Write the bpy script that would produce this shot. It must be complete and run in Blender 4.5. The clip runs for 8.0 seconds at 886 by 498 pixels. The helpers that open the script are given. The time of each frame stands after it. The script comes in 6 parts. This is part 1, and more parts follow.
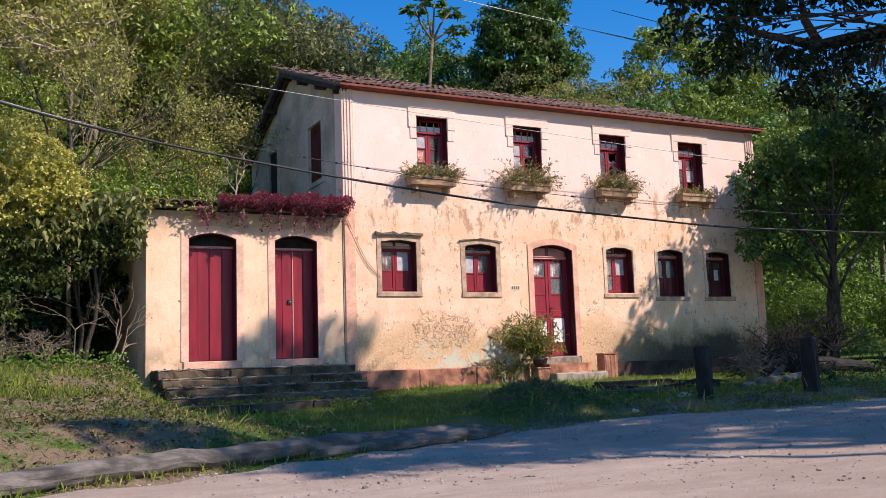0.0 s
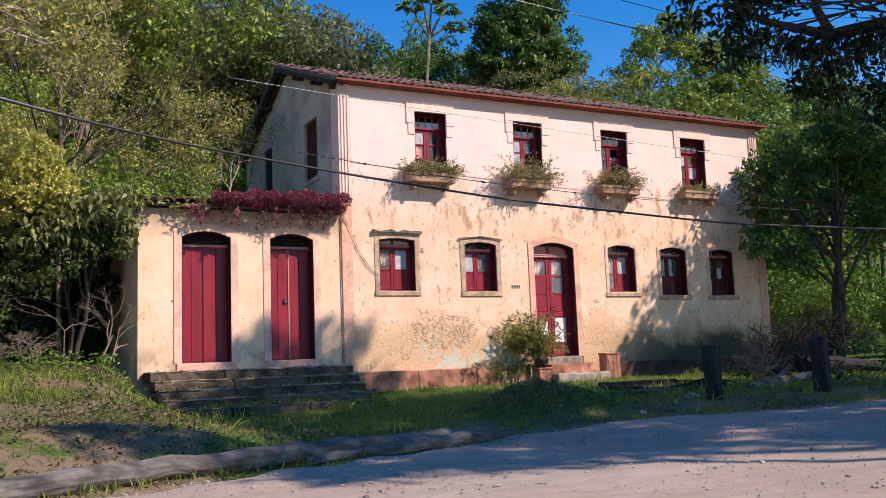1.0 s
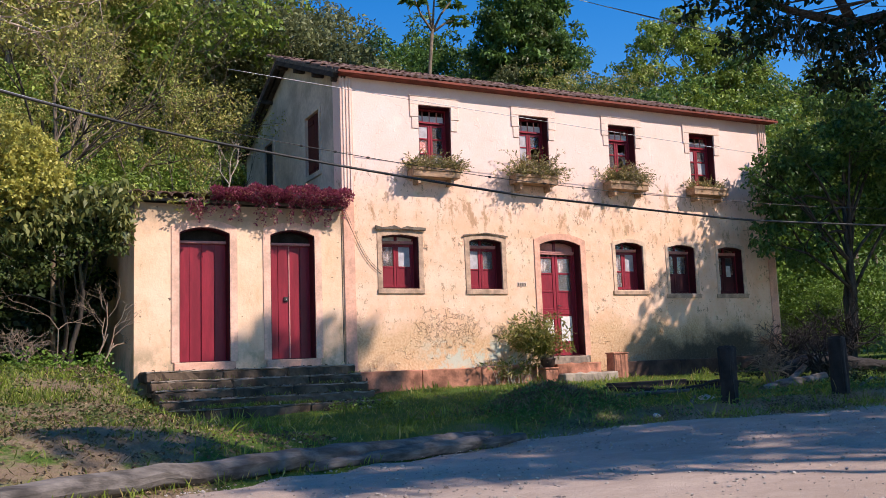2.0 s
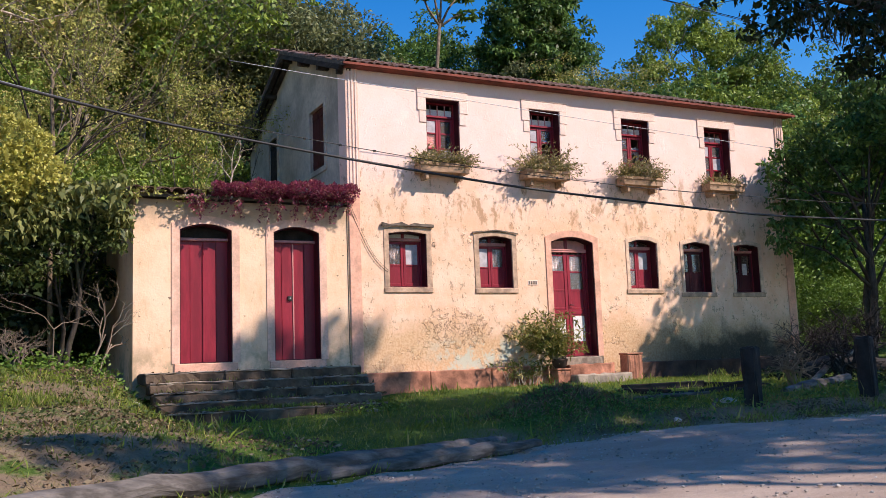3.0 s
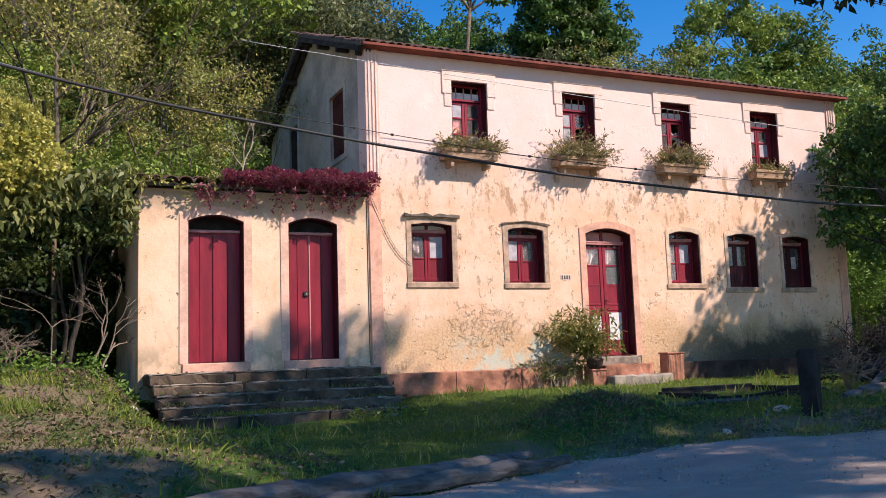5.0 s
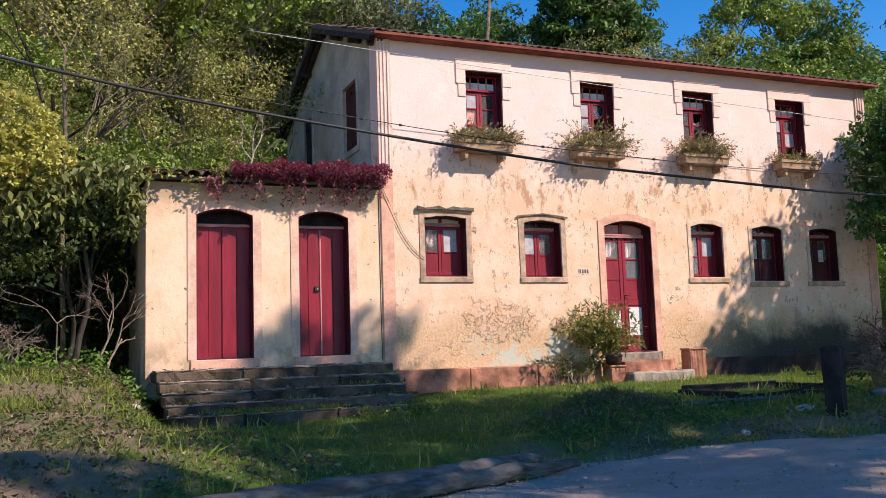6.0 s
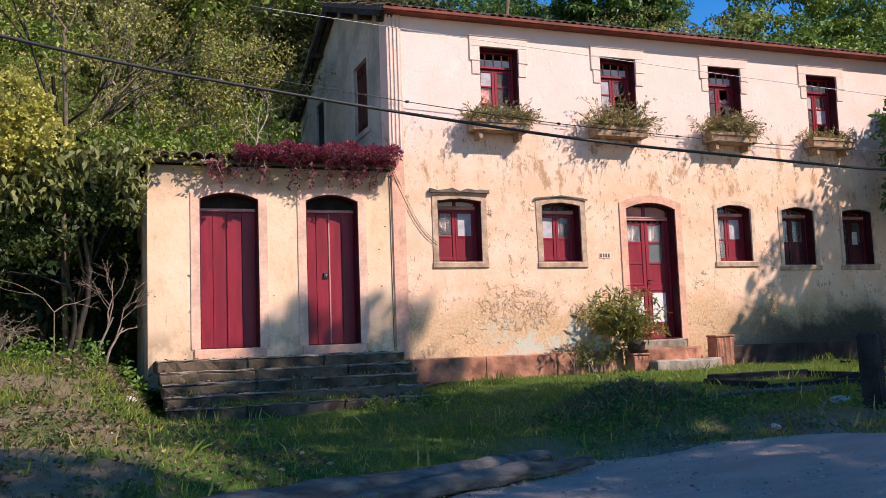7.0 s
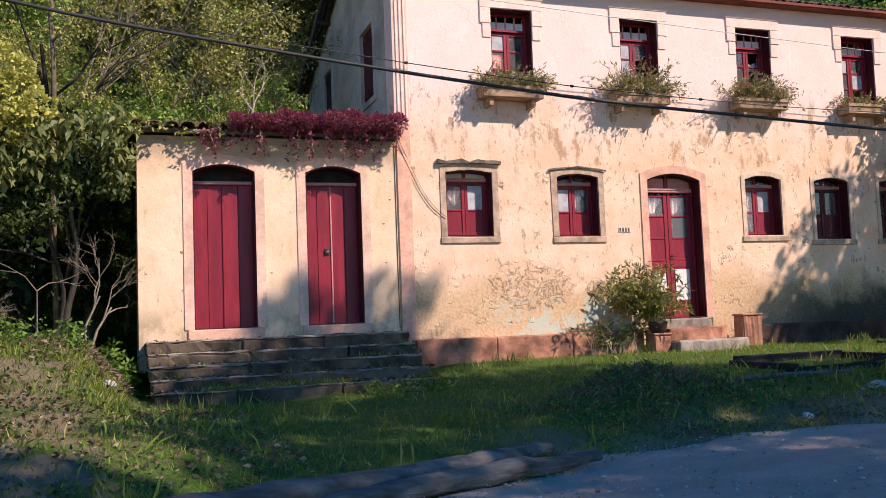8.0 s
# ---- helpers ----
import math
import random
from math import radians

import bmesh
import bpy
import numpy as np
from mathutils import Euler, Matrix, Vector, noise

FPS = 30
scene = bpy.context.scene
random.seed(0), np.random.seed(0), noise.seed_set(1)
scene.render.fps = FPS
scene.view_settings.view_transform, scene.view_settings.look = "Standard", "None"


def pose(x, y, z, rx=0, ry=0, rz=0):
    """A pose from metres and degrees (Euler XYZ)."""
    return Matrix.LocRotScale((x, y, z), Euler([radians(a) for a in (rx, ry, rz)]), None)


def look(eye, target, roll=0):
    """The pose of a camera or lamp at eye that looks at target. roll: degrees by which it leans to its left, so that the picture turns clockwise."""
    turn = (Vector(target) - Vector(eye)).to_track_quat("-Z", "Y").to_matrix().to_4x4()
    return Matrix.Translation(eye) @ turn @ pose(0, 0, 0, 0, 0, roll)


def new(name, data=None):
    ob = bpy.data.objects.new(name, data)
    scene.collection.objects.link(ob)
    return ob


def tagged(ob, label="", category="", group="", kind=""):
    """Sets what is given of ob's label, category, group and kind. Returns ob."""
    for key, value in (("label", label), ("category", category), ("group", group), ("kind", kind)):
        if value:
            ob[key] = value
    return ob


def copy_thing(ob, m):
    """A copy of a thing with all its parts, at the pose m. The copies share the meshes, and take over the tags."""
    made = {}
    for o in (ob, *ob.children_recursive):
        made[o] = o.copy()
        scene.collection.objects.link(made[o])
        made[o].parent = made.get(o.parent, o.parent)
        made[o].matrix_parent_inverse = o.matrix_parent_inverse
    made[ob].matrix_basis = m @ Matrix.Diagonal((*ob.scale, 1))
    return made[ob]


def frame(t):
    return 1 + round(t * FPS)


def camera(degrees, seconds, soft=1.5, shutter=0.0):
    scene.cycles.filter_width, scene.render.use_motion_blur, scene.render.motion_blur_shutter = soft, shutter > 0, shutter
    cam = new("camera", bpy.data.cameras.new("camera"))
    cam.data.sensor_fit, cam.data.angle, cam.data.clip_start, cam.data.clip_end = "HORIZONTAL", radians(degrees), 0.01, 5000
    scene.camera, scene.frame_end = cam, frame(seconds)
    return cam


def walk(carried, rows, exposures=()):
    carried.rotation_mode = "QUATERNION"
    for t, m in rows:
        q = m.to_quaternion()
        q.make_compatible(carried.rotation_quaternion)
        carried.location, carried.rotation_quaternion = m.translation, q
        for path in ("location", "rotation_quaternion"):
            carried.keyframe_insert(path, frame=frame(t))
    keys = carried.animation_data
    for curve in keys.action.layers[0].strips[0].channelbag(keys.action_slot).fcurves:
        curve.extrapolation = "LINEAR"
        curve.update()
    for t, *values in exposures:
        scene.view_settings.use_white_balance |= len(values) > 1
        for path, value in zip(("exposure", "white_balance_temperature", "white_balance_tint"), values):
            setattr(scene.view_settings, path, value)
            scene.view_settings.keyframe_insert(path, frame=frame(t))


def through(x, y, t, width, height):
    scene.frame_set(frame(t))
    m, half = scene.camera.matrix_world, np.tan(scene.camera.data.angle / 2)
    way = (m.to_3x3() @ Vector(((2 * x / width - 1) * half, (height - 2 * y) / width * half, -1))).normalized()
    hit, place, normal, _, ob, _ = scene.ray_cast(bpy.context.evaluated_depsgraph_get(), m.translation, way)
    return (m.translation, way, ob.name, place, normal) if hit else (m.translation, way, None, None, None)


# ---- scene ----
cam = camera(52.1, 8.0, 0.8)
PATH = [
    (0, (-7.355, -17.766, -0.177), (-6.46, -15.995, 0.071), -2.0),
    (0.5, (-7.284, -17.565, -0.165), (-6.385, -15.796, 0.083), -2.1),
    (1, (-7.226, -17.359, -0.174), (-6.323, -15.592, 0.075), -2.2),
    (1.5, (-7.167, -17.147, -0.149), (-6.262, -15.38, 0.096), -2.1),
    (3, (-6.872, -16.396, -0.099), (-5.983, -14.621, 0.144), -2.1),
    (3.5, (-6.731, -16.133, -0.079), (-5.853, -14.353, 0.163), -2.1),
    (4, (-6.57, -15.902, -0.04), (-5.709, -14.113, 0.198), -2.1),
    (4.5, (-6.395, -15.644, -0.015), (-5.553, -13.846, 0.221), -2.0),
    (6, (-5.843, -15.215, 0.034), (-5.079, -13.38, 0.255), -1.9),
    (6.5, (-5.642, -15.022, 0.034), (-4.904, -13.176, 0.25), -2.0),
    (7, (-5.392, -14.698, 0.044), (-4.682, -12.838, 0.239), -2.1),
    (7.5, (-5.117, -14.341, 0.062), (-4.436, -12.468, 0.232), -2.1),
    (8, (-4.812, -13.987, 0.041), (-4.157, -12.103, 0.192), -2.2),
]
walk(cam, [(t, look(eye, target, roll)) for t, eye, target, roll in PATH])

# ---- light ----
SUN_DIR = Vector((0.477, -0.572, 0.667)).normalized()
sun = new("sun", bpy.data.lights.new("sun", "SUN"))
sun.data.energy, sun.data.angle, sun.data.color = 5.9, radians(0.55), (1.0, 0.875, 0.785)
sun.matrix_world = look((20, -24, 28), Vector((20, -24, 28)) - SUN_DIR)
world = bpy.data.worlds.new("world")
scene.world = world
world.use_nodes = True
sky = world.node_tree.nodes.new("ShaderNodeTexSky")
sky.sky_type, sky.sun_disc = "NISHITA", False
sky.sun_elevation = math.asin(SUN_DIR.z)
sky.sun_rotation = math.atan2(SUN_DIR.x, SUN_DIR.y)
sky.altitude, sky.air_density, sky.dust_density, sky.ozone_density = 600, 1.3, 0.0, 4.0
deep = world.node_tree.nodes.new("ShaderNodeHueSaturation")
deep.inputs["Saturation"].default_value, deep.inputs["Value"].default_value = 1.44, 1.52
deep.inputs["Hue"].default_value = 0.508
world.node_tree.links.new(sky.outputs[0], deep.inputs["Color"])
world.node_tree.links.new(deep.outputs[0], world.node_tree.nodes["Background"].inputs[0])
world.node_tree.nodes["Background"].inputs[1].default_value = 0.107
scene.view_settings.exposure = 0.08
scene.view_settings.use_white_balance = True
scene.view_settings.white_balance_temperature, scene.view_settings.white_balance_tint = 6550, 16


# ---- materials ----
class Nodes:
    """A small node-tree writer."""

    def __init__(self, name):
        self.mat = bpy.data.materials.new(name)
        self.mat.use_nodes = True
        self.tree = self.mat.node_tree
        self.bsdf = self.tree.nodes["Principled BSDF"]
        self.out = self.tree.nodes["Material Output"]
        self.coord = self.add("ShaderNodeTexCoord")

    def add(self, kind, **inputs):
        node = self.tree.nodes.new(kind)
        for key, value in inputs.items():
            self.put(node, key, value)
        return node

    def put(self, node, key, value):
        socket = node.inputs[int(key[1:])] if key[0] == "i" and key[1:].isdigit() else node.inputs[key.replace("_", " ")]
        if isinstance(value, bpy.types.NodeSocket):
            self.tree.links.new(value, socket)
        else:
            socket.default_value = value

    def noise(self, scale, detail=5.0, rough=0.6, stretch=(1, 1, 1), space="Object"):
        place = self.add("ShaderNodeMapping", Vector=self.coord.outputs[space], Scale=stretch)
        return self.add("ShaderNodeTexNoise", Vector=place.outputs[0], Scale=scale, Detail=detail, Roughness=rough).outputs["Fac"]

    def ramp(self, fac, low, high, a=0.0, b=1.0):
        node = self.add("ShaderNodeMapRange", i0=fac, i1=low, i2=high, i3=a, i4=b)
        node.interpolation_type = "SMOOTHSTEP"
        return node.outputs[0]

    def math(self, op, a, b=0.0):
        node = self.add("ShaderNodeMath", i0=a, i1=b)
        node.operation = op
        return node.outputs[0]

    def mix(self, fac, a, b, blend="MIX"):
        node = self.tree.nodes.new("ShaderNodeMix")
        node.data_type, node.blend_type = "RGBA", blend
        for k, v in ((0, fac), (6, a), (7, b)):
            if isinstance(v, bpy.types.NodeSocket):
                self.tree.links.new(v, node.inputs[k])
            else:
                node.inputs[k].default_value = (*v, 1) if isinstance(v, tuple) and len(v) == 3 else v
        return node.outputs[2]

    def axis(self):
        return self.add("ShaderNodeSeparateXYZ", Vector=self.coord.outputs["Object"]).outputs

    def done(self, color, rough=0.8, bump=None, strength=0.3, distance=0.02, metal=0.0, spec=0.35):
        self.put(self.bsdf, "Base_Color", color if isinstance(color, bpy.types.NodeSocket) else (*color, 1))
        self.put(self.bsdf, "Roughness", rough)
        self.put(self.bsdf, "Metallic", metal)
        self.put(self.bsdf, "Specular_IOR_Level", spec)
        if bump is not None:
            b = self.add("ShaderNodeBump", Height=bump, Strength=strength, Distance=distance)
            self.put(self.bsdf, "Normal", b.outputs[0])
        return self.mat


def plain(name, color, rough=0.8, vary=0.25, scale=6.0, metal=0.0, stretch=(1, 1, 1), strength=0.25, spec=0.35):
    """A surface of one colour with worn, mottled variation at two scales."""
    n = Nodes(name)
    big, fine = n.noise(scale, stretch=stretch), n.noise(scale * 9, 3, stretch=stretch)
    dark = tuple(c * (1 - vary) for c in color)
    light = tuple(min(1, c * (1 + vary)) for c in color)
    c = n.mix(n.ramp(big, 0.3, 0.7), dark, light)
    c = n.mix(n.ramp(fine, 0.35, 0.75, 0, 0.35), c, tuple(x * 0.55 for x in color))
    return n.done(c, rough, n.math("ADD", big, n.math("MULTIPLY", fine, 0.5)), strength, 0.015, metal, spec)


def facade_plaster():
    n = Nodes("facade_plaster")
    x, y, z = n.axis()
    wob = n.noise(0.9, 5)
    level = n.math("ADD", z, n.math("MULTIPLY", wob, 1.6))
    up = n.ramp(level, 3.6, 5.0)
    mott = n.noise(1.7, 6, 0.65)
    fine = n.noise(22, 4, 0.7)
    low = n.mix(n.ramp(mott, 0.32, 0.68), (0.80, 0.50, 0.32), (0.88, 0.63, 0.455))
    high = n.mix(n.ramp(mott, 0.3, 0.7), (0.87, 0.635, 0.53), (0.90, 0.69, 0.60))
    c = n.mix(up, low, high)
    # pale patches where the wash has worn off
    c = n.mix(n.ramp(n.noise(2.6, 6, 0.7), 0.56, 0.66, 0, 0.7), c, n.mix(up, (0.78, 0.62, 0.40), (0.86, 0.73, 0.62)))
    # ochre and brown weathering in a band under the window boxes
    band = n.math("MULTIPLY", n.ramp(z, 2.0, 2.9), n.ramp(z, 4.4, 3.5))
    drip = n.ramp(n.noise(1.6, 7, 0.72, (1.6, 1, 0.75)), 0.53, 0.62)
    c = n.mix(n.math("MULTIPLY", n.math("MULTIPLY", band, drip), 0.8), c, (0.43, 0.25, 0.13))
    blot = n.ramp(n.noise(5.5, 7, 0.75, (1, 1, 0.7)), 0.585, 0.605)
    c = n.mix(n.math("MULTIPLY", n.math("MULTIPLY", n.ramp(z, 4.3, 3.3), blot), 0.6), c, (0.25, 0.165, 0.10))
    flake = n.math("MULTIPLY", n.ramp(n.noise(15, 6, 0.7, (1, 1, 0.6)), 0.55, 0.575), n.ramp(n.noise(1.9, 5, 0.65, (1, 1, 0.8)), 0.53, 0.60))
    c = n.mix(n.math("MULTIPLY", flake, n.ramp(z, 4.6, 3.7, 0, 0.75)), c, (0.30, 0.20, 0.125))
    # small pits and chips
    chip = n.ramp(n.noise(9, 4, 0.6), 0.705, 0.73)
    c = n.mix(n.math("MULTIPLY", chip, n.ramp(z, 5.2, 3.6)), c, (0.16, 0.09, 0.06))
    # bare orange-brown render and old blue-green wash along the foot
    foot = n.ramp(n.math("ADD", z, n.math("MULTIPLY", n.noise(1.3, 6, 0.7), 1.7)), 1.75, 1.15)
    c = n.mix(n.math("MULTIPLY", foot, 0.75), c, n.mix(n.ramp(fine, 0.4, 0.6), (0.50, 0.29, 0.13), (0.66, 0.46, 0.26)))
    wash = n.math("MULTIPLY", n.math("MULTIPLY", n.ramp(z, 0.42, 0.12), n.ramp(n.noise(3.1, 6, 0.75), 0.45, 0.58)), n.math("MULTIPLY", n.ramp(x, 0.6, 1.6), n.ramp(x, 3.9, 3.2)))
    c = n.mix(n.math("MULTIPLY", wash, 0.8), c, (0.50, 0.56, 0.46))
    # cracked, lifting plaster, worst in one broad patch
    dx = n.math("MULTIPLY", n.math("SUBTRACT", x, 1.6), 0.85)
    dz = n.math("MULTIPLY", n.math("SUBTRACT", z, 0.55), 1.5)
    spot = n.ramp(n.math("ADD", n.math("ADD", n.math("MULTIPLY", dx, dx), n.math("MULTIPLY", dz, dz)), n.math("MULTIPLY", n.noise(2.4, 6, 0.7), 1.6)), 1.22, 0.98)
    worn = n.math("MAXIMUM", spot, n.math("MULTIPLY", n.ramp(n.noise(1.15, 5), 0.61, 0.67), n.ramp(z, 3.4, 2.4)))
    line = n.ramp(n.math("ABSOLUTE", n.math("SUBTRACT", n.noise(5.2, 6, 0.7), 0.5)), 0.026, 0.006)
    crack = n.math("MULTIPLY", worn, line)
    c = n.mix(n.math("MULTIPLY", crack, 0.8), c, (0.20, 0.12, 0.07))
    c = n.mix(n.math("MULTIPLY", worn, n.ramp(n.noise(5.2, 6, 0.7), 0.5, 0.53, 0, 0.35)), c, (0.56, 0.36, 0.19))
    # dark mildew and painted-in shade low on the damp end of the house
    mildew_shade = n.math("MULTIPLY", n.ramp(x, 5.2, 8.0), n.ramp(n.math("ADD", z, n.math("MULTIPLY", n.noise(1.1, 6, 0.7), 1.8)), 1.5, 0.85))
    c = n.mix(n.math("MULTIPLY", mildew_shade, 0.92), c, (0.055, 0.05, 0.036))
    c = n.mix(n.ramp(fine, 0.5, 0.75, 0, 0.22), c, (0.45, 0.30, 0.18))
    peel = n.ramp(n.noise(2.3, 6, 0.62), 0.57, 0.60)
    lowbump = n.math("MULTIPLY", peel, n.ramp(z, 1.2, 0.2, 0.1, 0.8))
    lowbump = n.math("ADD", lowbump, n.math("MULTIPLY", worn, n.ramp(n.noise(5.2, 6, 0.7), 0.495, 0.52, 0, 1.7)))
    h = n.math("ADD", n.math("ADD", lowbump, n.math("MULTIPLY", fine, 0.25)), n.math("MULTIPLY", chip, -0.8))
    return n.done(c, 0.92, h, 0.6, 0.03, 0, 0.15)


def annex_plaster():
    n = Nodes("annex_plaster")
    x, y, z = n.axis()
    mott, fine = n.noise(1.3, 6, 0.65), n.noise(20, 4, 0.7)
    c = n.mix(n.ramp(mott, 0.3, 0.7), (0.82, 0.53, 0.325), (0.90, 0.65, 0.445))
    c = n.mix(n.ramp(n.noise(2.2, 6, 0.7, (1.6, 1, 0.7)), 0.54, 0.68, 0, 0.4), c, (0.56, 0.38, 0.20))
    c = n.mix(n.ramp(n.noise(5, 7, 0.75, (1.6, 1, 0.6)), 0.61, 0.64, 0, 0.45), c, (0.40, 0.27, 0.15))
    # darker towards the top of the wall
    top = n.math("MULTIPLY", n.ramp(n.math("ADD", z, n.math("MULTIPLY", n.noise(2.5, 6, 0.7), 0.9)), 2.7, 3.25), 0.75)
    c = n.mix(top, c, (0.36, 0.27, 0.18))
    c = n.mix(n.math("MULTIPLY", n.ramp(n.noise(2, 6, 0.7), 0.4, 0.6), n.ramp(z, 0.45, 0.05)), c, (0.50, 0.36, 0.22))
    chip = n.ramp(n.noise(9, 3, 0.55), 0.69, 0.72)
    c = n.mix(chip, c, (0.22, 0.15, 0.10))
    c = n.mix(n.ramp(fine, 0.5, 0.75, 0, 0.2), c, (0.45, 0.32, 0.2))
    return n.done(c, 0.92, n.math("ADD", n.math("MULTIPLY", fine, 0.3), n.math("ADD", n.noise(3, 5), n.math("MULTIPLY", chip, -0.8))), 0.45, 0.03, 0, 0.15)


def leaf_material(name, a, b, dry=None, through=0.22, rough=0.5):
    """Leaves: each its own tone, some light passing through."""
    n = Nodes(name)
    isle = n.add("ShaderNodeNewGeometry").outputs["Random Per Island"]
    c = n.mix(isle, a, b)
    patch = n.noise(0.45, 3)
    c = n.mix(n.ramp(patch, 0.35, 0.65, 0, 0.55), c, tuple(x * 0.6 for x in a))
    if dry:
        c = n.mix(n.ramp(isle, 0.84, 0.9), c, dry)
    n.done(c, rough, None, spec=0.3)
    t = n.add("ShaderNodeBsdfTranslucent", Color=n.mix(0.5, c, b))
    m = n.add("ShaderNodeMixShader", i0=through, i1=n.bsdf.outputs[0], i2=t.outputs[0])
    n.tree.links.new(m.outputs[0], n.out.inputs[0])
    return n.mat


def bark(name, a, b):
    n = Nodes(name)
    ridge, moss = n.noise(9, 6, 0.7, (1, 1, 0.25)), n.noise(2.2, 5)
    c = n.mix(n.ramp(ridge, 0.35, 0.65), a, b)
    c = n.mix(n.ramp(moss, 0.55, 0.7, 0, 0.5), c, (0.09, 0.10, 0.05))
    return n.done(c, 0.95, ridge, 0.9, 0.04, 0, 0.15)


def ground_material():
    n = Nodes("earth_and_grass")
    x, y, z = n.axis()
    big, mid, fine = n.noise(0.35, 6), n.noise(1.8, 6, 0.7), n.noise(26, 4, 0.7)
    soil = n.mix(n.ramp(mid, 0.3, 0.7), (0.19, 0.135, 0.085), (0.33, 0.245, 0.155))
    green = n.mix(n.ramp(fine, 0.3, 0.7), (0.045, 0.085, 0.015), (0.10, 0.16, 0.03))
    litter = n.ramp(x, -4.2, -6.0)
    cover = n.ramp(n.math("SUBTRACT", n.math("ADD", mid, n.math("MULTIPLY", big, 0.4)), n.math("MULTIPLY", litter, 0.22)), 0.45, 0.62)
    verge = n.math("MULTIPLY", n.ramp(n.math("ADD", y, n.math("MULTIPLY", mid, 1.2)), -6.1, -6.8), n.ramp(x, -2.6, -1.2))
    c = n.mix(n.math("MULTIPLY", cover, n.math("SUBTRACT", 1.0, verge)), soil, green)
    straw = n.math("MULTIPLY", n.ramp(n.noise(6, 5, 0.7), 0.55, 0.7), 0.5)
    c = n.mix(straw, c, (0.30, 0.22, 0.11))
    c = n.mix(n.ramp(fine, 0.55, 0.8, 0, 0.4), c, (0.05, 0.04, 0.02))
    return n.done(c, 0.97, n.math("ADD", fine, mid), 0.8, 0.05, 0, 0.1)


def road_material():
    n = Nodes("dusty_gravel_road")
    big, mid, fine = n.noise(0.25, 5, 0.6, (0.5, 1.6, 1)), n.noise(2.2, 6, 0.7, (0.6, 1.5, 1)), n.noise(45, 3, 0.6)
    grit = n.noise(120, 2)
    c = n.mix(n.ramp(mid, 0.3, 0.7), (0.385, 0.30, 0.23), (0.53, 0.42, 0.33))
    c = n.mix(n.ramp(big, 0.35, 0.65, 0, 0.5), c, (0.36, 0.26, 0.19))
    c = n.mix(n.ramp(fine, 0.52, 0.7, 0, 0.5), c, (0.27, 0.23, 0.19))
    c = n.mix(n.ramp(grit, 0.6, 0.75, 0, 0.5), c, (0.56, 0.50, 0.43))
    return n.done(c, 0.95, n.math("ADD", n.math("ADD", fine, n.math("MULTIPLY", mid, 0.6)), n.math("MULTIPLY", grit, 0.8)), 0.8, 0.016, 0, 0.2)


def gravel_material():
    n = Nodes("mixed_gravel")
    isle = n.add("ShaderNodeNewGeometry").outputs["Random Per Island"]
    return n.done(n.mix(isle, (0.20, 0.165, 0.135), (0.50, 0.44, 0.37)), 0.93, n.noise(60, 3), 0.4, 0.01, 0, 0.2)


def glass_material():
    n = Nodes("old_window_glass")
    n.done((0.78, 0.70, 0.70), n.ramp(n.noise(3), 0.3, 0.7, 0.03, 0.16), n.noise(2.5, 2), 0.08, 0.02, 0, 0.6)
    n.put(n.bsdf, "Transmission_Weight", 0.93)
    n.put(n.bsdf, "IOR", 1.45)
    return n.mat


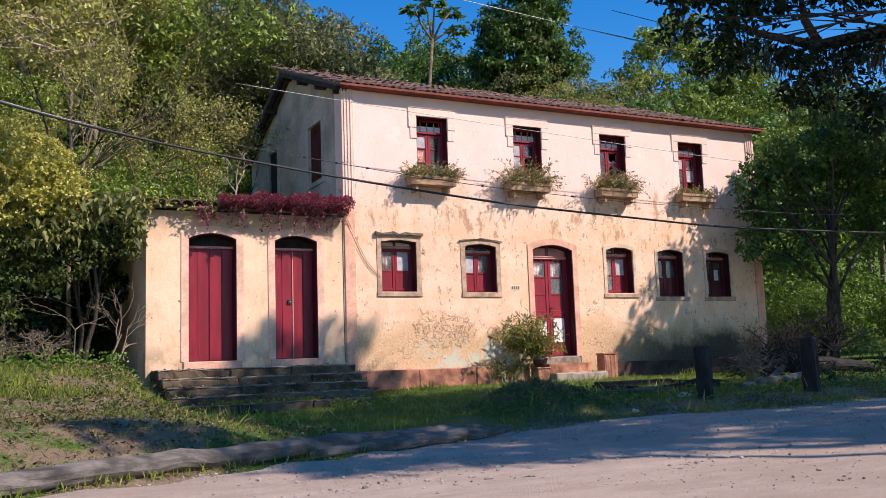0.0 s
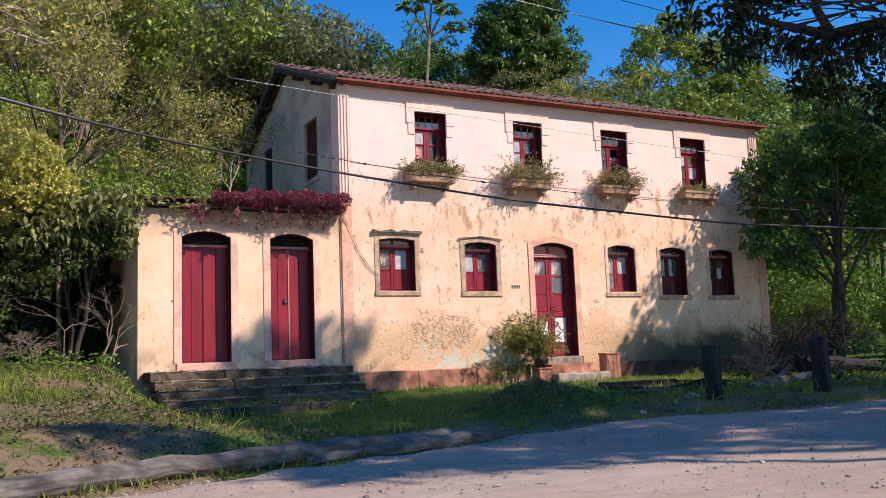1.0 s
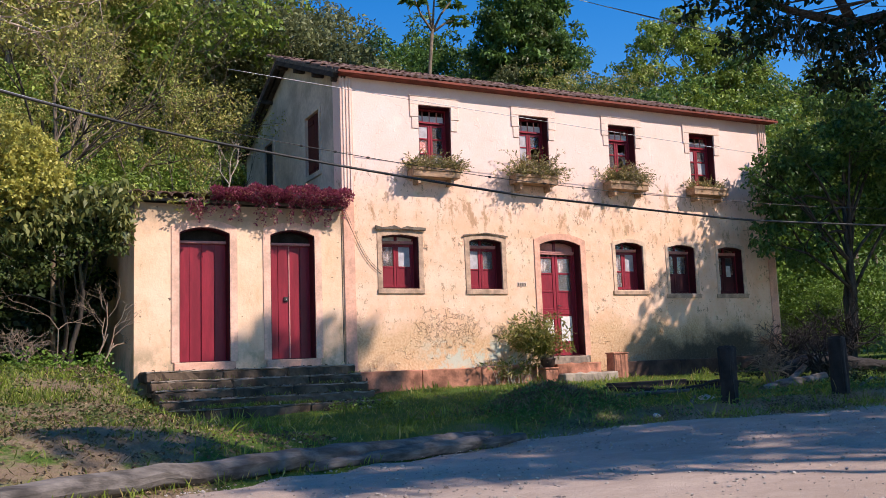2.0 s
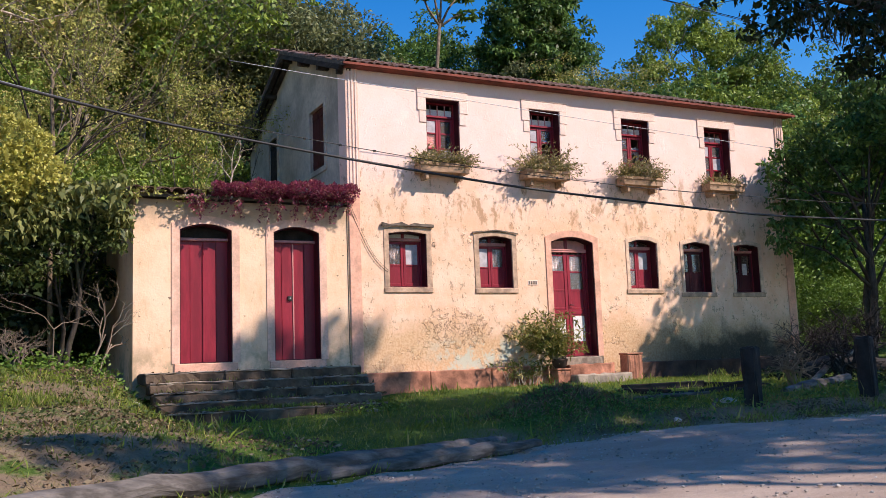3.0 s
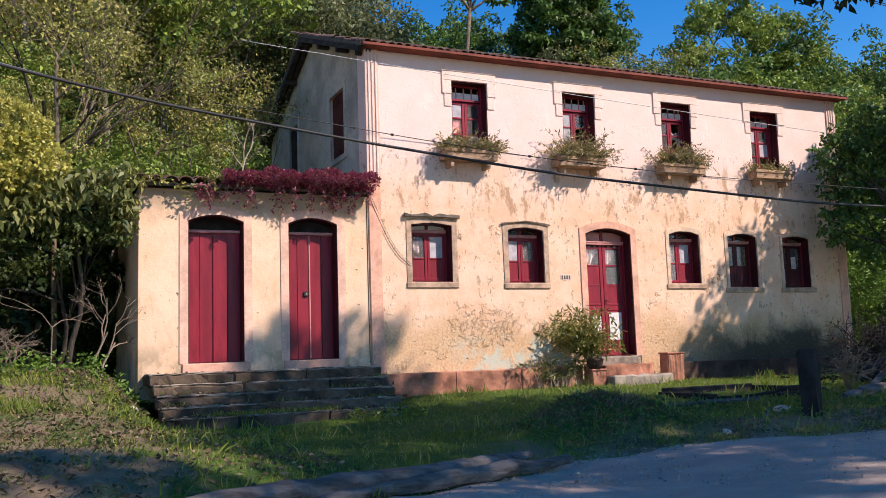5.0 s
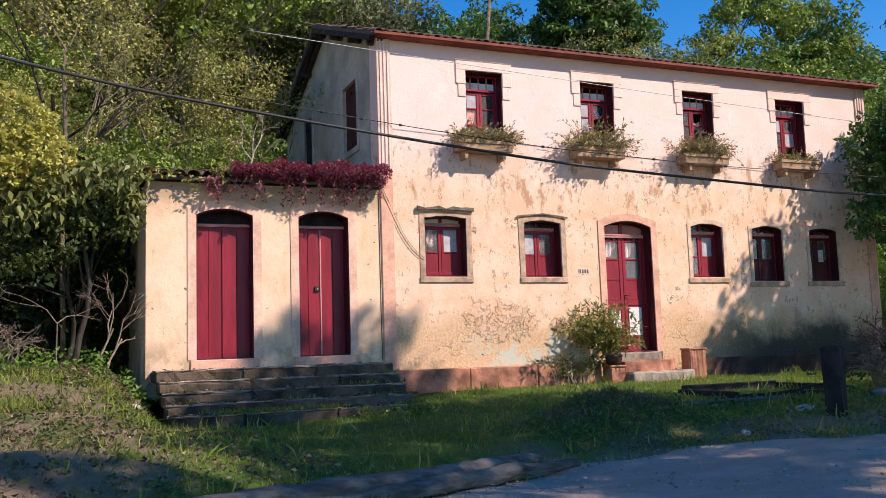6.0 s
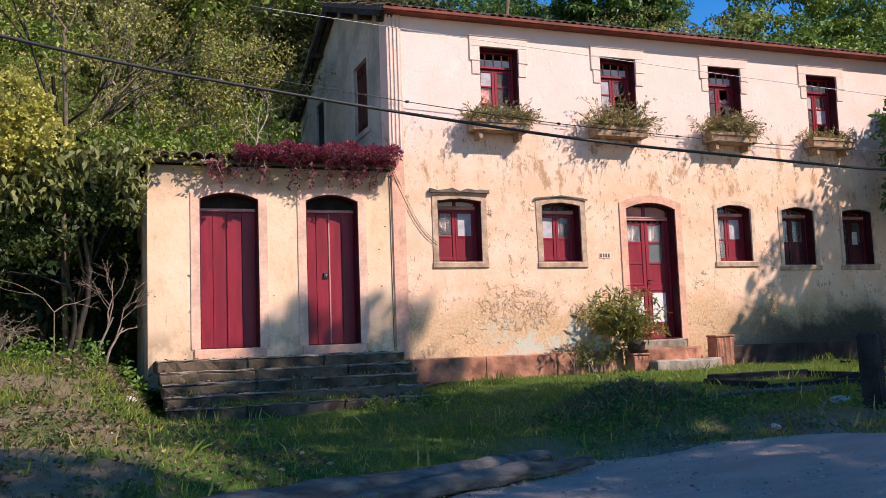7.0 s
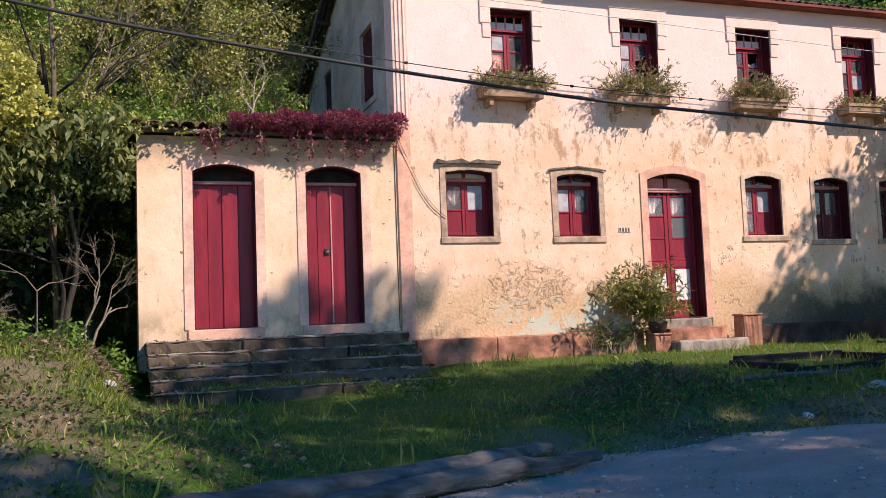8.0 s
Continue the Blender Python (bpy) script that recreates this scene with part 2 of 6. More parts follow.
M = {
    "wall": facade_plaster(), "annex": annex_plaster(),
    # white-pink gable plaster, greyed with its own shade in the colour
    "side": plain("shaded_side_plaster", (0.52, 0.455, 0.36), 0.93, 0.28, 1.2),
    "pink": plain("pink_lime_paint", (0.80, 0.55, 0.43), 0.9, 0.12, 2.0),
    "salmon": plain("salmon_trim_paint", (0.76, 0.42, 0.29), 0.9, 0.22, 3.0),
    "cream": plain("cream_moulding_paint", (0.86, 0.655, 0.54), 0.9, 0.10, 3.0),
    "surround": plain("worn_cream_surround", (0.70, 0.50, 0.35), 0.9, 0.25, 5.0, strength=0.4),
    "annextrim": plain("worn_ochre_trim", (0.80, 0.50, 0.36), 0.9, 0.2, 3.0, strength=0.4),
    "stone": plain("weathered_granite", (0.50, 0.34, 0.23), 0.9, 0.35, 5.0, strength=0.5),
    "darkstone": plain("lichened_stone", (0.16, 0.13, 0.10), 0.95, 0.5, 5.0, strength=0.8),
    "red": plain("dark_red_paint", (0.27, 0.017, 0.032), 0.42, 0.22, 2.2, stretch=(3, 3, 0.5), strength=0.15),
    "pale": plain("faded_pink_paint", (0.62, 0.27, 0.24), 0.6, 0.2, 4.0),
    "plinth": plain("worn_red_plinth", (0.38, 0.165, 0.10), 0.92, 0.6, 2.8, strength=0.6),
    # plinth colour with mildew and shadow both in it; the pot shares it
    "darkplinth": plain("mildew_shade_plinth", (0.085, 0.05, 0.038), 0.95, 0.5, 2.5, strength=0.6),
    "greytwig": plain("grey_brown_twig", (0.22, 0.165, 0.115), 0.95, 0.3, 12.0),
    "limb": plain("brown_limb_bark", (0.17, 0.13, 0.085), 0.95, 0.4, 6.0, strength=0.5),
    "tile": plain("old_clay_tile", (0.21, 0.125, 0.09), 0.95, 0.7, 2.5, strength=0.5),
    "eave": plain("red_eave_board", (0.21, 0.05, 0.028), 0.75, 0.3, 3.0),
    "beam": plain("weathered_timber", (0.13, 0.108, 0.085), 0.95, 0.4, 5.0, stretch=(0.4, 3, 3), strength=0.6),
    "step": plain("mossy_step_stone", (0.115, 0.080, 0.052), 0.96, 0.65, 2.2, strength=0.9),
    # pale as sunlit step nosings; doorstep and bottom step share it
    "tread": plain("pale_worn_step_stone", (0.28, 0.23, 0.175), 0.95, 0.5, 3.0, strength=0.8),
    "glass": glass_material(),
    # opaque pale pane: the sky's reflection is put into the colour
    "skypane": plain("sky_reflection_pane", (0.50, 0.47, 0.48), 0.3, 0.2, 7.0),
    "moss": leaf_material("grey_hanging_moss", (0.05, 0.06, 0.035), (0.10, 0.11, 0.06)),
    "cloth": plain("dirty_white_curtain", (0.62, 0.58, 0.54), 0.95, 0.2, 8.0),
    "white": plain("white_paint", (0.78, 0.74, 0.68), 0.7, 0.08, 4.0),
    "black": plain("black_cable_sheath", (0.035, 0.033, 0.03), 0.55, 0.2, 5.0),
    "steel": plain("galvanised_wire", (0.40, 0.40, 0.40), 0.5, 0.2, 9.0, metal=0.6),
    "iron": plain("dark_iron", (0.07, 0.06, 0.055), 0.55, 0.3, 20.0, metal=0.7),
    "inside": plain("bare_interior_plaster", (0.25, 0.20, 0.16), 0.95, 0.3, 1.5),
    # reveal maroon, also the red paint with shade put into it
    "maroon": plain("maroon_and_shaded_red", (0.075, 0.008, 0.012), 0.6, 0.3, 3.0),
    "darkwood": plain("dark_roof_timber", (0.05, 0.042, 0.036), 0.95, 0.5, 4.0, stretch=(3, 0.5, 3), strength=0.6),
    "dark": plain("burnt_wood_and_dark_hollow", (0.03, 0.025, 0.022), 0.95, 0.4, 6.0, strength=0.8),
    "ground": ground_material(), "road": road_material(),
    "gravel": gravel_material(),
    "bark": bark("grey_bark", (0.10, 0.08, 0.06), (0.24, 0.20, 0.16)),
    "darkbark": bark("dark_bark", (0.035, 0.028, 0.022), (0.09, 0.075, 0.06)),
    "log": plain("weathered_grey_log", (0.125, 0.11, 0.095), 0.95, 0.65, 4.0, stretch=(0.35, 2, 2), strength=0.8),
    "dirt": plain("dark_planter_soil", (0.06, 0.045, 0.03), 0.97, 0.4, 12.0),
    "leaf_dark": leaf_material("deep_green_leaf", (0.022, 0.060, 0.012), (0.19, 0.33, 0.07)),
    "leaf_mid": leaf_material("mid_green_leaf", (0.06, 0.12, 0.016), (0.37, 0.48, 0.08)),
    "leaf_olive": leaf_material("olive_leaf", (0.17, 0.19, 0.036), (0.62, 0.61, 0.16), (0.46, 0.36, 0.14)),
    "leaf_grey": leaf_material("grey_green_leaf", (0.085, 0.105, 0.04), (0.30, 0.33, 0.14)),
    "leaf_yellow": leaf_material("yellow_green_leaf", (0.36, 0.37, 0.06), (0.80, 0.73, 0.22)),
    "leaf_bright": leaf_material("bright_green_leaf", (0.08, 0.16, 0.02), (0.19, 0.30, 0.045)),
    "leaf_purple": leaf_material("purple_vine_leaf", (0.19, 0.02, 0.055), (0.60, 0.16, 0.24), (0.36, 0.19, 0.12)),
    "leaf_box": leaf_material("dry_planter_leaf", (0.17, 0.17, 0.05), (0.42, 0.36, 0.14), (0.58, 0.43, 0.20)),
    # leaf colour with shade already in it, for backlit and overshadowed growth
    "leaf_shade": leaf_material("shade_dark_leaf", (0.010, 0.022, 0.006), (0.028, 0.055, 0.012)),
    "leaf_rank": leaf_material("rank_grey_green_leaf", (0.07, 0.10, 0.022), (0.40, 0.40, 0.13)),
    "leaf_creeper": leaf_material("creeper_leaf", (0.045, 0.075, 0.016), (0.17, 0.21, 0.055)),
    "litter": leaf_material("fallen_leaf", (0.09, 0.06, 0.035), (0.24, 0.165, 0.095), (0.33, 0.25, 0.15), 0.1, 0.8),
    "twig": plain("dry_twig", (0.42, 0.33, 0.25), 0.95, 0.3, 12.0),
    "grass": leaf_material("grass_blade", (0.095, 0.145, 0.016), (0.32, 0.40, 0.045), (0.40, 0.33, 0.12), 0.25, 0.6),
    "straw": leaf_material("dry_grass_blade", (0.16, 0.13, 0.045), (0.33, 0.25, 0.10), (0.10, 0.14, 0.03), 0.25, 0.7),
}


# ---- mesh helpers ----
def link_mesh(name, me, material, parent=None, label="", smooth=False):
    me.materials.append(material)
    if smooth:
        me.polygons.foreach_set("use_smooth", [True] * len(me.polygons))
    ob = new(name, me)
    if parent is not None:
        ob.parent = parent
        if parent.type == "EMPTY" and parent.get("world"):
            ob.matrix_parent_inverse = parent.matrix_basis.inverted()
    return tagged(ob, label)


def part(name, bm, material, parent=None, label="", smooth=False):
    me = bpy.data.meshes.new(name)
    bmesh.ops.recalc_face_normals(bm, faces=bm.faces)
    bm.to_mesh(me)
    bm.free()
    return link_mesh(name, me, material, parent, label, smooth)


def base(name, at, label, category, group="", kind="", world=False):
    """An Empty at a thing's base; with world=True its parts are given in world metres."""
    ob = new(name)
    ob.empty_display_size = 0.2
    ob.matrix_basis = at if isinstance(at, Matrix) else Matrix.Translation(at)
    if world:
        ob["world"] = 1
    return tagged(ob, label, category, group, kind)


def box(bm, x0, x1, y0, y1, z0, z1, bevel=0.0, m=None):
    r = bmesh.ops.create_cube(bm, size=1.0)
    vs = r["verts"]
    bmesh.ops.transform(bm, verts=vs, matrix=Matrix.Translation(((x0 + x1) / 2, (y0 + y1) / 2, (z0 + z1) / 2)) @ Matrix.Diagonal((x1 - x0, y1 - y0, z1 - z0, 1)))
    if bevel:
        es = list({e for v in vs for e in v.link_edges})
        out = bmesh.ops.bevel(bm, geom=es, offset=bevel, segments=1, affect="EDGES")
        vs = list({v for f in out["faces"] for v in f.verts} | {v for v in vs if v.is_valid})
    if m is not None:
        bmesh.ops.transform(bm, verts=vs, matrix=m)
    return bm


def boxes(*rows, bevel=0.0):
    bm = bmesh.new()
    for r in rows:
        box(bm, *r, bevel=bevel)
    return bm


def tube(bm, pts, radii, sides=7, rough=0.0, rng=None):
    """A tapered tube through pts."""
    pts = [Vector(p) for p in pts]
    rings = []
    for i, p in enumerate(pts):
        d = (pts[min(i + 1, len(pts) - 1)] - pts[max(i - 1, 0)]).normalized()
        a = d.orthogonal().normalized() if not rings else (ref - d * ref.dot(d)).normalized()
        ref = a
        b = d.cross(a)
        ring = []
        for k in range(sides):
            t = 2 * math.pi * k / sides
            r = radii[i] * (1 + (rng.uniform(-rough, rough) if rng else 0))
            ring.append(bm.verts.new(p + (a * math.cos(t) + b * math.sin(t)) * r))
        rings.append(ring)
    for lo, hi in zip(rings, rings[1:]):
        for k in range(sides):
            bm.faces.new((lo[k], lo[(k + 1) % sides], hi[(k + 1) % sides], hi[k]))
    bm.faces.new(rings[0][::-1])
    bm.faces.new(rings[-1])
    return bm


def arch(x0, x1, z0, spring, rise, segs=10, grow=0.0, foot=0.0):
    """Outline of an opening with a low arched head, counter-clockwise from the lower left."""
    x0, x1, z0, spring = x0 - grow, x1 + grow, z0 - foot, spring + (grow if rise == 0 else grow * 0.8)
    pts = [(x0, z0), (x1, z0)]
    for k in range(segs + 1):
        u = k / segs
        pts.append((x1 + (x0 - x1) * u, spring + (rise + (0 if rise == 0 else grow * 0.2)) * (1 - (2 * u - 1) ** 2)))
    return pts


def prism(bm, outline, y0, y1):
    a = [bm.verts.new((x, y0, z)) for x, z in outline]
    b = [bm.verts.new((x, y1, z)) for x, z in outline]
    bm.faces.new(a)
    bm.faces.new(b[::-1])
    for k in range(len(a)):
        j = (k + 1) % len(a)
        bm.faces.new((a[k], b[k], b[j], a[j]))
    return bm


def ring(bm, outer, inner, y0, y1):
    """A surround between two outlines with the same number of points."""
    o0, o1 = [[bm.verts.new((x, y, z)) for x, z in outer] for y in (y0, y1)]
    i0, i1 = [[bm.verts.new((x, y, z)) for x, z in inner] for y in (y0, y1)]
    for k in range(len(o0)):
        j = (k + 1) % len(o0)
        bm.faces.new((o0[k], o0[j], i0[j], i0[k]))
        bm.faces.new((o1[k], i1[k], i1[j], o1[j]))
        bm.faces.new((o0[k], o1[k], o1[j], o0[j]))
        bm.faces.new((i0[k], i0[j], i1[j], i1[k]))
    return bm


def carved(ob, cutters):
    """Cuts the prisms through the mesh of ob."""
    bm = bmesh.new()
    for outline, y0, y1 in cutters:
        prism(bm, outline, y0, y1)
    bmesh.ops.recalc_face_normals(bm, faces=bm.faces)
    me = bpy.data.meshes.new("cutter")
    bm.to_mesh(me)
    bm.free()
    tool = new("cutter", me)
    mod = ob.modifiers.new("openings", "BOOLEAN")
    mod.operation, mod.object, mod.solver = "DIFFERENCE", tool, "EXACT"
    bpy.context.view_layer.update()
    done = bpy.data.meshes.new_from_object(ob.evaluated_get(bpy.context.evaluated_depsgraph_get()))
    ob.modifiers.clear()
    ob.data = done
    bpy.data.objects.remove(tool)
    return ob


def leaf_cloud(name, places, dirs, size, material, parent=None, label="", width=0.5, fold=0.15, seed=1, vary=0.4, facing=None):
    """Many separate leaves: each a folded, pointed blade at its place, along its direction, turned to face its way."""
    rng = np.random.default_rng(seed)
    p, d = np.asarray(places, float), np.asarray(dirs, float)
    d /= np.linalg.norm(d, axis=1)[:, None] + 1e-9
    side = np.cross(d, rng.normal(size=p.shape) if facing is None else facing + rng.normal(0, 0.45, p.shape))
    side /= np.linalg.norm(side, axis=1)[:, None] + 1e-9
    up = np.cross(side, d)
    s = size * rng.uniform(1 - vary, 1 + vary, (len(p), 1))
    tip = p + d * s - up * s * fold
    mid = p + d * s * 0.45
    verts = np.stack([p, mid + side * s * width * 0.5 + up * s * fold, tip, mid - side * s * width * 0.5 + up * s * fold], 1).reshape(-1, 3)
    me = bpy.data.meshes.new(name)
    k = len(p)
    me.vertices.add(4 * k)
    me.vertices.foreach_set("co", verts.ravel())
    me.loops.add(4 * k)
    me.loops.foreach_set("vertex_index", np.arange(4 * k))
    me.polygons.add(k)
    me.polygons.foreach_set("loop_start", np.arange(0, 4 * k, 4))
    me.update(calc_edges=True)
    return link_mesh(name, me, material, parent, label)


def shell_points(rng, blobs, per, inner=0.55):
    """Leaf places, directions and facings in the outer parts of many ellipsoids."""
    ps, ds, ns = [], [], []
    for cx, cy, cz, rx, ry, rz in blobs:
        n = max(4, int(per * (rx * ry * rz) ** (2 / 3)))
        v = rng.normal(size=(n, 3))
        v[:, 2] = np.where(v[:, 2] < -0.3, -v[:, 2] * 0.8, v[:, 2])
        v /= np.linalg.norm(v, axis=1)[:, None]
        r = rng.uniform(inner, 1, (n, 1)) ** 0.6 * (1 + rng.normal(0, 0.10, (n, 1)))
        ps.append(np.array((cx, cy, cz)) + v * r * np.array((rx, ry, rz)))
        ds.append(v * 0.6 + rng.normal(0, 0.75, (n, 3)) + np.array((0, 0, -0.35)))
        ns.append(v + np.array((0, 0, 0.35)))
    return np.concatenate(ps), np.concatenate(ds), np.concatenate(ns)


# ---- ground ----
EDGE_X = (-60, -25, -12, -7.2, -4.6, -3.3, -1.1, 0.2, 1.4, 3.0, 5.0, 10, 40, 90)
EDGE_Y = (-26, -16, -11.8, -10.0, -8.9, -8.5, -7.35, -7.3, -7.85, -8.1, -8.0, -7.7, -2, 16)


def road_edge(x):
    return np.interp(x, EDGE_X, EDGE_Y)


def smooth(t):
    t = np.clip(t, 0, 1)
    return t * t * (3 - 2 * t)


def wave(x, y):
    return np.sin(x * 1.3 + 0.7 * np.sin(y * 0.9)) * np.sin(y * 1.1 + 1.3) + 0.5 * np.sin(2.7 * x + y * 1.9 + 0.4) + 0.3 * np.sin(5.1 * y - 3.3 * x)


def road_z(x):
    return np.interp(x, (-8, -1, 1.5, 6, 30), (-1.12, -1.09, -1.0, -0.95, -0.8))


def ground_z(x, y):
    x, y = np.asarray(x, float), np.asarray(y, float)
    d = y - road_edge(x)
    rz = road_z(x)
    verge = rz + np.interp(x, (-8, -5.2, -4, -1, 3, 12), (0.50, 0.40, 0.15, 0.15, 0.14, 0.12)) * smooth(d / np.interp(x, (-5, -3), (2.2, 0.9)))
    level = np.interp(x, (-30, -12, -7, -5.4, -4.78, -1, 0, 12, 30), (2.6, 0.5, 0.0, -0.20, -0.90, -0.84, -0.70, -0.66, -0.2))
    t = smooth((y - np.interp(x, (-6, -3), (-7.0, -4.2))) / np.interp(x, (-6, -3), (5.5, 3.2)))
    z = verge * (1 - t) + np.maximum(level, verge - 0.1) * t
    z = np.where(d < 0, rz - 0.08, z) + 0.025 * wave(x, y) * smooth(d / 0.8) * np.where((y > -0.5) & (x > -5), 0, 1)
    # a low grassy mound beside the road
    z = z + 0.38 * np.exp(-(((x + 0.2) / 0.9) ** 2 + ((y + 6.3) / 0.55) ** 2))
    start = np.interp(x, (-40, -6, -1, 6, 20), (2.5, 4.5, 10.5, 11.0, 8.0))
    slope = np.interp(x, (-30, -6, 4, 14, 40), (0.80, 0.75, 0.60, 0.50, 0.36))
    rise = np.maximum(0, y - start)
    return z + slope * np.minimum(rise, 34) + 0.05 * np.maximum(0, rise - 34)


def steps_between(a, b, fine_a, fine_b, fine, coarse):
    xs = list(np.arange(fine_a, fine_b + 1e-6, fine))
    x, s = fine_b, coarse
    while x < b:
        x += s
        s *= 1.25
        xs.append(min(x, b))
    x, s = fine_a, coarse
    while x > a:
        x -= s
        s *= 1.25
        xs.insert(0, max(x, a))
    return np.array(xs)


def sheet(name, xs, ys, zf, material, label, kind="structure"):
    gx, gy = np.meshgrid(xs, ys)
    gz = zf(gx, gy)
    nx, ny = len(xs), len(ys)
    verts = np.stack([gx, gy, gz], -1).reshape(-1, 3)
    i = (np.arange(ny - 1)[:, None] * nx + np.arange(nx - 1)[None, :]).ravel()
    faces = np.stack([i, i + 1, i + 1 + nx, i + nx], 1)
    me = bpy.data.meshes.new(name)
    me.from_pydata(verts.tolist(), [], faces.tolist())
    ob = link_mesh(name, me, material, None, label, True)
    return tagged(ob, label, name, kind=kind)


sheet("ground", steps_between(-400, 400, -13, 15, 0.22, 0.6), steps_between(-400, 400, -12, 3, 0.2, 0.6), ground_z, M["ground"],
      "grassy earth bank and lawn rising to a wooded hillside")


def road_sheet():
    """The road: a strip that follows its worn edge."""
    us = steps_between(-60, 90, -14, 14, 0.2, 0.6)
    vs = np.concatenate([[0.25, 0.1, 0, -0.15], -np.geomspace(0.35, 17, 46)])
    gx, gv = np.meshgrid(us, vs)
    gv = np.where(gv < -3, -3 + (gv + 3) * np.interp(gx, (0, 8, 20, 90), (1, 0.42, 0.3, 0.3)), gv)
    gy = road_edge(gx) + gv + (0.13 * wave(gx * 2.2, gx * 0.3) + 0.05 * wave(gx * 7.1, gx)) * np.where(gv > -1.5, 1, 0)
    gz = road_z(gx) + 0.012 * wave(gx * 0.9, gy * 1.4) + 0.006 * wave(gx * 4, gy * 5) - 0.05 * smooth((gv + 0.15) / 0.4)
    nx, ny = len(us), len(vs)
    i = (np.arange(ny - 1)[:, None] * nx + np.arange(nx - 1)[None, :]).ravel()
    me = bpy.data.meshes.new("road")
    me.from_pydata(np.stack([gx, gy, gz], -1).reshape(-1, 3).tolist(), [], np.stack([i, i + nx, i + 1 + nx, i + 1], 1).tolist())
    tagged(link_mesh("road", me, M["road"], None, "", True), "dusty pale gravel road with a ragged grassy edge", "road", kind="structure")


road_sheet()


# ---- house ----
house = base("house", (5.2, 5.0, -0.65), "old two-storey farmhouse with worn pink and ochre plaster", "house", world=True)
X0, X1, DEPTH, TOP, RIDGE = -0.70, 11.2, 7.9, 5.75, 7.26
LOWER = [(0.14, 0.965, 1.36, 2.44, 0.04), (2.17, 2.965, 1.35, 2.39, 0.055), (6.05, 6.85, 1.34, 2.395, 0.08), (7.63, 8.46, 1.26, 2.385, 0.07), (9.22, 10.03, 1.26, 2.375, 0.06)]
UPPER = [(1.06, 1.83), (3.56, 4.34), (6.04, 6.83), (8.53, 9.34)]
DOOR = (3.95, 5.05, -0.13, 2.36, 0.12)
SET, DEEP = 0.235, 0.275

bm = bmesh.new()
box(bm, X0, X1, 0, 0.42, -0.9, TOP)
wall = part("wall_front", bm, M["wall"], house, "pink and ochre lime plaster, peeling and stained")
carved(wall, [(arch(*w), -0.3, 0.8) for w in LOWER] + [(arch(*DOOR), -0.3, 0.8)] + [(arch(a, b, 3.92, 5.285, 0), -0.3, 0.8) for a, b in UPPER])


def gable(name, x0, x1):
    bm = bmesh.new()
    pts = [(0.421, -0.9), (DEPTH, -0.9), (DEPTH, TOP), (DEPTH / 2, RIDGE - 0.08), (0.421, TOP + 0.1)]
    a = [bm.verts.new((x0, y, z)) for y, z in pts]
    b = [bm.verts.new((x1, y, z)) for y, z in pts]
    bm.faces.new(a), bm.faces.new(b[::-1])
    for k in range(5):
        bm.faces.new((a[k], b[k], b[(k + 1) % 5], a[(k + 1) % 5]))
    return part(name, bm, M["side"], house, "weathered gable plaster, greyed by shade put into its colour")


SX = -0.55  # outer face of the near gable wall, behind the corner pilaster
west = gable("wall_gable", SX, X0 + 0.40)
gable("wall_gable", X1 - 0.40, X1 - 0.003)
part("wall_back", boxes((X0 + 0.41, X1 - 0.41, DEPTH - 0.4, DEPTH - 0.01, -0.9, TOP)), M["side"], house)
part("upper_floor", boxes((X0 + 0.41, X1 - 0.41, 0.43, DEPTH - 0.41, 3.05, 3.25)), M["inside"], house)
part("joint_gap", boxes((X0 - 0.030, X0 - 0.023, -0.012, 0.003, -0.1, 2.85)), M["dark"], house, "dark open joint between house and annex")
part("lower_floor", boxes((X0 + 0.41, X1 - 0.41, 0.43, DEPTH - 0.41, -0.35, -0.15)), M["inside"], house)


def side_cut(y0, y1, z0, z1, inset=0.05, paint="maroon"):
    """Opens the gable wall and fits closed shutter panels, painted shade-dark, with their surround."""
    bm = bmesh.new()
    box(bm, SX - 0.3, SX + 0.8, y0, y1, z0, z1)
    me = bpy.data.meshes.new("cutter")
    bm.to_mesh(me)
    bm.free()
    tool = new("cutter", me)
    mod = west.modifiers.new("opening", "BOOLEAN")
    mod.object, mod.solver = tool, "EXACT"
    bpy.context.view_layer.update()
    west.data = bpy.data.meshes.new_from_object(west.evaluated_get(bpy.context.evaluated_depsgraph_get()))
    west.modifiers.clear()
    bpy.data.objects.remove(tool)
    w, x = 0.12, SX - 0.03
    win = part("side_window", boxes((x, SX + 0.02, y0 - w, y0, z0 - w, z1 + w), (x, SX + 0.02, y1, y1 + w, z0 - w, z1 + w), (x, SX + 0.02, y0, y1, z1, z1 + w), (x, SX + 0.02, y0, y1, z0 - w, z0), bevel=0.01),
               M["side"], house, "gable opening with a plain plaster surround")
    m = (y0 + y1) / 2
    for a, b in ((y0, m - 0.004), (m + 0.004, y1)):
        part("shutter", boxes((SX + inset, SX + inset + 0.04, a, b, z0, z1), (SX + inset - 0.02, SX + inset, a + 0.05, b - 0.05, z0 + 0.1, z0 + 0.2), (SX + inset - 0.02, SX + inset, a + 0.05, b - 0.05, z1 - 0.2, z1 - 0.1), bevel=0.004), M[paint], win, "closed shutter panel, shade put into its dark paint")


# red shutters on the shaded gable, their shade put into the paint
side_cut(1.70, 2.64, 4.13, 5.49)
# an open doorway: the dark panel stands in for the shade inside
side_cut(5.25, 6.0, 4.1, 5.6, 0.03, "dark")


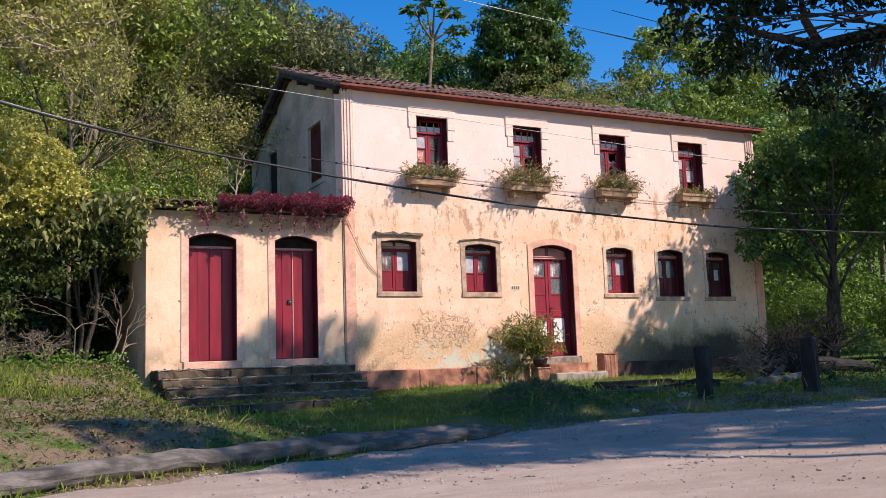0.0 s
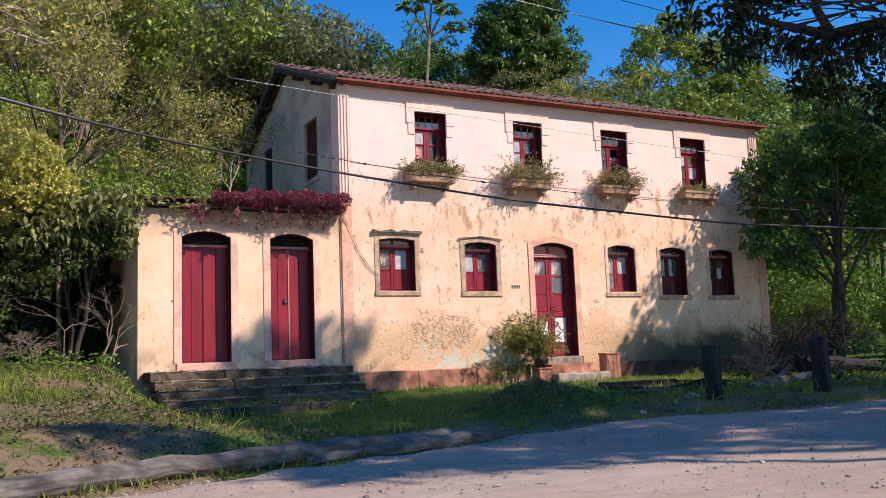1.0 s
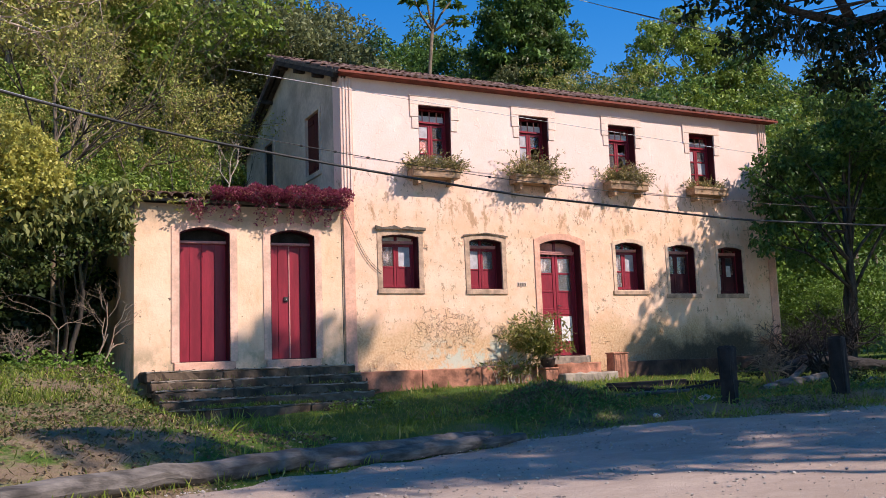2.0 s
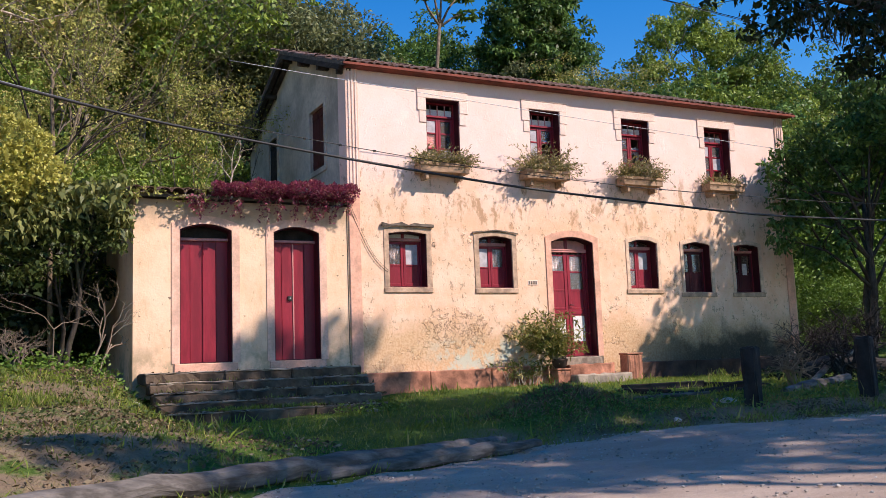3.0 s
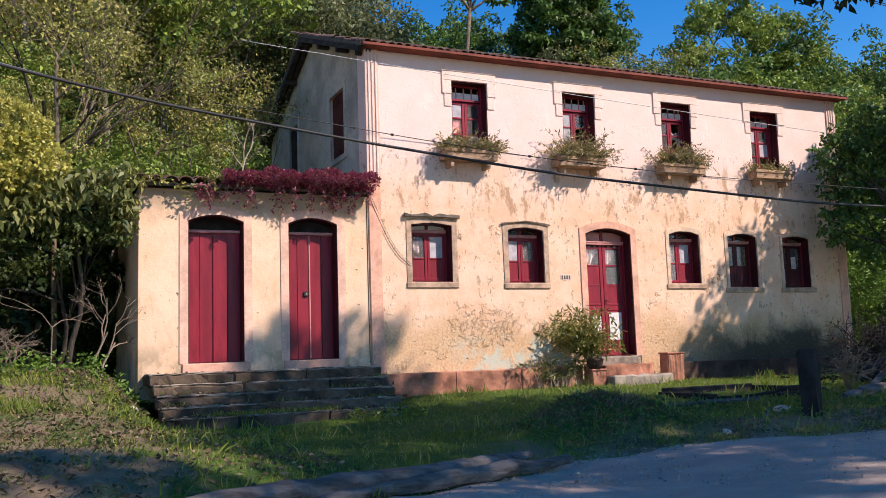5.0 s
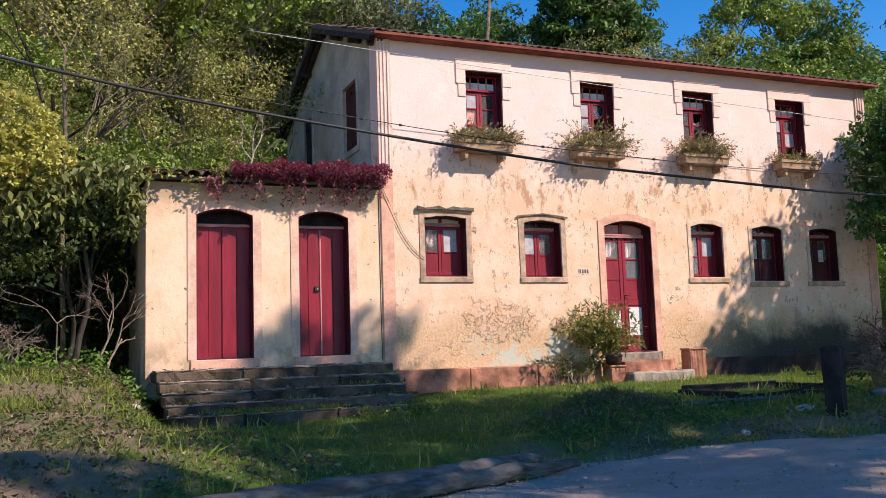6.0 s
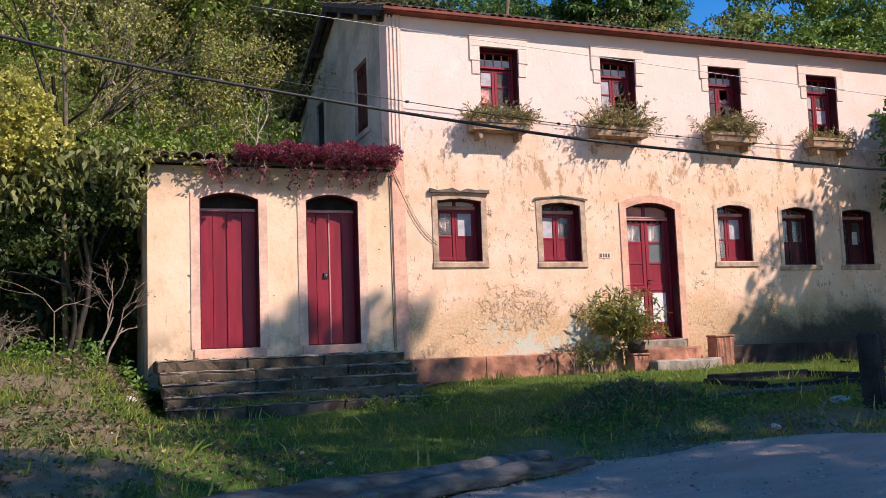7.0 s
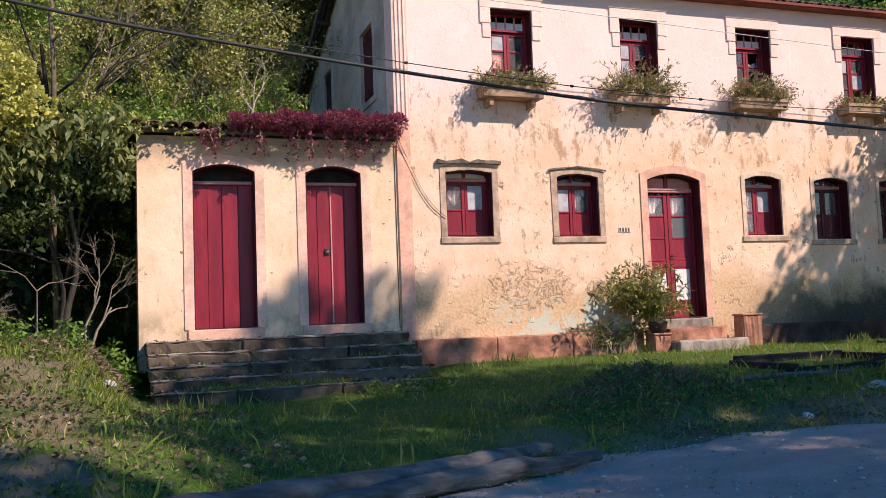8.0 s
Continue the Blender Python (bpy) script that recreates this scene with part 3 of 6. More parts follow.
def lining(outline, parent, y1=SET):
    """Dark painted boards that line the reveal of an opening."""
    cx = sum(p[0] for p in outline) / len(outline)
    inner = [(x + (0.018 if x < cx else -0.018), z - (0.018 if k > 1 else -0.018)) for k, (x, z) in enumerate(outline)]
    part("jamb_lining", ring(bmesh.new(), [(x + (0.001 if x < cx else -0.001), z) for x, z in outline], inner, 0.014, y1 + 0.06), M["maroon"], parent, "dark maroon reveal lining")


def sash_bars(x0, x1, z0, z1, y, rails, frame=0.055, thick=0.045):
    rows = [(x0, x0 + frame, y, y + thick, z0, z1), (x1 - frame, x1, y, y + thick, z0, z1)]
    for z in (z0 + frame / 2, z1 - frame / 2, *rails):
        h = frame / 2 if z in (z0 + frame / 2, z1 - frame / 2) else 0.017
        rows.append((x0 + frame + 0.001, x1 - frame - 0.001, y + 0.004, y + thick - 0.004, z - h, z + h))
    return boxes(*rows, bevel=0.005)


def panes(x0, x1, zs, y, parent, broken=(), clear=False):
    for k, (a, b) in enumerate(zip(zs, zs[1:])):
        if k in broken:
            continue
        # about a third of the panes get the painted sky reflection
        skylit = not clear and int(x0 * 37 + a * 53) % 3 == 0
        pane = part("pane", boxes((x0 + 0.056, x1 - 0.056, y + 0.018, y + 0.022, a + 0.018, b - 0.018)), M["skypane"] if skylit else M["glass"], parent, "pane painted pale like the sky's reflection" if skylit else "")
        pane.visible_shadow = False


def curtain(x0, x1, z0, z1, y, parent, seed):
    """A limp, torn curtain hanging behind the panes."""
    rng = np.random.default_rng(seed)
    bm = bmesh.new()
    nx, nz = 14, 8
    ph = rng.uniform(0, 6)
    grid = [[bm.verts.new((x0 + (x1 - x0) * i / nx, y + 0.02 * math.sin(i * 1.6 + ph) + 0.004 * j, z1 - (z1 - z0) * (j / nz) * (0.72 + 0.28 * math.sin(i * 0.5 + ph)) - 0.02 * math.sin(i + ph))) for j in range(nz + 1)] for i in range(nx + 1)]
    for i in range(nx):
        for j in range(nz):
            bm.faces.new((grid[i][j], grid[i + 1][j], grid[i + 1][j + 1], grid[i][j + 1]))
    ob = part("curtain", bm, M["cloth"], parent, "torn grey-white curtain", True)
    mod = ob.modifiers.new("cloth", "SOLIDIFY")
    mod.thickness = 0.004


def lower_window(spec, seed):
    x0, x1, z0, spring, rise = spec
    rng = np.random.default_rng(seed)
    bm = bmesh.new()
    inner = arch(*spec)
    outer = arch(*spec, grow=0.105 if seed < 2 else 0.085)
    ring(bm, outer, inner, -0.016, 0.012)
    for v in bm.verts:
        v.co.x += rng.normal(0, 0.005)
        v.co.z += rng.normal(0, 0.005)
    win = part("window", bm, M["stone"] if seed < 2 else M["surround"], house, "casement window in a low-arched worn surround")
    lining(inner, win)
    part("sill", boxes((x0 - 0.12, x1 + 0.12, -0.032, 0.2, z0 - 0.11, z0 - 0.005), bevel=0.012), M["stone"], win, "chipped stone sill")
    if seed < 2:
        n = 8
        top = [(x1 + 0.15 - (x1 - x0 + 0.30) * u / n, spring + (0.10 if seed else 0.13) + rise * (1.0 if seed else 0.45) * (1 - (2 * u / n - 1) ** 2)) for u in range(n + 1)]
        rim = [(x, z + (0.022 if seed else 0.06) + rng.normal(0, 0.006 if seed else 0.02)) for x, z in top[::-1]]
        part("drip_course", prism(bmesh.new(), top + rim, -0.05 if seed else -0.075, -0.0165), M["darkstone"], win, "lichened dark drip course")
    y, tr = SET, spring - 0.10
    part("frame", boxes((x0, x0 + 0.035, y - 0.02, y + 0.07, z0, spring + 0.02), (x1 - 0.035, x1, y - 0.02, y + 0.07, z0, spring + 0.02), (x0 + 0.036, x1 - 0.036, y - 0.02, y + 0.07, z0, z0 + 0.04), bevel=0.005), M["red"], win)
    part("transom", boxes((x0 + 0.036, x1 - 0.036, y - 0.045, y + 0.05, tr - 0.03, tr + 0.03), (x0 + 0.036, x1 - 0.036, y - 0.055, y - 0.046, tr + 0.005, tr + 0.03), bevel=0.006), M["pale"], win, "faded pink transom bar")
    mid = (x0 + x1) / 2
    part("fanlight_bar", boxes((mid - 0.03, mid + 0.03, y, y + 0.04, tr + 0.031, spring + rise), bevel=0.004), M["red"], win)
    fan = part("pane", boxes((x0 + 0.04, mid - 0.031, y + 0.02, y + 0.024, tr + 0.032, spring + rise * 0.5), (mid + 0.031, x1 - 0.04, y + 0.02, y + 0.024, tr + 0.032, spring + rise * 0.5)), M["white"] if seed == 0 else M["glass"], win)
    zs = (z0 + 0.045, z0 + 0.045 + (tr - z0 - 0.08) * 0.47, tr - 0.035)
    for k, (a, b) in enumerate(((x0 + 0.038, mid - 0.002), (mid + 0.002, x1 - 0.038))):
        # the last two windows stand in shade, put in here as darker paint
        paint = M["red"] if seed < 3 else M["maroon"]
        part("sash", sash_bars(a, b, zs[0], zs[2], y, zs[1:2]), paint, win, "dark red two-pane sash")
        panes(a, b, zs, y, win, (0,) if (seed, k) != (2, 0) else (), seed > 2)
        if (seed, k) != (2, 0):
            part("board", boxes((a + 0.056, b - 0.056, y + 0.016, y + 0.024, zs[0] + 0.02, zs[1] - 0.018)), paint, win, "dark red board in place of a pane")
    if seed == 4:
        part("notice", boxes((x0 + 0.07, x0 + 0.25, y - 0.006, y - 0.001, z0 + 0.10, z0 + 0.45)), M["cloth"], win, "torn white paper stuck inside the window")
        part("notice", boxes((mid + 0.06, mid + 0.20, y - 0.006, y - 0.001, z0 + 0.45, z0 + 0.72)), M["cloth"], win, "torn white paper stuck inside the window")
    if seed > 2:
        return
    curtain(x0 + 0.05, mid - 0.03, z0 + (0.55 if seed != 2 else 0.1), tr, y + 0.075, win, seed)
    curtain(mid + 0.03, x1 - 0.05, z0 + 0.5, tr, y + 0.078, win, seed + 9)


for i, w in enumerate(LOWER):
    lower_window(w, i)


def upper_window(x0, x1, seed):
    z0, z1, y = 3.92, 5.285, SET
    rows = [(x0 - 0.20, x1 + 0.20, -0.028, 0.01, z1, z1 + 0.18), (x0 - 0.20, x0 - 0.001, -0.028, 0.01, z1 - 0.27, z1 - 0.001), (x1 + 0.001, x1 + 0.20, -0.028, 0.01, z1 - 0.27, z1 - 0.001),
            (x0 - 0.16, x0 - 0.001, -0.018, 0.01, z1 - 0.52, z1 - 0.271), (x1 + 0.001, x1 + 0.16, -0.018, 0.01, z1 - 0.52, z1 - 0.271),
            (x0 - 0.22, x1 + 0.22, -0.04, 0.01, z1 + 0.181, z1 + 0.20)]
    win = part("window", boxes(*rows, bevel=0.008), M["cream"], house, "upstairs window under a stepped cream hood moulding")
    lining(arch(x0, x1, z0, z1, 0), win)
    part("frame", boxes((x0, x0 + 0.04, y - 0.02, y + 0.07, z0, z1), (x1 - 0.04, x1, y - 0.02, y + 0.07, z0, z1), (x0 + 0.041, x1 - 0.041, y - 0.02, y + 0.07, z1 - 0.05, z1), (x0 + 0.041, x1 - 0.041, y - 0.02, y + 0.07, z0, z0 + 0.05), bevel=0.005), M["red"], win)
    tr = 4.97
    part("transom", boxes((x0 + 0.041, x1 - 0.041, y - 0.035, y + 0.05, tr - 0.022, tr + 0.022), bevel=0.006), M["red"], win)
    w = (x1 - x0 - 0.09) / 4
    for k in (1, 2, 3):
        part("glazing_bar", boxes((x0 + 0.045 + w * k - 0.01, x0 + 0.045 + w * k + 0.01, y + 0.004, y + 0.03, tr + 0.023, z1 - 0.06)), M["pale"], win)
    for k in range(4):
        # white stands for the sky mirrored in the fanlight
        part("pane", boxes((x0 + 0.047 + w * k + 0.011, x0 + 0.043 + w * (k + 1) - 0.011, y + 0.014, y + 0.018, tr + 0.024, tr + 0.16)), M["white"], win, "fanlight pane painted white like a sky reflection")
    mid = (x0 + x1) / 2
    h = (tr - z0 - 0.08) / 3
    zs = [z0 + 0.052 + h * k for k in range(4)]
    for k, (a, b) in enumerate(((x0 + 0.042, mid - 0.002), (mid + 0.002, x1 - 0.042))):
        part("sash", sash_bars(a, b, zs[0], zs[3], y, zs[1:3]), M["red"], win, "dark red three-pane sash")
        panes(a, b, zs, y, win, ((), (1,), (1, 2), (0,))[seed] if k else ())
    if seed < 2:
        part("blind", boxes((x0 + 0.06, mid - 0.02, y + 0.05, y + 0.056, zs[1], tr)), M["pale"] if seed == 0 else M["stone"], win, "faded board behind the panes")
    else:
        curtain(mid - 0.02, x1 - 0.06, z0 + 0.5, 4.7, y + 0.075, win, seed + 30)


for i, (a, b) in enumerate(UPPER):
    upper_window(a, b, i)


def front_door():
    x0, x1, z0, spring, rise = DOOR
    bm = bmesh.new()
    ring(bm, arch(*DOOR, grow=0.14), arch(*DOOR), -0.022, 0.012)
    door = part("front_door", bm, M["salmon"], house, "glazed double door in a salmon arched surround, closed")
    lining(arch(*DOOR), door)
    y, tr, mid = SET, 2.20, (x0 + x1) / 2
    part("frame", boxes((x0, x0 + 0.05, y - 0.02, y + 0.08, z0, spring + 0.02), (x1 - 0.05, x1, y - 0.02, y + 0.08, z0, spring + 0.02), bevel=0.005), M["red"], door)
    part("transom", boxes((x0 + 0.051, x1 - 0.051, y - 0.05, y + 0.06, tr - 0.04, tr + 0.03), (x0 + 0.051, x1 - 0.051, y - 0.065, y - 0.051, tr, tr + 0.03), bevel=0.006), M["pale"], door, "faded pink transom bar")
    part("fanlight_bar", boxes((mid - 0.04, mid + 0.04, y, y + 0.04, tr + 0.031, spring + rise), bevel=0.004), M["red"], door)
    for a, b in ((x0 + 0.052, mid - 0.041), (mid + 0.041, x1 - 0.052)):
        part("pane", boxes((a, b, y + 0.016, y + 0.02, tr + 0.032, spring + rise * 0.55)), M["pale"], door, "dusty fanlight")
    zs = (0.93, 1.33, 1.73, 2.10)
    for k, (a, b) in enumerate(((x0 + 0.053, mid - 0.004), (mid + 0.004, x1 - 0.053))):
        rows = [(a, a + 0.075, y, y + 0.05, z0, tr - 0.045), (b - 0.075, b, y, y + 0.05, z0, tr - 0.045)]
        rows += [(a + 0.076, b - 0.076, y + 0.003, y + 0.047, z - 0.02, z + 0.02) for z in zs]
        rows += [(a + 0.076, b - 0.076, y + 0.003, y + 0.047, 0.80, 0.905), (a + 0.076, b - 0.076, y + 0.003, y + 0.047, z0, 0.10), (a + 0.076, b - 0.076, y + 0.016, y + 0.03, 0.101, 0.799), (a + 0.12, b - 0.12, y + 0.006, y + 0.015, 0.15, 0.75)]
        part("leaf", boxes(*rows, bevel=0.005), M["red"], door, "dark red glazed door leaf")
        for c, d in zip(zs, zs[1:]):
            if c < 1.2 or (c < 1.6 and k == 0):
                part("board", boxes((a + 0.077, b - 0.077, y + 0.014, y + 0.022, c + 0.021, d - 0.021)), M["red"], door, "dark red board in place of a pane")
                continue
            part("pane", boxes((a + 0.077, b - 0.077, y + 0.02, y + 0.024, c + 0.021, d - 0.021)), M["glass"], door).visible_shadow = False
        curtain(a + 0.08, b - 0.08, 1.74, tr - 0.06, y + 0.07, door, 50 + k)
    part("notice", boxes((mid + 0.10, x1 - 0.15, y + 0.001, y + 0.005, 0.20, 0.76)), M["white"], door, "blank white panel fixed to the door")
    part("notice", boxes((x0 + 0.20, mid - 0.1, y + 0.001, y + 0.005, 0.20, 0.70)), M["white"], door, "blank white panel fixed to the door")
    part("handle", tube(bmesh.new(), [(mid + 0.03, y - 0.002, 1.0), (mid + 0.03, y - 0.05, 1.0), (mid + 0.10, y - 0.05, 0.995)], (0.012, 0.012, 0.010), 8), M["iron"], door)


front_door()

# corner pilasters with upright fillets
for xa in (X0, X1 - 0.30):
    pil = part("pilaster", boxes((xa - 0.012, xa + 0.26, -0.03, -0.001, 3.2, TOP - 0.02), bevel=0.006), M["pink"], house, "fluted pink corner pilaster")
    for k in range(3):
        part("fillet", boxes((xa + 0.04 + 0.07 * k, xa + 0.075 + 0.07 * k, -0.05, -0.031, 3.25, TOP - 0.05), bevel=0.008), M["cream"], pil)
    part("shaft", boxes((xa + 0.01, xa + 0.25, -0.025, -0.001, -0.28, 3.19), bevel=0.006), M["salmon"], pil, "salmon lower shaft")

# low red plinth along the foot of the wall
for a, b in ((-0.55, 3.55), (5.85, 10.9)):
    n = int((b - a) / 1.3)
    for k in range(n):
        w = (b - a) / n
        # the right-hand slabs carry their shadow in a near-black colour
        part("plinth_slab", boxes((a + w * k + 0.004, a + w * (k + 1) - 0.004, -0.31 + 0.008 * math.sin(k * 2.1), -0.002, -0.95, -0.30 + 0.012 * math.sin(k * 3.7)), bevel=0.015), M["plinth"] if a < 0 else M["darkplinth"], house, "worn red plinth" if a < 0 else "mildewed plinth with shade put into its colour")

# number plate with unreadable figures
plate = part("number_plate", boxes((3.33, 3.57, -0.010, -0.002, 1.415, 1.515), bevel=0.003), M["cream"], house, "small weathered number plate")
for k in range(4):
    part("figure", boxes((3.345 + 0.055 * k, 3.38 + 0.055 * k, -0.013, -0.0105, 1.43, 1.50)), M["beam"], plate)


def tile_course(parent, x0, x1, y, z, slope, length, n, material, rows, seed, step=0.36):
    """Barrel tiles laid in overlapping courses up a slope, sharing one mesh."""
    rng = np.random.default_rng(seed)
    pitch = (x1 - x0) / n
    bm = bmesh.new()
    segs, r0, r1, t = 6, pitch * 0.52, pitch * 0.44, 0.016
    loops = []
    for yy, r in ((0, r0), (length, r1)):
        for rr in (r, r - t):
            loops.append([bm.verts.new((-rr * math.cos(math.pi * k / segs), yy, rr * math.sin(math.pi * k / segs) * 0.75)) for k in range(segs + 1)])
    o0, i0, o1, i1 = loops
    for k in range(segs):
        bm.faces.new((o0[k], o0[k + 1], o1[k + 1], o1[k]))
        bm.faces.new((i0[k], i1[k], i1[k + 1], i0[k + 1]))
        bm.faces.new((o0[k], i0[k], i0[k + 1], o0[k + 1]))
    me = bpy.data.meshes.new("tile")
    bm.to_mesh(me)
    bm.free()
    me.materials.append(material)
    ang = math.atan(slope)
    for j in range(rows):
        for k in range(n):
            ob = new("roof_tile", me)
            ob.parent = parent
            s = j * step
            ob.matrix_basis = Matrix.Translation((x0 + pitch * (k + 0.5) + rng.normal(0, 0.008), y + s * math.cos(ang) + rng.normal(0, 0.012), z + s * math.sin(ang) + 0.012 * (j % 2) + rng.normal(0, 0.004))) @ Euler((ang + rng.normal(0, 0.015), rng.normal(0, 0.03), rng.normal(0, 0.025))).to_matrix().to_4x4()


def tile_rest(parent, x0, x1, y, z, slope, length, n, material, first, rows, seed, step=0.36):
    """The further tile courses, joined."""
    rng = np.random.default_rng(seed)
    pitch, segs = (x1 - x0) / n, 6
    ang = math.atan(slope)
    t = np.linspace(0, math.pi, segs + 1)
    prof = np.stack([-np.cos(t), np.zeros(segs + 1), np.sin(t) * 0.75], 1)
    verts, faces = [], []
    for j in range(first, rows):
        for k in range(n):
            i = len(verts)
            c = np.array((x0 + pitch * (k + 0.5) + rng.normal(0, 0.01), y + j * step * math.cos(ang), z + j * step * math.sin(ang) + 0.012 * (j % 2) + rng.normal(0, 0.006)))
            for s, r in ((0, pitch * 0.52), (length, pitch * 0.44)):
                verts += (c + prof * r + np.array((0, s * math.cos(ang), s * math.sin(ang)))).tolist()
            faces += [(i + q, i + q + 1, i + segs + 2 + q, i + segs + 1 + q) for q in range(segs)]
    me = bpy.data.meshes.new("tile_field")
    me.from_pydata(verts, [], faces)
    tagged(link_mesh("tile_field", me, material, parent, "rest of the mossy tile courses"), kind="stuff")


# roof: two slopes, boarded gable edge, red eave board
slope = (RIDGE - TOP - 0.02) / (DEPTH / 2)
OV, GX = 0.17, 0.14


def roof_slab(y0, z0, y1, z1, thick=0.07):
    bm = bmesh.new()
    pts = [(y0, z0), (y1, z1), (y1, z1 + thick), (y0, z0 + thick)]
    a = [bm.verts.new((X0 - GX, y, z)) for y, z in pts]
    b = [bm.verts.new((X1 + 0.25, y, z)) for y, z in pts]
    bm.faces.new(a), bm.faces.new(b[::-1])
    for k in range(4):
        bm.faces.new((a[k], b[k], b[(k + 1) % 4], a[(k + 1) % 4]))
    return bm


roof = part("roof", roof_slab(-OV, TOP + 0.01 - OV * slope + 0.03, DEPTH / 2, RIDGE + 0.03), M["beam"], house, "low-pitched roof of old mossy barrel tiles")
part("roof_slope", roof_slab(DEPTH + OV, TOP + 0.01 - OV * slope + 0.03, DEPTH / 2 + 0.002, RIDGE + 0.03), M["tile"], roof)
part("eave_board", boxes((X0 - 0.12, X1 + 0.22, -OV - 0.085, -OV - 0.062, TOP - 0.02, TOP + 0.035), bevel=0.006), M["eave"], roof, "faded red eave board")
tile_course(roof, X0 - GX + 0.02, X1 + 0.22, -OV - 0.06, TOP + 0.085 - OV * slope, slope, 0.42, 74, M["tile"], 4, 3)
tile_rest(roof, X0 - GX + 0.02, X1 + 0.22, -OV - 0.06, TOP + 0.085 - OV * slope, slope, 0.42, 74, M["tile"], 4, 15, 6)
part("soffit", boxes((X0 - 0.05, X1 + 0.1, -OV - 0.06, -0.002, TOP - 0.03, TOP - 0.012)), M["eave"], roof)
for k, (ya, za, yb, zb) in enumerate(((-0.05, TOP + 0.0, DEPTH / 2, RIDGE + 0.0), (DEPTH, TOP, DEPTH / 2, RIDGE))):
    bm = bmesh.new()
    for dx in (0.0, 0.16):
        tube(bm, [(X0 - GX + 0.05 + dx, ya, za - 0.03), (X0 - GX + 0.05 + dx, yb, zb - 0.03)], (0.075, 0.075), 4)
    part("verge_rafter", bm, M["darkwood"], roof, "dark verge rafters")
for y in (0.15, 1.35, 2.65, DEPTH / 2, 5.3, 6.7):
    z = (TOP + slope * y if y <= DEPTH / 2 else TOP + slope * (DEPTH - y)) - 0.10
    part("purlin_end", boxes((X0 - GX + 0.02, SX + 0.0, y - 0.05, y + 0.05, z - 0.06, z + 0.06), bevel=0.01), M["darkwood"], roof)


# ---- annex ----
annex = base("annex", (-2.7, 2.0, -0.2), "low ochre-plastered annex with two tall red doors", "building", world=True)
AX0, AX1, ATOP = -4.69, X0 - 0.005, 2.92
D1, D2 = (-3.90, -2.97, 0.0, 2.39, 0.11), (-2.19, -1.30, 0.0, 2.39, 0.11)
aw = part("wall", boxes((AX0, AX1, 0.004, 0.40, -0.6, ATOP)), M["annex"], annex, "streaked ochre plaster, darker under the eave")
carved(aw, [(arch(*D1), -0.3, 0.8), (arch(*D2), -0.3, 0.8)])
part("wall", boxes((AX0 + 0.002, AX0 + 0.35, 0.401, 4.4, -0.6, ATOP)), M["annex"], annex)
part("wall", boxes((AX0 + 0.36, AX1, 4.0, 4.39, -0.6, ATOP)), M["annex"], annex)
part("floor", boxes((AX0 + 0.36, AX1, 0.401, 3.99, -0.3, -0.02)), M["inside"], annex)


def plank_door(spec, planks, seed, lock):
    x0, x1, z0, spring, rise = spec
    bm = bmesh.new()
    ring(bm, arch(*spec, grow=0.14, foot=-0.001), arch(*spec), -0.014, 0.012)
    door = part("plank_door", bm, M["annextrim"], annex, "tall dark red plank door in a cream arched surround, shut")
    lining(arch(*spec), door, DEEP)
    y, tr = DEEP, 2.22
    part("lintel_bar", boxes((x0, x1, y - 0.06, y + 0.05, tr, tr + 0.05), bevel=0.006), M["pale"], door, "faded pink door head")
    part("head_board", boxes((x0, x1, y + 0.03, y + 0.06, tr + 0.051, spring + rise)), M["dark"], door)
    w = (x1 - x0) / planks
    for k in range(planks):
        d = 0.0025 * ((k * 7 + seed) % 3)
        part("plank", boxes((x0 + w * k + 0.002, x0 + w * (k + 1) - 0.002, y + d, y + d + 0.04, z0 + 0.01, tr - 0.002), bevel=0.004), M["red"], door)
    mid = x0 + w * (planks // 2)
    part("cover_strip", boxes((mid - 0.013, mid + 0.013, y - 0.018, y - 0.001, z0 + 0.02, tr - 0.01), bevel=0.006), M["red"] if not lock else M["pale"], door)
    part("threshold", boxes((x0 - 0.10, x1 + 0.10, -0.03, 0.3, -0.165, -0.003), bevel=0.012), M["salmon"], door, "worn reddish threshold")
    if lock:
        case = part("rim_lock", boxes((mid - 0.11, mid - 0.03, y - 0.035, y - 0.001, 1.12, 1.21), bevel=0.006), M["iron"], door, "small iron lock case")
        part("keyhole", tube(bmesh.new(), [(mid - 0.065, y - 0.045, 1.165), (mid - 0.065, y - 0.036, 1.165)], (0.012, 0.012), 8), M["steel"], case)


plank_door(D1, 4, 1, False)
plank_door(D2, 4, 2, True)
aroof = part("roof", boxes((AX0 - 0.15, AX1 - 0.004, 0, 4.7, 0, 0.06), bevel=0.0), M["beam"], annex, "low lean-to roof of wavy clay tiles")
aroof.matrix_basis = Matrix.Translation((0, -0.12, ATOP + 0.02)) @ Euler((math.atan(0.16), 0, 0)).to_matrix().to_4x4()

# ---- stone steps before the annex ----
def rough_box(r, bevel, jitter, rng):
    """A block with worn, uneven edges."""
    bm = boxes(r, bevel=bevel)
    long = [e for e in bm.edges if abs(e.verts[0].co.x - e.verts[1].co.x) > 0.3]
    bmesh.ops.subdivide_edges(bm, edges=long, cuts=9, use_grid_fill=True)
    for v in bm.verts:
        a, b, c = rng.normal(0, jitter, 3)
        v.co += Vector((0.4 * a, b, 0.7 * c))
    return bm


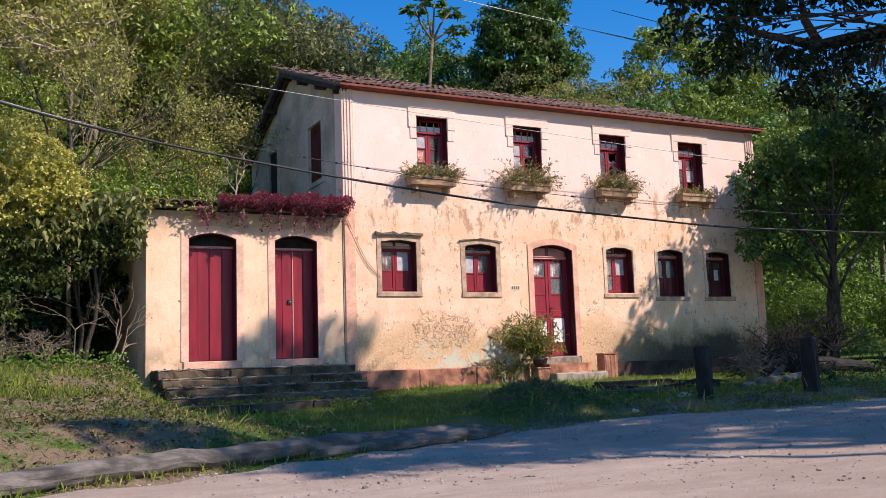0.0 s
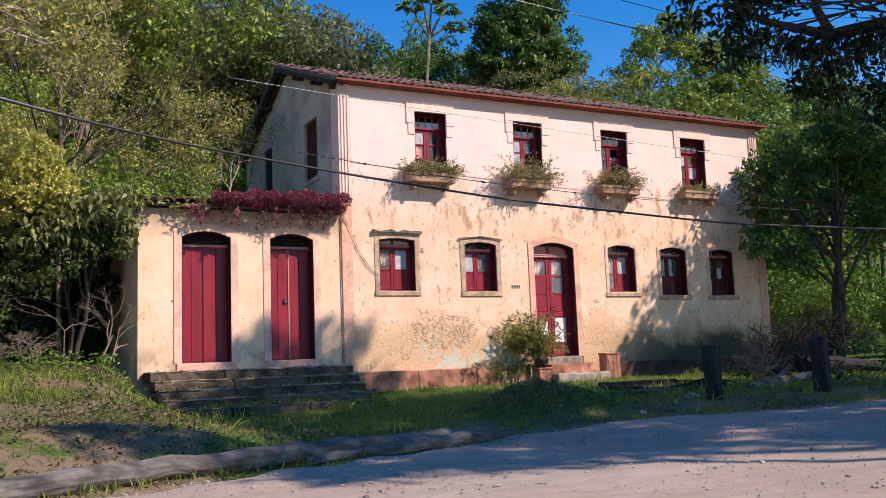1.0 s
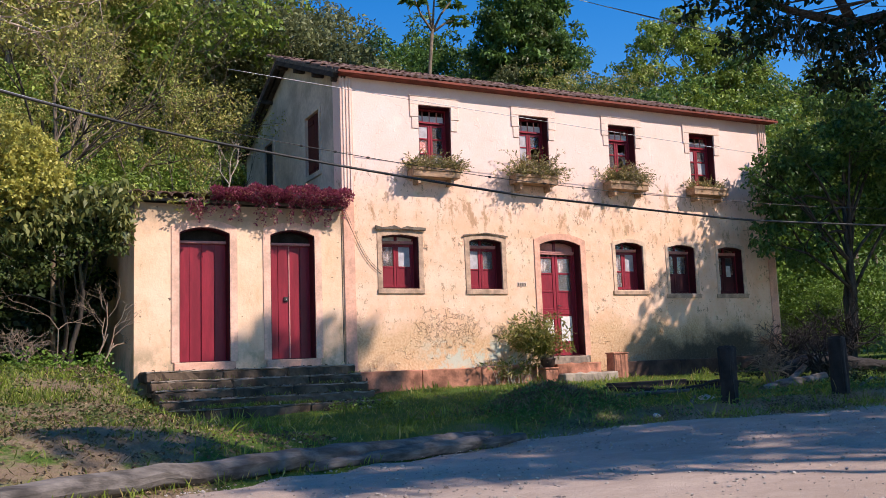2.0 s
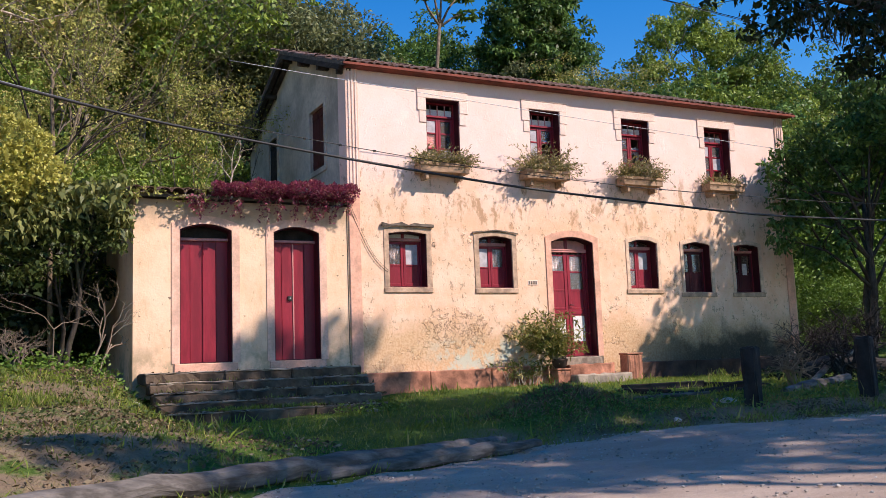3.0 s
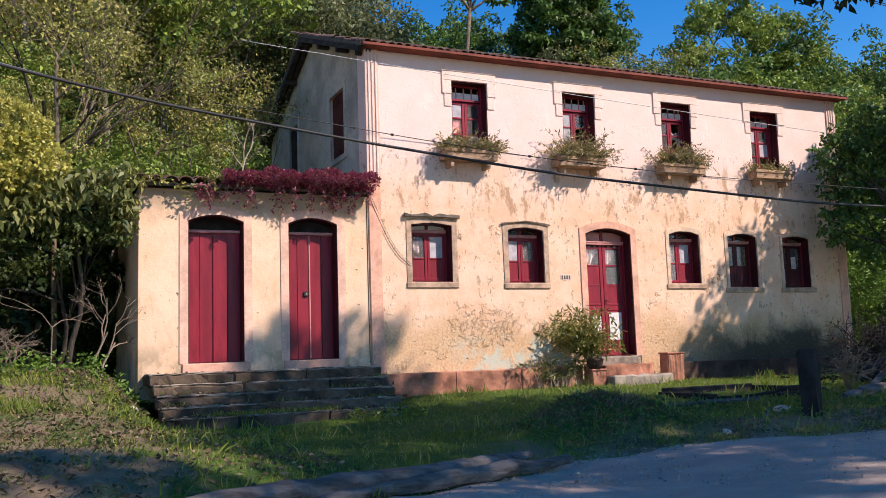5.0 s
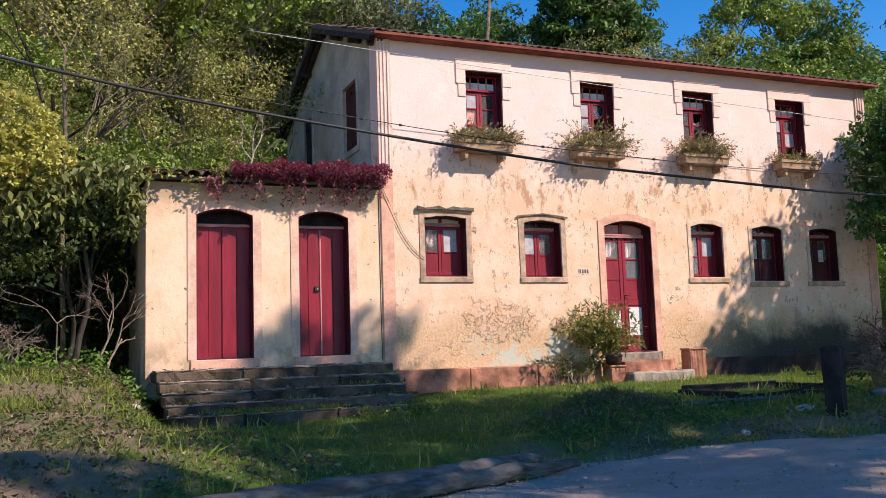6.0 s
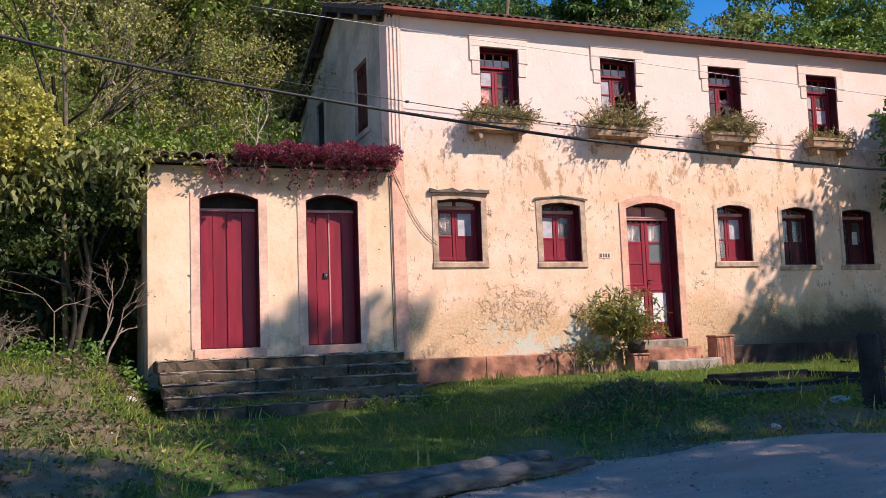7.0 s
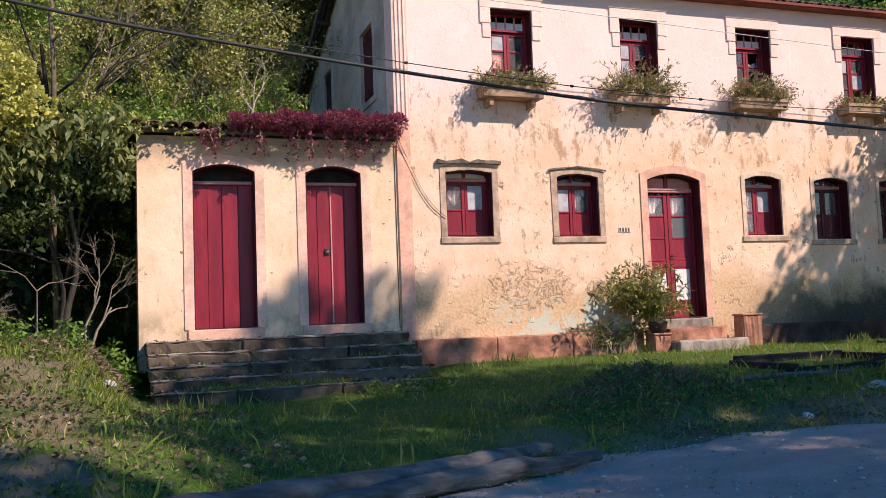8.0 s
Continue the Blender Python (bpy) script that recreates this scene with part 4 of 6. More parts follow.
stairs = base("stone_steps", (-2.8, -1.2, -0.85), "flight of broad worn dark stone steps", "steps", world=True)
for k, (ya, z) in enumerate(((-0.85, -0.155), (-1.25, -0.32), (-1.63, -0.47), (-2.0, -0.625), (-2.38, -0.765))):
    rng = np.random.default_rng(k)
    xs = np.linspace(-4.62 + 0.015 * k, -0.82 - 0.03 * k, 4)
    xs[1:-1] += rng.normal(0, 0.3, 2)
    for a, b in zip(xs, xs[1:]):
        part("step_stone", rough_box((a + 0.002, b - 0.002, ya + rng.normal(0, 0.01), -0.01 if k == 0 else ya + 0.41, z - 0.19 - 0.2 * (k == 4), z + rng.normal(0, 0.006)), 0.03, 0.014, rng), M["step"], stairs)
        # a pale strip puts the light on each worn nosing into the colour
        part("worn_edge", rough_box((a + 0.012, b - 0.012, ya + 0.006, ya + 0.15, z - 0.012, z + 0.012), 0.01, 0.010, rng), M["tread"], stairs, "worn step edge, paler with light put into its colour")

# ---- front door steps and planter piers ----
porch = base("door_steps", (4.5, -0.5, -0.65), "three short worn steps up to the front door", "steps", world=True)
rng = np.random.default_rng(17)
part("step_stone", rough_box((3.90, 5.06, -0.18, 0.2, -0.40, -0.137), 0.02, 0.010, rng), M["tread"], porch, "mossy grey stone doorstep")
bm = rough_box((3.93, 5.10, -0.52, -0.181, -0.56, -0.29), 0.02, 0.012, rng)
part("step_stone", bm, M["plinth"], porch, "worn red middle step")
part("step_stone", rough_box((3.9, 5.34, -0.80, -0.531, -0.85, -0.50), 0.03, 0.014, rng), M["tread"], porch, "sunken bottom step of worn stone")
for xa, xb, top in ((5.36, 5.76, -0.13), (3.55, 3.88, -0.40)):
    pier = base("pier", ((xa + xb) / 2, -0.55, -0.65), "short red masonry pier beside the door steps", "pier", "door step piers", world=True)
    part("shaft", rough_box((xa, xb, -0.62, -0.33, -0.9, top), 0.02, 0.008, rng), M["plinth"], pier)
    part("cap", boxes((xa - 0.015, xb + 0.015, -0.635, -0.32, top + 0.001, top + 0.04), bevel=0.012), M["plinth"], pier)

tile_course(aroof, AX0 - 0.10, AX1 - 0.05, -0.10, 0.09, 0.0, 0.42, 17, M["tile"], 6, 4)


# ---- trees ----
def limbs(bm, rng, height, lean, spread, count, r0, fork=0.45, sides=7):
    """A tapered trunk with limbs that fork; returns the outer branch points."""
    top = Vector((lean[0], lean[1], height))
    trunk = [Vector((0, 0, -0.3)) + (top + Vector((0, 0, 0.3))) * t + Vector((math.sin(t * 5) * 0.05 * height * t, math.cos(t * 4) * 0.04 * height * t, 0)) for t in np.linspace(0, 1, 7)]
    tube(bm, trunk, [r0 * (1.25 if i == 0 else 1) * (1 - 0.75 * i / 6) for i in range(7)], sides, 0.08, rng)
    ends = [trunk[-1]]
    for k in range(count):
        t = fork + (1 - fork) * (k + rng.random()) / count
        p = trunk[0].lerp(trunk[-1], t)
        p = min(trunk, key=lambda q: abs(q.z - p.z)).lerp(p, 0.6)
        a = 2.4 * k + rng.uniform(-0.4, 0.4)
        length = spread * rng.uniform(0.6, 1.05) * (1.15 - 0.5 * t)
        d = Vector((math.cos(a), math.sin(a), rng.uniform(0.25, 0.8)))
        q = p + d * length * 0.5 + Vector((0, 0, 0.05 * length))
        e = q + (d + Vector((rng.uniform(-0.4, 0.4), rng.uniform(-0.4, 0.4), 0.25))) * length * 0.5
        r = r0 * 0.42 * (1.1 - t * 0.6)
        tube(bm, [p, q, e], (r, r * 0.65, r * 0.25), 5)
        ends += [q, e]
        for s in range(2):
            f = q.lerp(e, 0.4) + Vector((rng.uniform(-1, 1), rng.uniform(-1, 1), rng.uniform(-0.1, 0.8))) * length * 0.4
            tube(bm, [q.lerp(e, 0.2 + 0.3 * s), f], (r * 0.4, r * 0.12), 4)
            ends.append(f)
    return ends


def tree(name, label, leaf, bark_mat, height, spread, count, r0, leaf_size, clump, per, seed, lean=(0, 0), flat=0.8, width=0.5, fork=0.45, hang=0.0):
    rng = np.random.default_rng(seed)
    ob = base(name, (0, 0, 0), label, "shrub" if "shrub" in name else "tree")
    bm = bmesh.new()
    ends = limbs(bm, rng, height * 0.82, lean, spread, count, r0, fork)
    part("trunk", bm, bark_mat, ob, smooth=True)
    blobs = []
    for e in ends:
        for _ in range(4):
            s = clump * rng.uniform(0.32, 0.75)
            blobs.append((*(np.array(e) + rng.normal(0, clump * 0.6, 3)), s, s, s * flat))
    p, d, facing = shell_points(rng, blobs, per)
    d[:, 2] -= hang
    leaf_cloud("crown", p, d, leaf_size, leaf, ob, width=width, seed=seed, facing=facing)
    return ob


def put(ob, x, y, s=1.0, turn=0.0, dz=0.0, sz=None):
    m = Matrix.Translation((x, y, float(ground_z(x, y)) - 0.1 + dz)) @ Matrix.Rotation(turn, 4, "Z")
    c = copy_thing(ob, m)
    c.scale = (s, s, sz or s)
    return c


def drop_proto(*obs):
    for ob in obs:
        for o in (*ob.children_recursive, ob):
            bpy.data.objects.remove(o)


broad = tree("broadleaf_tree", "dense dark green broadleaf tree on the hillside", M["leaf_dark"], M["bark"], 8, 3.4, 10, 0.22, 0.19, 1.2, 330, 11)
mid_t = tree("woodland_tree", "mid-green woodland tree on the hillside", M["leaf_mid"], M["bark"], 7, 3.0, 10, 0.18, 0.16, 1.0, 330, 12)
olive = tree("feathery_tree", "airy olive-green tree with thin pale branches", M["leaf_olive"], M["bark"], 8, 3.2, 12, 0.13, 0.085, 0.9, 560, 13, width=0.45)
grey_t = tree("grey_green_tree", "tall grey-green tree high on the hillside", M["leaf_grey"], M["bark"], 8, 3.0, 11, 0.16, 0.15, 1.0, 330, 16, width=0.45)
bushy = tree("hillside_shrub", "leafy green shrub at the wood's edge", M["leaf_mid"], M["bark"], 2.6, 1.7, 8, 0.07, 0.11, 0.7, 480, 14, fork=0.15)
bright = tree("bright_shrub", "sunlit bright green shrub at the wood's edge", M["leaf_bright"], M["bark"], 2.4, 1.6, 8, 0.06, 0.12, 0.65, 420, 15, fork=0.15)


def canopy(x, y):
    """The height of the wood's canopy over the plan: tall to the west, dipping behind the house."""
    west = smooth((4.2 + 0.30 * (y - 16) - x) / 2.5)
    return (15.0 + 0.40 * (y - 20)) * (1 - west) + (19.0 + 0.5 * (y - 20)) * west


rng = random.Random(5)
for ring_y, gap, kinds in ((12, 2.6, (mid_t, olive, mid_t)), (16, 3.0, (broad, mid_t, olive)), (20.5, 3.4, (broad, mid_t, mid_t, grey_t)), (26, 4.0, (broad, mid_t, grey_t))):
    x = -11.0
    while x < 21 + ring_y * 0.9:
        px, py = x + rng.uniform(-1, 1), ring_y + rng.uniform(-1.4, 1.4)
        kind = rng.choice(kinds)
        if px < 5 and rng.random() < 0.75:
            kind = rng.choice((olive, olive, mid_t, olive, broad)) if px < -2 else rng.choice((olive, mid_t)) if py < 14 else grey_t
        s = rng.uniform(0.85, 1.2) * (1.3 if px < 5 else 1.0)
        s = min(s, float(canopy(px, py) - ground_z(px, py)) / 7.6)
        if s > 0.35 and not (-1.8 < px < 12.5 and py < 13.2):
            put(kind, px, py, s, rng.uniform(0, 6.28))
        x += gap * rng.uniform(0.75, 1.25)
# understorey behind the annex and along the foot of the slope
for k in range(24):
    px = -11 + k * 0.45
    py = (4.0 if px < -5 else 6.0) + rng.uniform(-0.8, 4.0) + max(0, px + 3) * 3.2
    put(rng.choice((olive, bushy, mid_t, bushy, bright, mid_t)), px + rng.uniform(-0.5, 0.5), py, rng.uniform(0.5, 0.85), rng.uniform(0, 6.28))
for k in range(16):
    put(rng.choice((bushy, bright)), -2.6 + 0.95 * k, 11.5 + rng.uniform(0, 1.5), rng.uniform(1.0, 1.6), rng.uniform(0, 6.28))
for px, py, kind, s in ((9.0, 19.0, mid_t, 1.1), (6.0, 17.0, mid_t, 1.0), (3.5, 16.0, grey_t, 1.25), (13.0, 21.0, mid_t, 1.0), (22.5, 22, mid_t, 0.95), (20.5, 19, broad, 0.95), (25, 27, broad, 1.0), (31, 27, mid_t, 1.1), (36, 27, broad, 1.3), (30, 17, mid_t, 1.2), (33, 20, broad, 1.3), (36, 22, mid_t, 1.4)):
    put(kind, px, py, s, px * 2.3)
# beyond the far gable: trees and sunlit undergrowth
for px, py, kind, s in ((21, 8.5, broad, 1.0), (14.0, 9.0, broad, 1.0), (17.5, 9.5, broad, 1.1), (24, 9, mid_t, 1.1), (27, 4, broad, 1.1), (12.9, 4.3, bright, 0.7), (14.6, 3.2, bright, 0.75), (16.3, 2.5, bright, 0.8), (18.2, 1.2, bright, 0.8), (20, 0.2, bushy, 0.9), (13.6, 6.2, bright, 1.0), (16, 6.5, bright, 1.2), (19.6, 5.4, bright, 1.1), (17.6, 5.0, bright, 1.0), (18.6, 6.6, bright, 1.5), (21.2, 5.8, bright, 1.2), (20.2, 7.2, bright, 1.6)):
    put(kind, px, py, s, px * 1.7)
drop_proto(olive, bushy, mid_t, bright, grey_t)


def blob_tree(name, label, foot, trunk_to, r0, blobs, leaf, bark_mat, leaf_size, leaves, seed, stems=(), width=0.5, hang=0.3, category="tree"):
    """A tree whose crown is gathered round given clumps, with a limb to every clump."""
    rng = np.random.default_rng(seed)
    gz = float(ground_z(foot[0], foot[1]))
    ob = base(name, (foot[0], foot[1], gz), label, category, world=True)
    bm = bmesh.new()
    a, b = Vector((foot[0], foot[1], gz - 0.3)), Vector(trunk_to)
    line = [a.lerp(b, t) + Vector((math.sin(t * 6 + seed) * 0.12, math.cos(t * 5 + seed) * 0.12, 0)) * min(1, t * 3) for t in np.linspace(0, 1, 7)]
    tube(bm, line, [r0 * (1.3 if i == 0 else 1.0) * (1 - 0.6 * i / 6) for i in range(7)], 9, 0.08, rng)
    for k, c in enumerate(blobs):
        e = Vector(c[:3])
        p = line[3 + k % 4]
        q = p.lerp(e, 0.5) + Vector((0, 0, 0.12 * (e - p).length))
        r = r0 * 0.36
        tube(bm, [p, p.lerp(q, 0.5) + Vector((0, 0, 0.05)), q, e], (r, r * 0.8, r * 0.6, r * 0.15), 6)
        for _ in range(3):
            f = e + Vector(rng.normal(0, 1, 3)) * Vector(c[3:]).length * 0.4
            tube(bm, [q.lerp(e, 0.5), f], (r * 0.3, r * 0.06), 4)
    for s in stems:
        tube(bm, s[0], s[1], 7, 0.1, rng)
    part("trunk", bm, bark_mat, ob, smooth=True)
    sizes = [(c[3] * c[4] * c[5]) ** (1 / 3) for c in blobs]
    ps, ds, ns = [], [], []
    for (cx, cy, cz, rx, ry, rz), size in zip(blobs, sizes):
        total = leaves * size ** 2 / sum(s * s for s in sizes)
        clumps = []
        for _ in range(26):
            v = rng.normal(size=3)
            v *= rng.random() ** 0.4 / np.linalg.norm(v)
            s = rng.uniform(0.2, 0.42) * size
            clumps.append((cx + v[0] * rx, cy + v[1] * ry, cz + v[2] * rz, s, s, s * 0.75))
        p, d, facing = shell_points(rng, clumps, total / sum(c[3] ** 2 * 0.83 for c in clumps))
        ps.append(p), ds.append(d), ns.append(facing)
    p, d = np.concatenate(ps), np.concatenate(ds)
    d[:, 2] -= hang
    leaf_cloud("crown", p, d, leaf_size, leaf, ob, width=width, seed=seed, facing=np.concatenate(ns))
    return ob


# two crowns that stand above the rest of the wood
blob_tree("round_crowned_tree", "tall dark green tree with a dense rounded crown", (16.6, 20.2), (16.6, 20.0, 14.0), 0.30,
          [(16.6, 19.6, 17.0, 1.7, 1.6, 1.5), (15.2, 19.5, 16.2, 1.3, 1.3, 1.3), (18.2, 19.6, 16.0, 1.4, 1.3, 1.5), (16.4, 19.0, 15.3, 1.7, 1.2, 1.3), (17.8, 19.4, 17.6, 1.1, 1.1, 1.0), (14.8, 19.8, 14.6, 1.3, 1.2, 1.2), (18.4, 19.6, 14.4, 1.3, 1.2, 1.2), (16.5, 19.4, 18.3, 1.3, 1.2, 0.8), (16.6, 19.3, 13.6, 1.8, 1.2, 1.0)],
          M["leaf_dark"], M["bark"], 0.22, 21000, 28)
blob_tree("spreading_tree", "broad green tree with a layered spreading crown", (27.6, 20.5), (27.4, 20.0, 13.5), 0.32,
          [(26.6, 19.6, 17.6, 1.7, 1.5, 0.9), (24.6, 19.6, 16.4, 1.7, 1.4, 0.9), (29.2, 19.6, 16.8, 1.9, 1.5, 0.9), (31.4, 19.8, 15.4, 1.7, 1.4, 0.9), (27.0, 19.0, 15.6, 2.1, 1.4, 1.0), (23.6, 19.4, 14.6, 1.5, 1.3, 0.9), (29.6, 19.2, 14.4, 2.0, 1.4, 1.0), (25.6, 19.0, 13.6, 2.0, 1.4, 1.1), (32.4, 20.0, 13.6, 1.7, 1.3, 1.1), (28.2, 19.0, 12.6, 2.2, 1.3, 1.1)],
          M["leaf_mid"], M["bark"], 0.19, 21000, 29)
# the roadside trees that shade the lawn, the road and the far end of the house
blob_tree("roadside_tree", "tall old roadside tree with a low moss-hung limb", (9.6, -15.0), (8.6, -14.0, 11.5), 0.42,
          [(7.4, -13.2, 12.0, 2.3, 1.8, 2.0), (8.8, -13.2, 13.6, 1.7, 1.5, 1.6), (10.6, -15.2, 12.4, 1.8, 1.5, 1.4), (6.8, -15.5, 11.5, 2.2, 1.8, 1.6), (6.0, -17.8, 11.8, 2.0, 1.7, 1.3), (4.6, -16.0, 11.2, 1.2, 1.1, 0.9), (10.2, -16.0, 11.5, 2.6, 2.0, 1.8),
           (7.75, -12.4, 14.5, 0.55, 0.5, 0.5), (8.25, -12.5, 15.15, 0.26, 0.26, 0.3), (9.8, -12.6, 14.7, 0.42, 0.4, 0.36), (8.0, -12.6, 7.6, 1.6, 1.3, 1.1), (6.0, -13.6, 9.0, 1.5, 1.4, 1.1), (8.5, -16.7, 11.4, 1.3, 1.2, 0.9)], M["leaf_dark"], M["darkbark"], 0.26, 13500, 21)
blob_tree("roadside_tree", "tall spreading roadside tree with dense dark leaves", (13.5, -19.0), (13.2, -18.6, 11.0), 0.40,
          [(11.4, -19.0, 12.2, 2.4, 2.0, 1.7), (14.4, -18.0, 12.8, 2.6, 2.2, 1.8), (9.2, -19.6, 11.8, 1.9, 1.7, 1.4), (16.8, -18.4, 11.8, 2.3, 2.2, 1.7), (12.6, -16.0, 11.2, 2.2, 1.7, 1.5), (15.4, -15.4, 11.0, 2.2, 1.8, 1.5)],
          M["leaf_dark"], M["darkbark"], 0.30, 6800, 22)
blob_tree("roadside_tree", "dense dark roadside tree beyond the house's end", (16.0, -6.2), (15.6, -5.6, 6.5), 0.36,
          [(14.4, -5.0, 7.0, 2.3, 1.6, 1.9), (12.6, -5.2, 6.6, 1.4, 1.2, 1.3), (16.6, -5.4, 8.2, 2.2, 1.8, 2.0), (15.3, -5.2, 9.0, 1.3, 1.3, 1.2), (11.4, -5.4, 5.9, 0.9, 0.8, 0.7), (17.6, -5.6, 5.6, 2.0, 1.6, 1.6), (14.8, -5.6, 4.8, 1.8, 1.3, 1.0)],
          M["leaf_dark"], M["darkbark"], 0.22, 15000, 23)
blob_tree("roadside_tree", "broad roadside tree with an open leafy crown", (8.8, -22.4), (8.4, -21.2, 10.6), 0.38,
          [(7.4, -20.3, 12.0, 2.0, 1.6, 1.3), (9.8, -21.8, 12.2, 2.1, 1.7, 1.3), (5.4, -20.2, 11.6, 1.5, 1.2, 1.0), (12.2, -21.8, 12.0, 2.1, 1.7, 1.3), (3.4, -18.8, 12.0, 0.9, 0.8, 0.7)],
          M["leaf_dark"], M["darkbark"], 0.24, 7500, 26)
blob_tree("mossy_limb_tree", "overhanging tree with hanging moss, shade put into its leaf colour", (8.8, -11.2), (8.2, -10.8, 5.2), 0.13,
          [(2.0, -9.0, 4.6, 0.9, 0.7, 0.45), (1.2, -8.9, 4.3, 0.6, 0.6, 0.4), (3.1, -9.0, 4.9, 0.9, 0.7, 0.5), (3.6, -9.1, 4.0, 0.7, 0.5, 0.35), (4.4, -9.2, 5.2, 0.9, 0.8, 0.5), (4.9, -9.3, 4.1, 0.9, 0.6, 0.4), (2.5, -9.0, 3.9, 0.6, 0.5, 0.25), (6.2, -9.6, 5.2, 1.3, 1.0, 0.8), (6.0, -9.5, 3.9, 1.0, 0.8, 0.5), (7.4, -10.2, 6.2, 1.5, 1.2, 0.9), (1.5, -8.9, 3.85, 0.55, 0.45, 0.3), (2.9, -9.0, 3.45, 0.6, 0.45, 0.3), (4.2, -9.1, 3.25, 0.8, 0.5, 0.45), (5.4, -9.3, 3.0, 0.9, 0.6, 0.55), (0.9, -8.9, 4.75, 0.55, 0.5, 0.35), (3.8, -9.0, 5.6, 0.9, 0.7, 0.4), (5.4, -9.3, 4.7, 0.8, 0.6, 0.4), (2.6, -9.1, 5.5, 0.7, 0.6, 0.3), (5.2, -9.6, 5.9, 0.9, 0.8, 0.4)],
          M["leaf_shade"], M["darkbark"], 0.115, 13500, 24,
          stems=[([(8.2, -10.8, 4.6), (6.4, -9.9, 4.75), (4.7, -9.2, 4.55), (3.2, -9.0, 4.15), (2.2, -8.95, 4.2), (1.4, -8.9, 4.35)], (0.16, 0.13, 0.10, 0.085, 0.05, 0.02)),
                 ([(3.3, -9.0, 4.15), (3.0, -9.0, 4.5), (2.95, -9.0, 4.95)], (0.07, 0.06, 0.03))])
moss = base("hanging_moss", (3.4, -9.0, 3.6), "dark strands of moss hanging from the tree limb", "moss", kind="stuff", world=True)
mr = np.random.default_rng(27)
mx = mr.uniform(1.6, 6.2, 700)
mz = np.interp(mx, (1.4, 2.2, 3.2, 4.7, 6.4), (4.3, 4.2, 4.15, 4.5, 4.7)) - mr.uniform(0, 0.45, 700)
leaf_cloud("strand_mass", np.stack([mx, np.interp(mx, (1.4, 4.7, 6.4), (-8.9, -9.2, -9.9)) + mr.normal(0, 0.06, 700), mz], 1), np.stack([mr.normal(0, 0.08, 700), mr.normal(0, 0.08, 700), -np.ones(700)], 1), 0.24, M["moss"], moss, width=0.10, seed=27)
blob_tree("corner_tree", "dark leafy tree against the end of the house", (11.75, -1.6), (12.4, -1.3, 3.4), 0.13,
          [(13.0, -0.9, 4.6, 1.4, 1.0, 1.2), (12.3, -0.7, 3.4, 0.7, 0.7, 0.8), (14.6, -0.6, 5.0, 1.6, 1.2, 1.5), (13.6, -0.6, 6.4, 1.3, 1.1, 0.9), (15.8, -1.2, 4.0, 1.6, 1.2, 1.3), (14.2, -1.4, 3.1, 1.2, 0.9, 0.7), (16.4, -0.4, 6.2, 1.8, 1.3, 1.4), (12.0, -0.5, 4.6, 0.5, 0.5, 0.7), (10.6, -0.9, 3.9, 0.5, 0.4, 0.7), (10.4, -0.9, 3.0, 0.45, 0.4, 0.6), (11.0, -1.0, 4.9, 0.5, 0.5, 0.5), (10.8, -1.0, 2.0, 0.35, 0.3, 0.5), (10.0, -0.8, 2.5, 0.4, 0.3, 0.5), (9.8, -0.8, 4.1, 0.3, 0.3, 0.45), (11.6, -1.0, 2.6, 0.6, 0.5, 0.8), (10.3, -0.8, 3.4, 0.5, 0.35, 0.6), (10.3, -0.8, 4.5, 0.35, 0.3, 0.4), (12.6, -1.5, 5.4, 1.0, 0.8, 0.8)],
          M["leaf_dark"], M["darkbark"], 0.13, 23000, 25,
          stems=[([(11.95, -1.5, -0.9), (12.1, -1.3, 1.0), (12.9, -1.1, 3.2)], (0.10, 0.09, 0.05)), ([(11.2, -1.0, 2.2), (10.6, -0.9, 3.2), (10.0, -0.8, 3.7)], (0.03, 0.022, 0.01)), ([(14.4, -1.8, -0.9), (14.3, -1.6, 1.0), (14.6, -1.2, 3.0)], (0.11, 0.09, 0.05))])

# the tree fern-like sapling that stands up behind the roof
cec = base("umbrella_sapling", (7.3, 11.6, float(ground_z(7.3, 11.6))), "thin pale-stemmed sapling with umbrella leaves behind the roof", "tree", world=True)
bm = bmesh.new()
tube(bm, [(7.2, 11.6, -0.7), (7.2, 11.6, 6), (7.15, 11.6, 10.0), (7.35, 11.6, 11.9)], (0.13, 0.10, 0.075, 0.06), 8)
crowns = []
for k, (dx, dz) in enumerate(((-0.9, 1.0), (0.7, 1.2), (0.15, 1.6), (-0.35, 1.9), (1.3, 0.8))):
    tube(bm, [(7.35, 11.6, 11.8), (7.35 + dx * 0.5, 11.6, 11.9 + dz * 0.5), (7.35 + dx, 11.6 + 0.2 * k - 0.4, 11.8 + dz)], (0.05, 0.04, 0.025), 5)
    crowns.append((7.35 + dx, 11.6 + 0.2 * k - 0.4, 11.8 + dz))
part("trunk", bm, M["limb"], cec, smooth=True)
ps, ds = [], []
for c in crowns:
    for j in range(11):
        a = j * 0.571 * 2
        v = np.array((math.cos(a), math.sin(a), -0.25 + 0.5 * ((j * 7) % 5) / 5))
        for w in range(7):
            f = (w - 3) * 0.42
            ps.append(np.array(c) + v * 0.22)
            ds.append(np.array((math.cos(a + f), math.sin(a + f), v[2] - 0.25)))
leaf_cloud("crown", ps, ds, 0.34, M["leaf_dark"], cec, width=0.34, seed=31)

